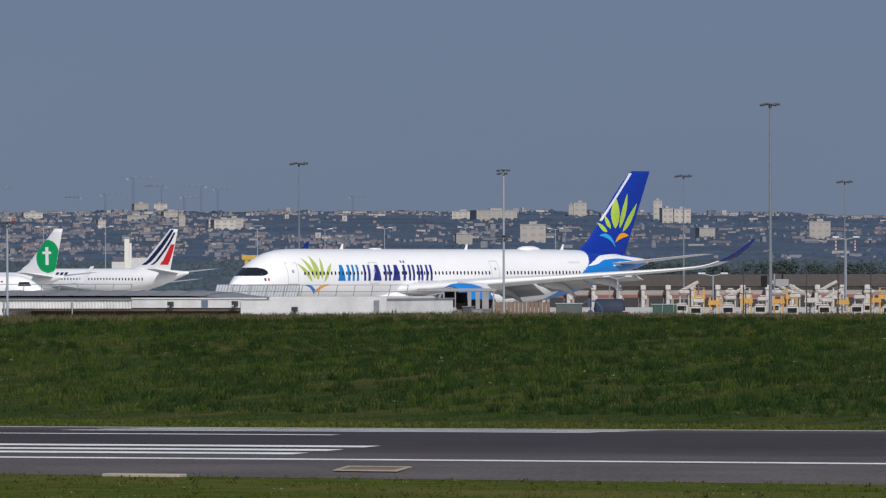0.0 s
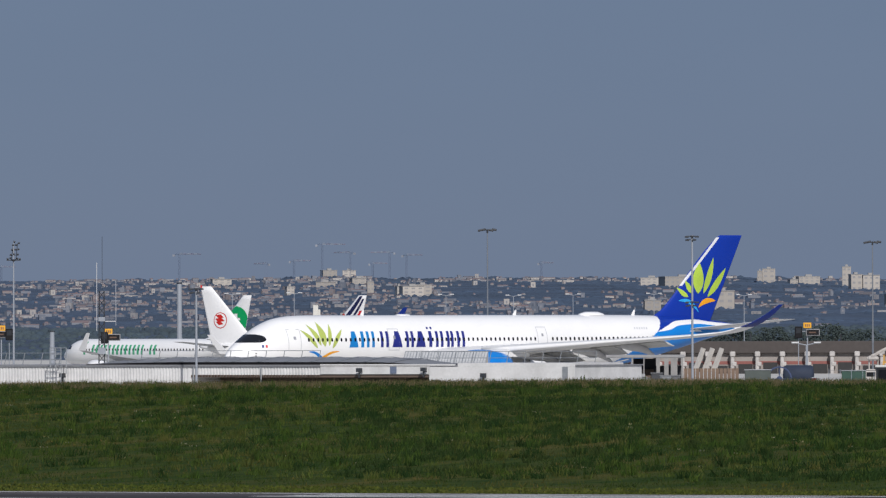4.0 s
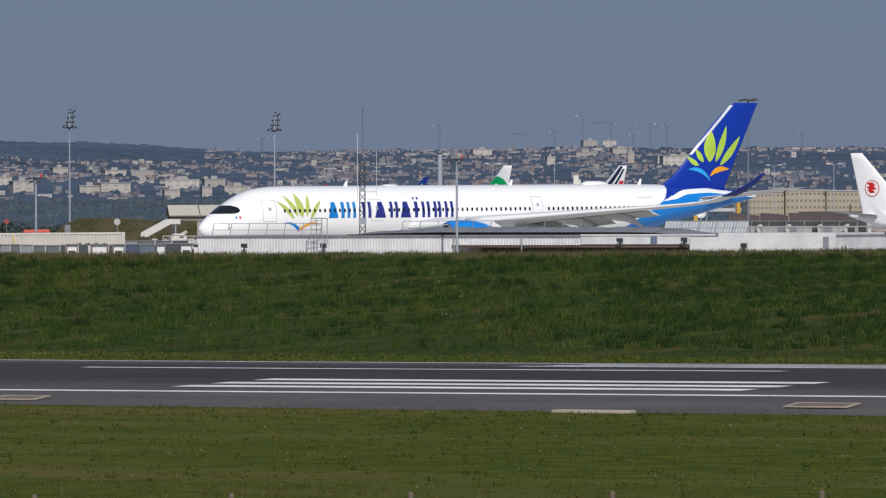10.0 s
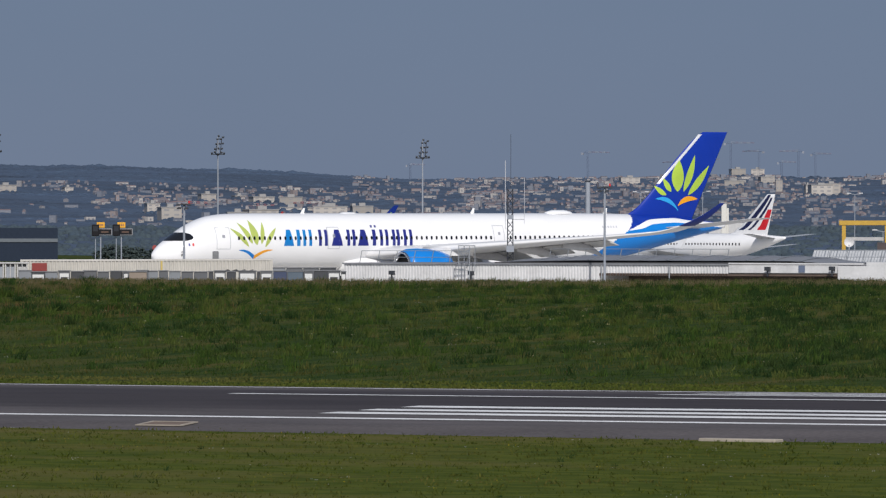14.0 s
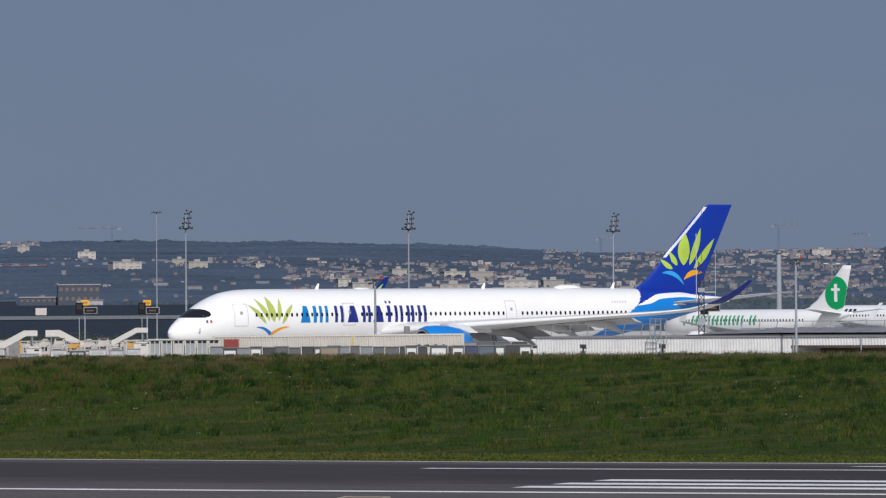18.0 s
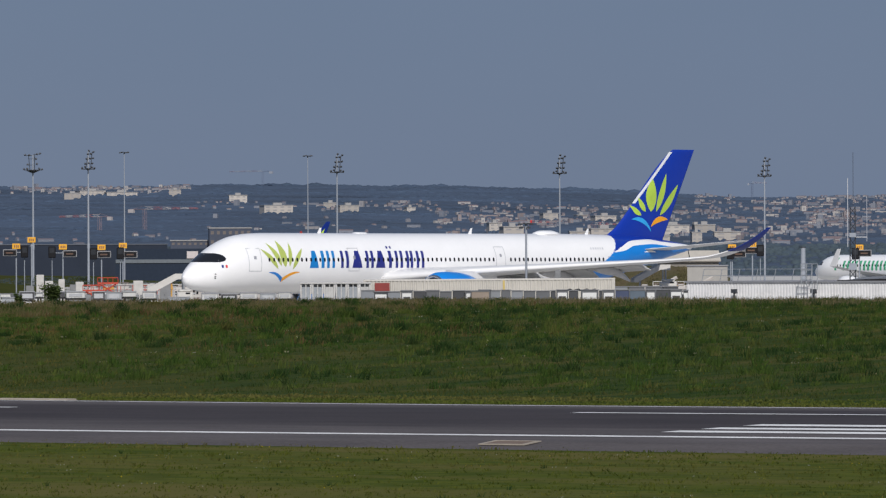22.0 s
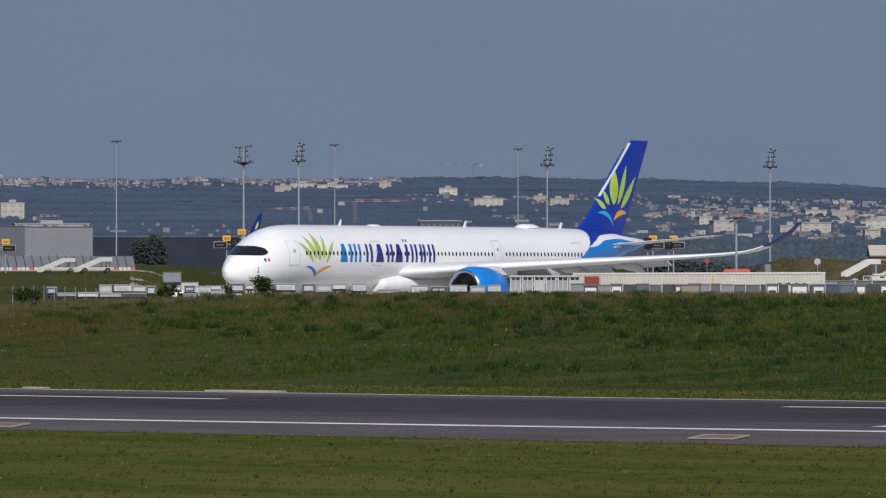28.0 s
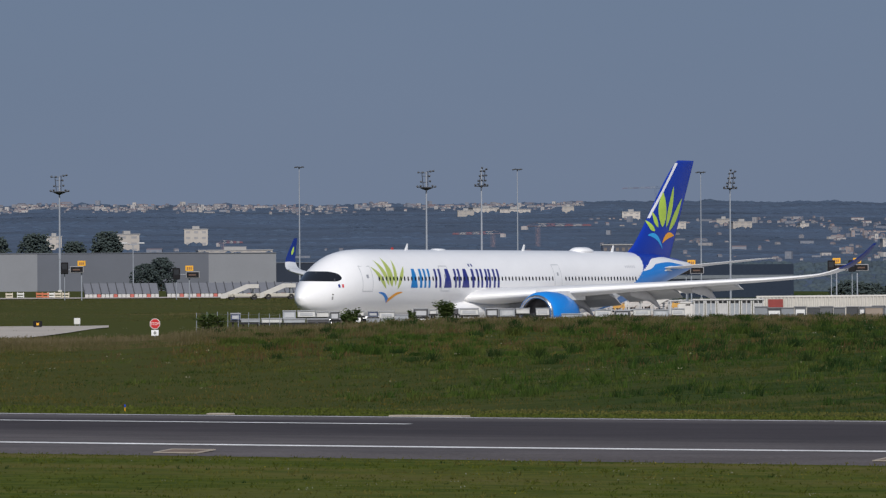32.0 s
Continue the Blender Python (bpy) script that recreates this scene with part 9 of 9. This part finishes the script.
def runway_details():
    cream = mat("old_concrete", (.33, .29, .235), .9, vary=.2, scale=1.2)
    rust = mat("frame_rust", (.16, .115, .085), .8, vary=.2)
    for x0, x1, y0, y1, kind in ((-90.8, -88.1, 181.0, 181.6, "slab"), (-112.9, -111.1, 183.2, 184.3, "pit"), (-83.8, -81.6, 183.2, 184.3, "pit"), (-143.3, -141.3, 183.2, 184.3, "pit"), (-166.9, -163.0, 230.2, 231.0, "slab"), (-177.8, -176.6, 231.2, 231.8, "slab")):
        zz = crown(184.6, x0) + (-.62 - crown(184.6, x0)) * (184.6 - (y0 + y1) / 2) / 3.4 + .03 if kind == "pit" else (crown((y0 + y1) / 2, x0) if y0 > 200 else -.53)
        top = root("drain_cover" if kind == "pit" else "concrete_slab", pose((x0 + x1) / 2, (y0 + y1) / 2, zz, 5 if kind == "pit" else 0), "cream concrete slab at the runway edge" if kind == "slab" else "brown drain cover in a pale frame at the runway edge", "slab" if kind == "slab" else "drain")
        w, h = (x1 - x0) / 2, (y1 - y0) / 2
        if kind == "slab":
            part("slab", boxes((-w, w, -h, h, -.3, .07), bevel=.03), cream, top)
        else:
            part("frame", boxes((-w, w, -h, -h + .1, 0, .035), (-w, w, h - .1, h, 0, .035), (-w, -w + .14, -h + .1, h - .1, 0, .035), (w - .14, w, -h + .1, h - .1, 0, .035)), cream, top)
            part("lid", boxes((-w + .15, w - .15, -h + .11, h - .11, 0, .025)), rust, top)


runway_details()


def rope_fence():
    wood = mat("weathered_post", (.135, .105, .08), .9, vary=.25, scale=3, bump=.4)
    rope = mat("fibre_rope", (.40, .35, .29), .9, vary=.2, scale=8)
    azs = (-38.2, -36.45, -34.7, -32.97, -31.23, -29.49, -27.88, -26.10, -24.25, -22.5, -20.7, -18.9)
    pts = []
    for i, az in enumerate(azs):
        x, y = spot(az, 133)
        z = ground_z(x, y)
        lean = (.8, -1.2, .4, 1.6, -.6)[i % 5]
        top = root("fence_post", pose(x, y, z, lean, lean * .7, 10 * i), "weathered wooden post of a rope fence", "fence post", "rope fence posts")
        part("post", tubes(((0, 0, -.2), (0, 0, 1.02), .064, .06), n=10), wood, top)
        part("cap", tubes(((0, 0, 1.02), (0, 0, 1.06), .06, .045), n=10), wood, top)
        pts.append(Vector((x, y, z + .82)))
    dark = mat("rope_dark_strand", (.14, .09, .075), .9, vary=.2, scale=8)
    for a, b in zip(pts, pts[1:]):
        n = 44
        q = [a.lerp(b, k / n) + Vector((0, -.08, -.24 * (1 - (2 * k / n - 1) ** 2))) for k in range(n + 1)]
        vs, fs, mi = [], [], []
        for k in range(n + 1):
            vs += [q[k] + Vector((0, .014 * math.cos(j * math.pi / 3), .014 * math.sin(j * math.pi / 3))) for j in range(6)]
        for k in range(n):
            for j in range(6):
                fs.append((k * 6 + j, k * 6 + (j + 1) % 6, k * 6 + 6 + (j + 1) % 6, k * 6 + 6 + j))
                mi.append(1 if (k + j // 3) % 3 == 0 else 0)
        tagged(part("sagging_rope", (vs, fs, mi), [rope, dark]), "two-tone fibre rope sagging between wooden posts", "rope", "fence ropes")


rope_fence()


def motions():
    walk(AIRLINER, [(t, pose(x, y, 0.12, curve((0, 14.5, 19, 32), (0, 0, -.9, -.9), t), curve((0, 6, 8, 11, 13, 17, 19, 22, 29, 32), (0, .15, .25, .25, .2, 0, 0, -.15, -.22, -.22), t), h)) for t, x, y, h in (
        (0.0, -294.7, 617.7, 254.73), (1.0, -299.3, 616.0, 252.04), (2.0, -303.9, 613.8, 249.44), (3.0, -308.5, 611.3, 246.99),
        (3.5, -310.8, 610.0, 245.87), (5.5, -319.7, 605.0, 243.03), (6.0, -321.8, 603.6, 242.67), (7.0, -326.1, 600.9, 242.21),
        (8.0, -330.3, 598.1, 242.01), (9.0, -334.5, 595.1, 241.94), (10.0, -338.6, 591.9, 241.85), (11.0, -342.6, 588.4, 241.71),
        (12.0, -346.5, 584.7, 241.64), (13.0, -350.1, 580.8, 241.69), (14.0, -353.5, 576.7, 241.82), (14.5, -355.0, 574.5, 241.93),
        (16.5, -359.1, 563.1, 243.70), (17.0, -359.5, 559.7, 244.71), (18.0, -359.9, 552.9, 247.05), (19.0, -359.9, 546.0, 249.54),
        (20.0, -359.5, 538.9, 252.07), (21.0, -358.7, 531.8, 254.58), (22.0, -357.6, 524.7, 257.08), (23.0, -356.4, 517.5, 259.55),
        (24.0, -355.0, 510.4, 261.89), (25.0, -353.5, 503.6, 264.17), (26.0, -352.0, 497.1, 266.44), (26.5, -351.3, 493.9, 267.51),
        (28.5, -348.3, 481.5, 271.04), (29.0, -347.6, 478.4, 271.75), (30.0, -346.3, 472.4, 273.05), (31.0, -344.9, 466.4, 274.11),
        (32.0, -343.6, 460.3, 274.99),
    )])
    def red_jet(s):
        return pose(-355.1 + 9.0 * (s - 2.5), 731.8 - 1.12 * (s - 2.5), 0.05, 0, 0, -7)
    walk(BUS, [(0, pose(-254.9, 568, .4)), (1, pose(-249.2, 568, .4)), (2, pose(-240.6, 568, .4)), (3, pose(-228.9, 568, .4)), (6, pose(-190, 568, .4)), (10, pose(-140, 568, .4)), (15, pose(-90, 568, .4)), (32, pose(-80, 568, .4))])
    walk(RED_JET, [(t, red_jet(s)) for t, s in ((0, .13), (1, 1.15), (2, 2.2), (2.5, 2.6), (3.5, 3.44), (5.5, 5.4), (7.5, 7.62), (8.5, 8.73), (9, 9.28), (9.5, 9.81), (10, 10.33), (12, 12.5), (16, 17), (24, 26), (32, 35))])


motions()
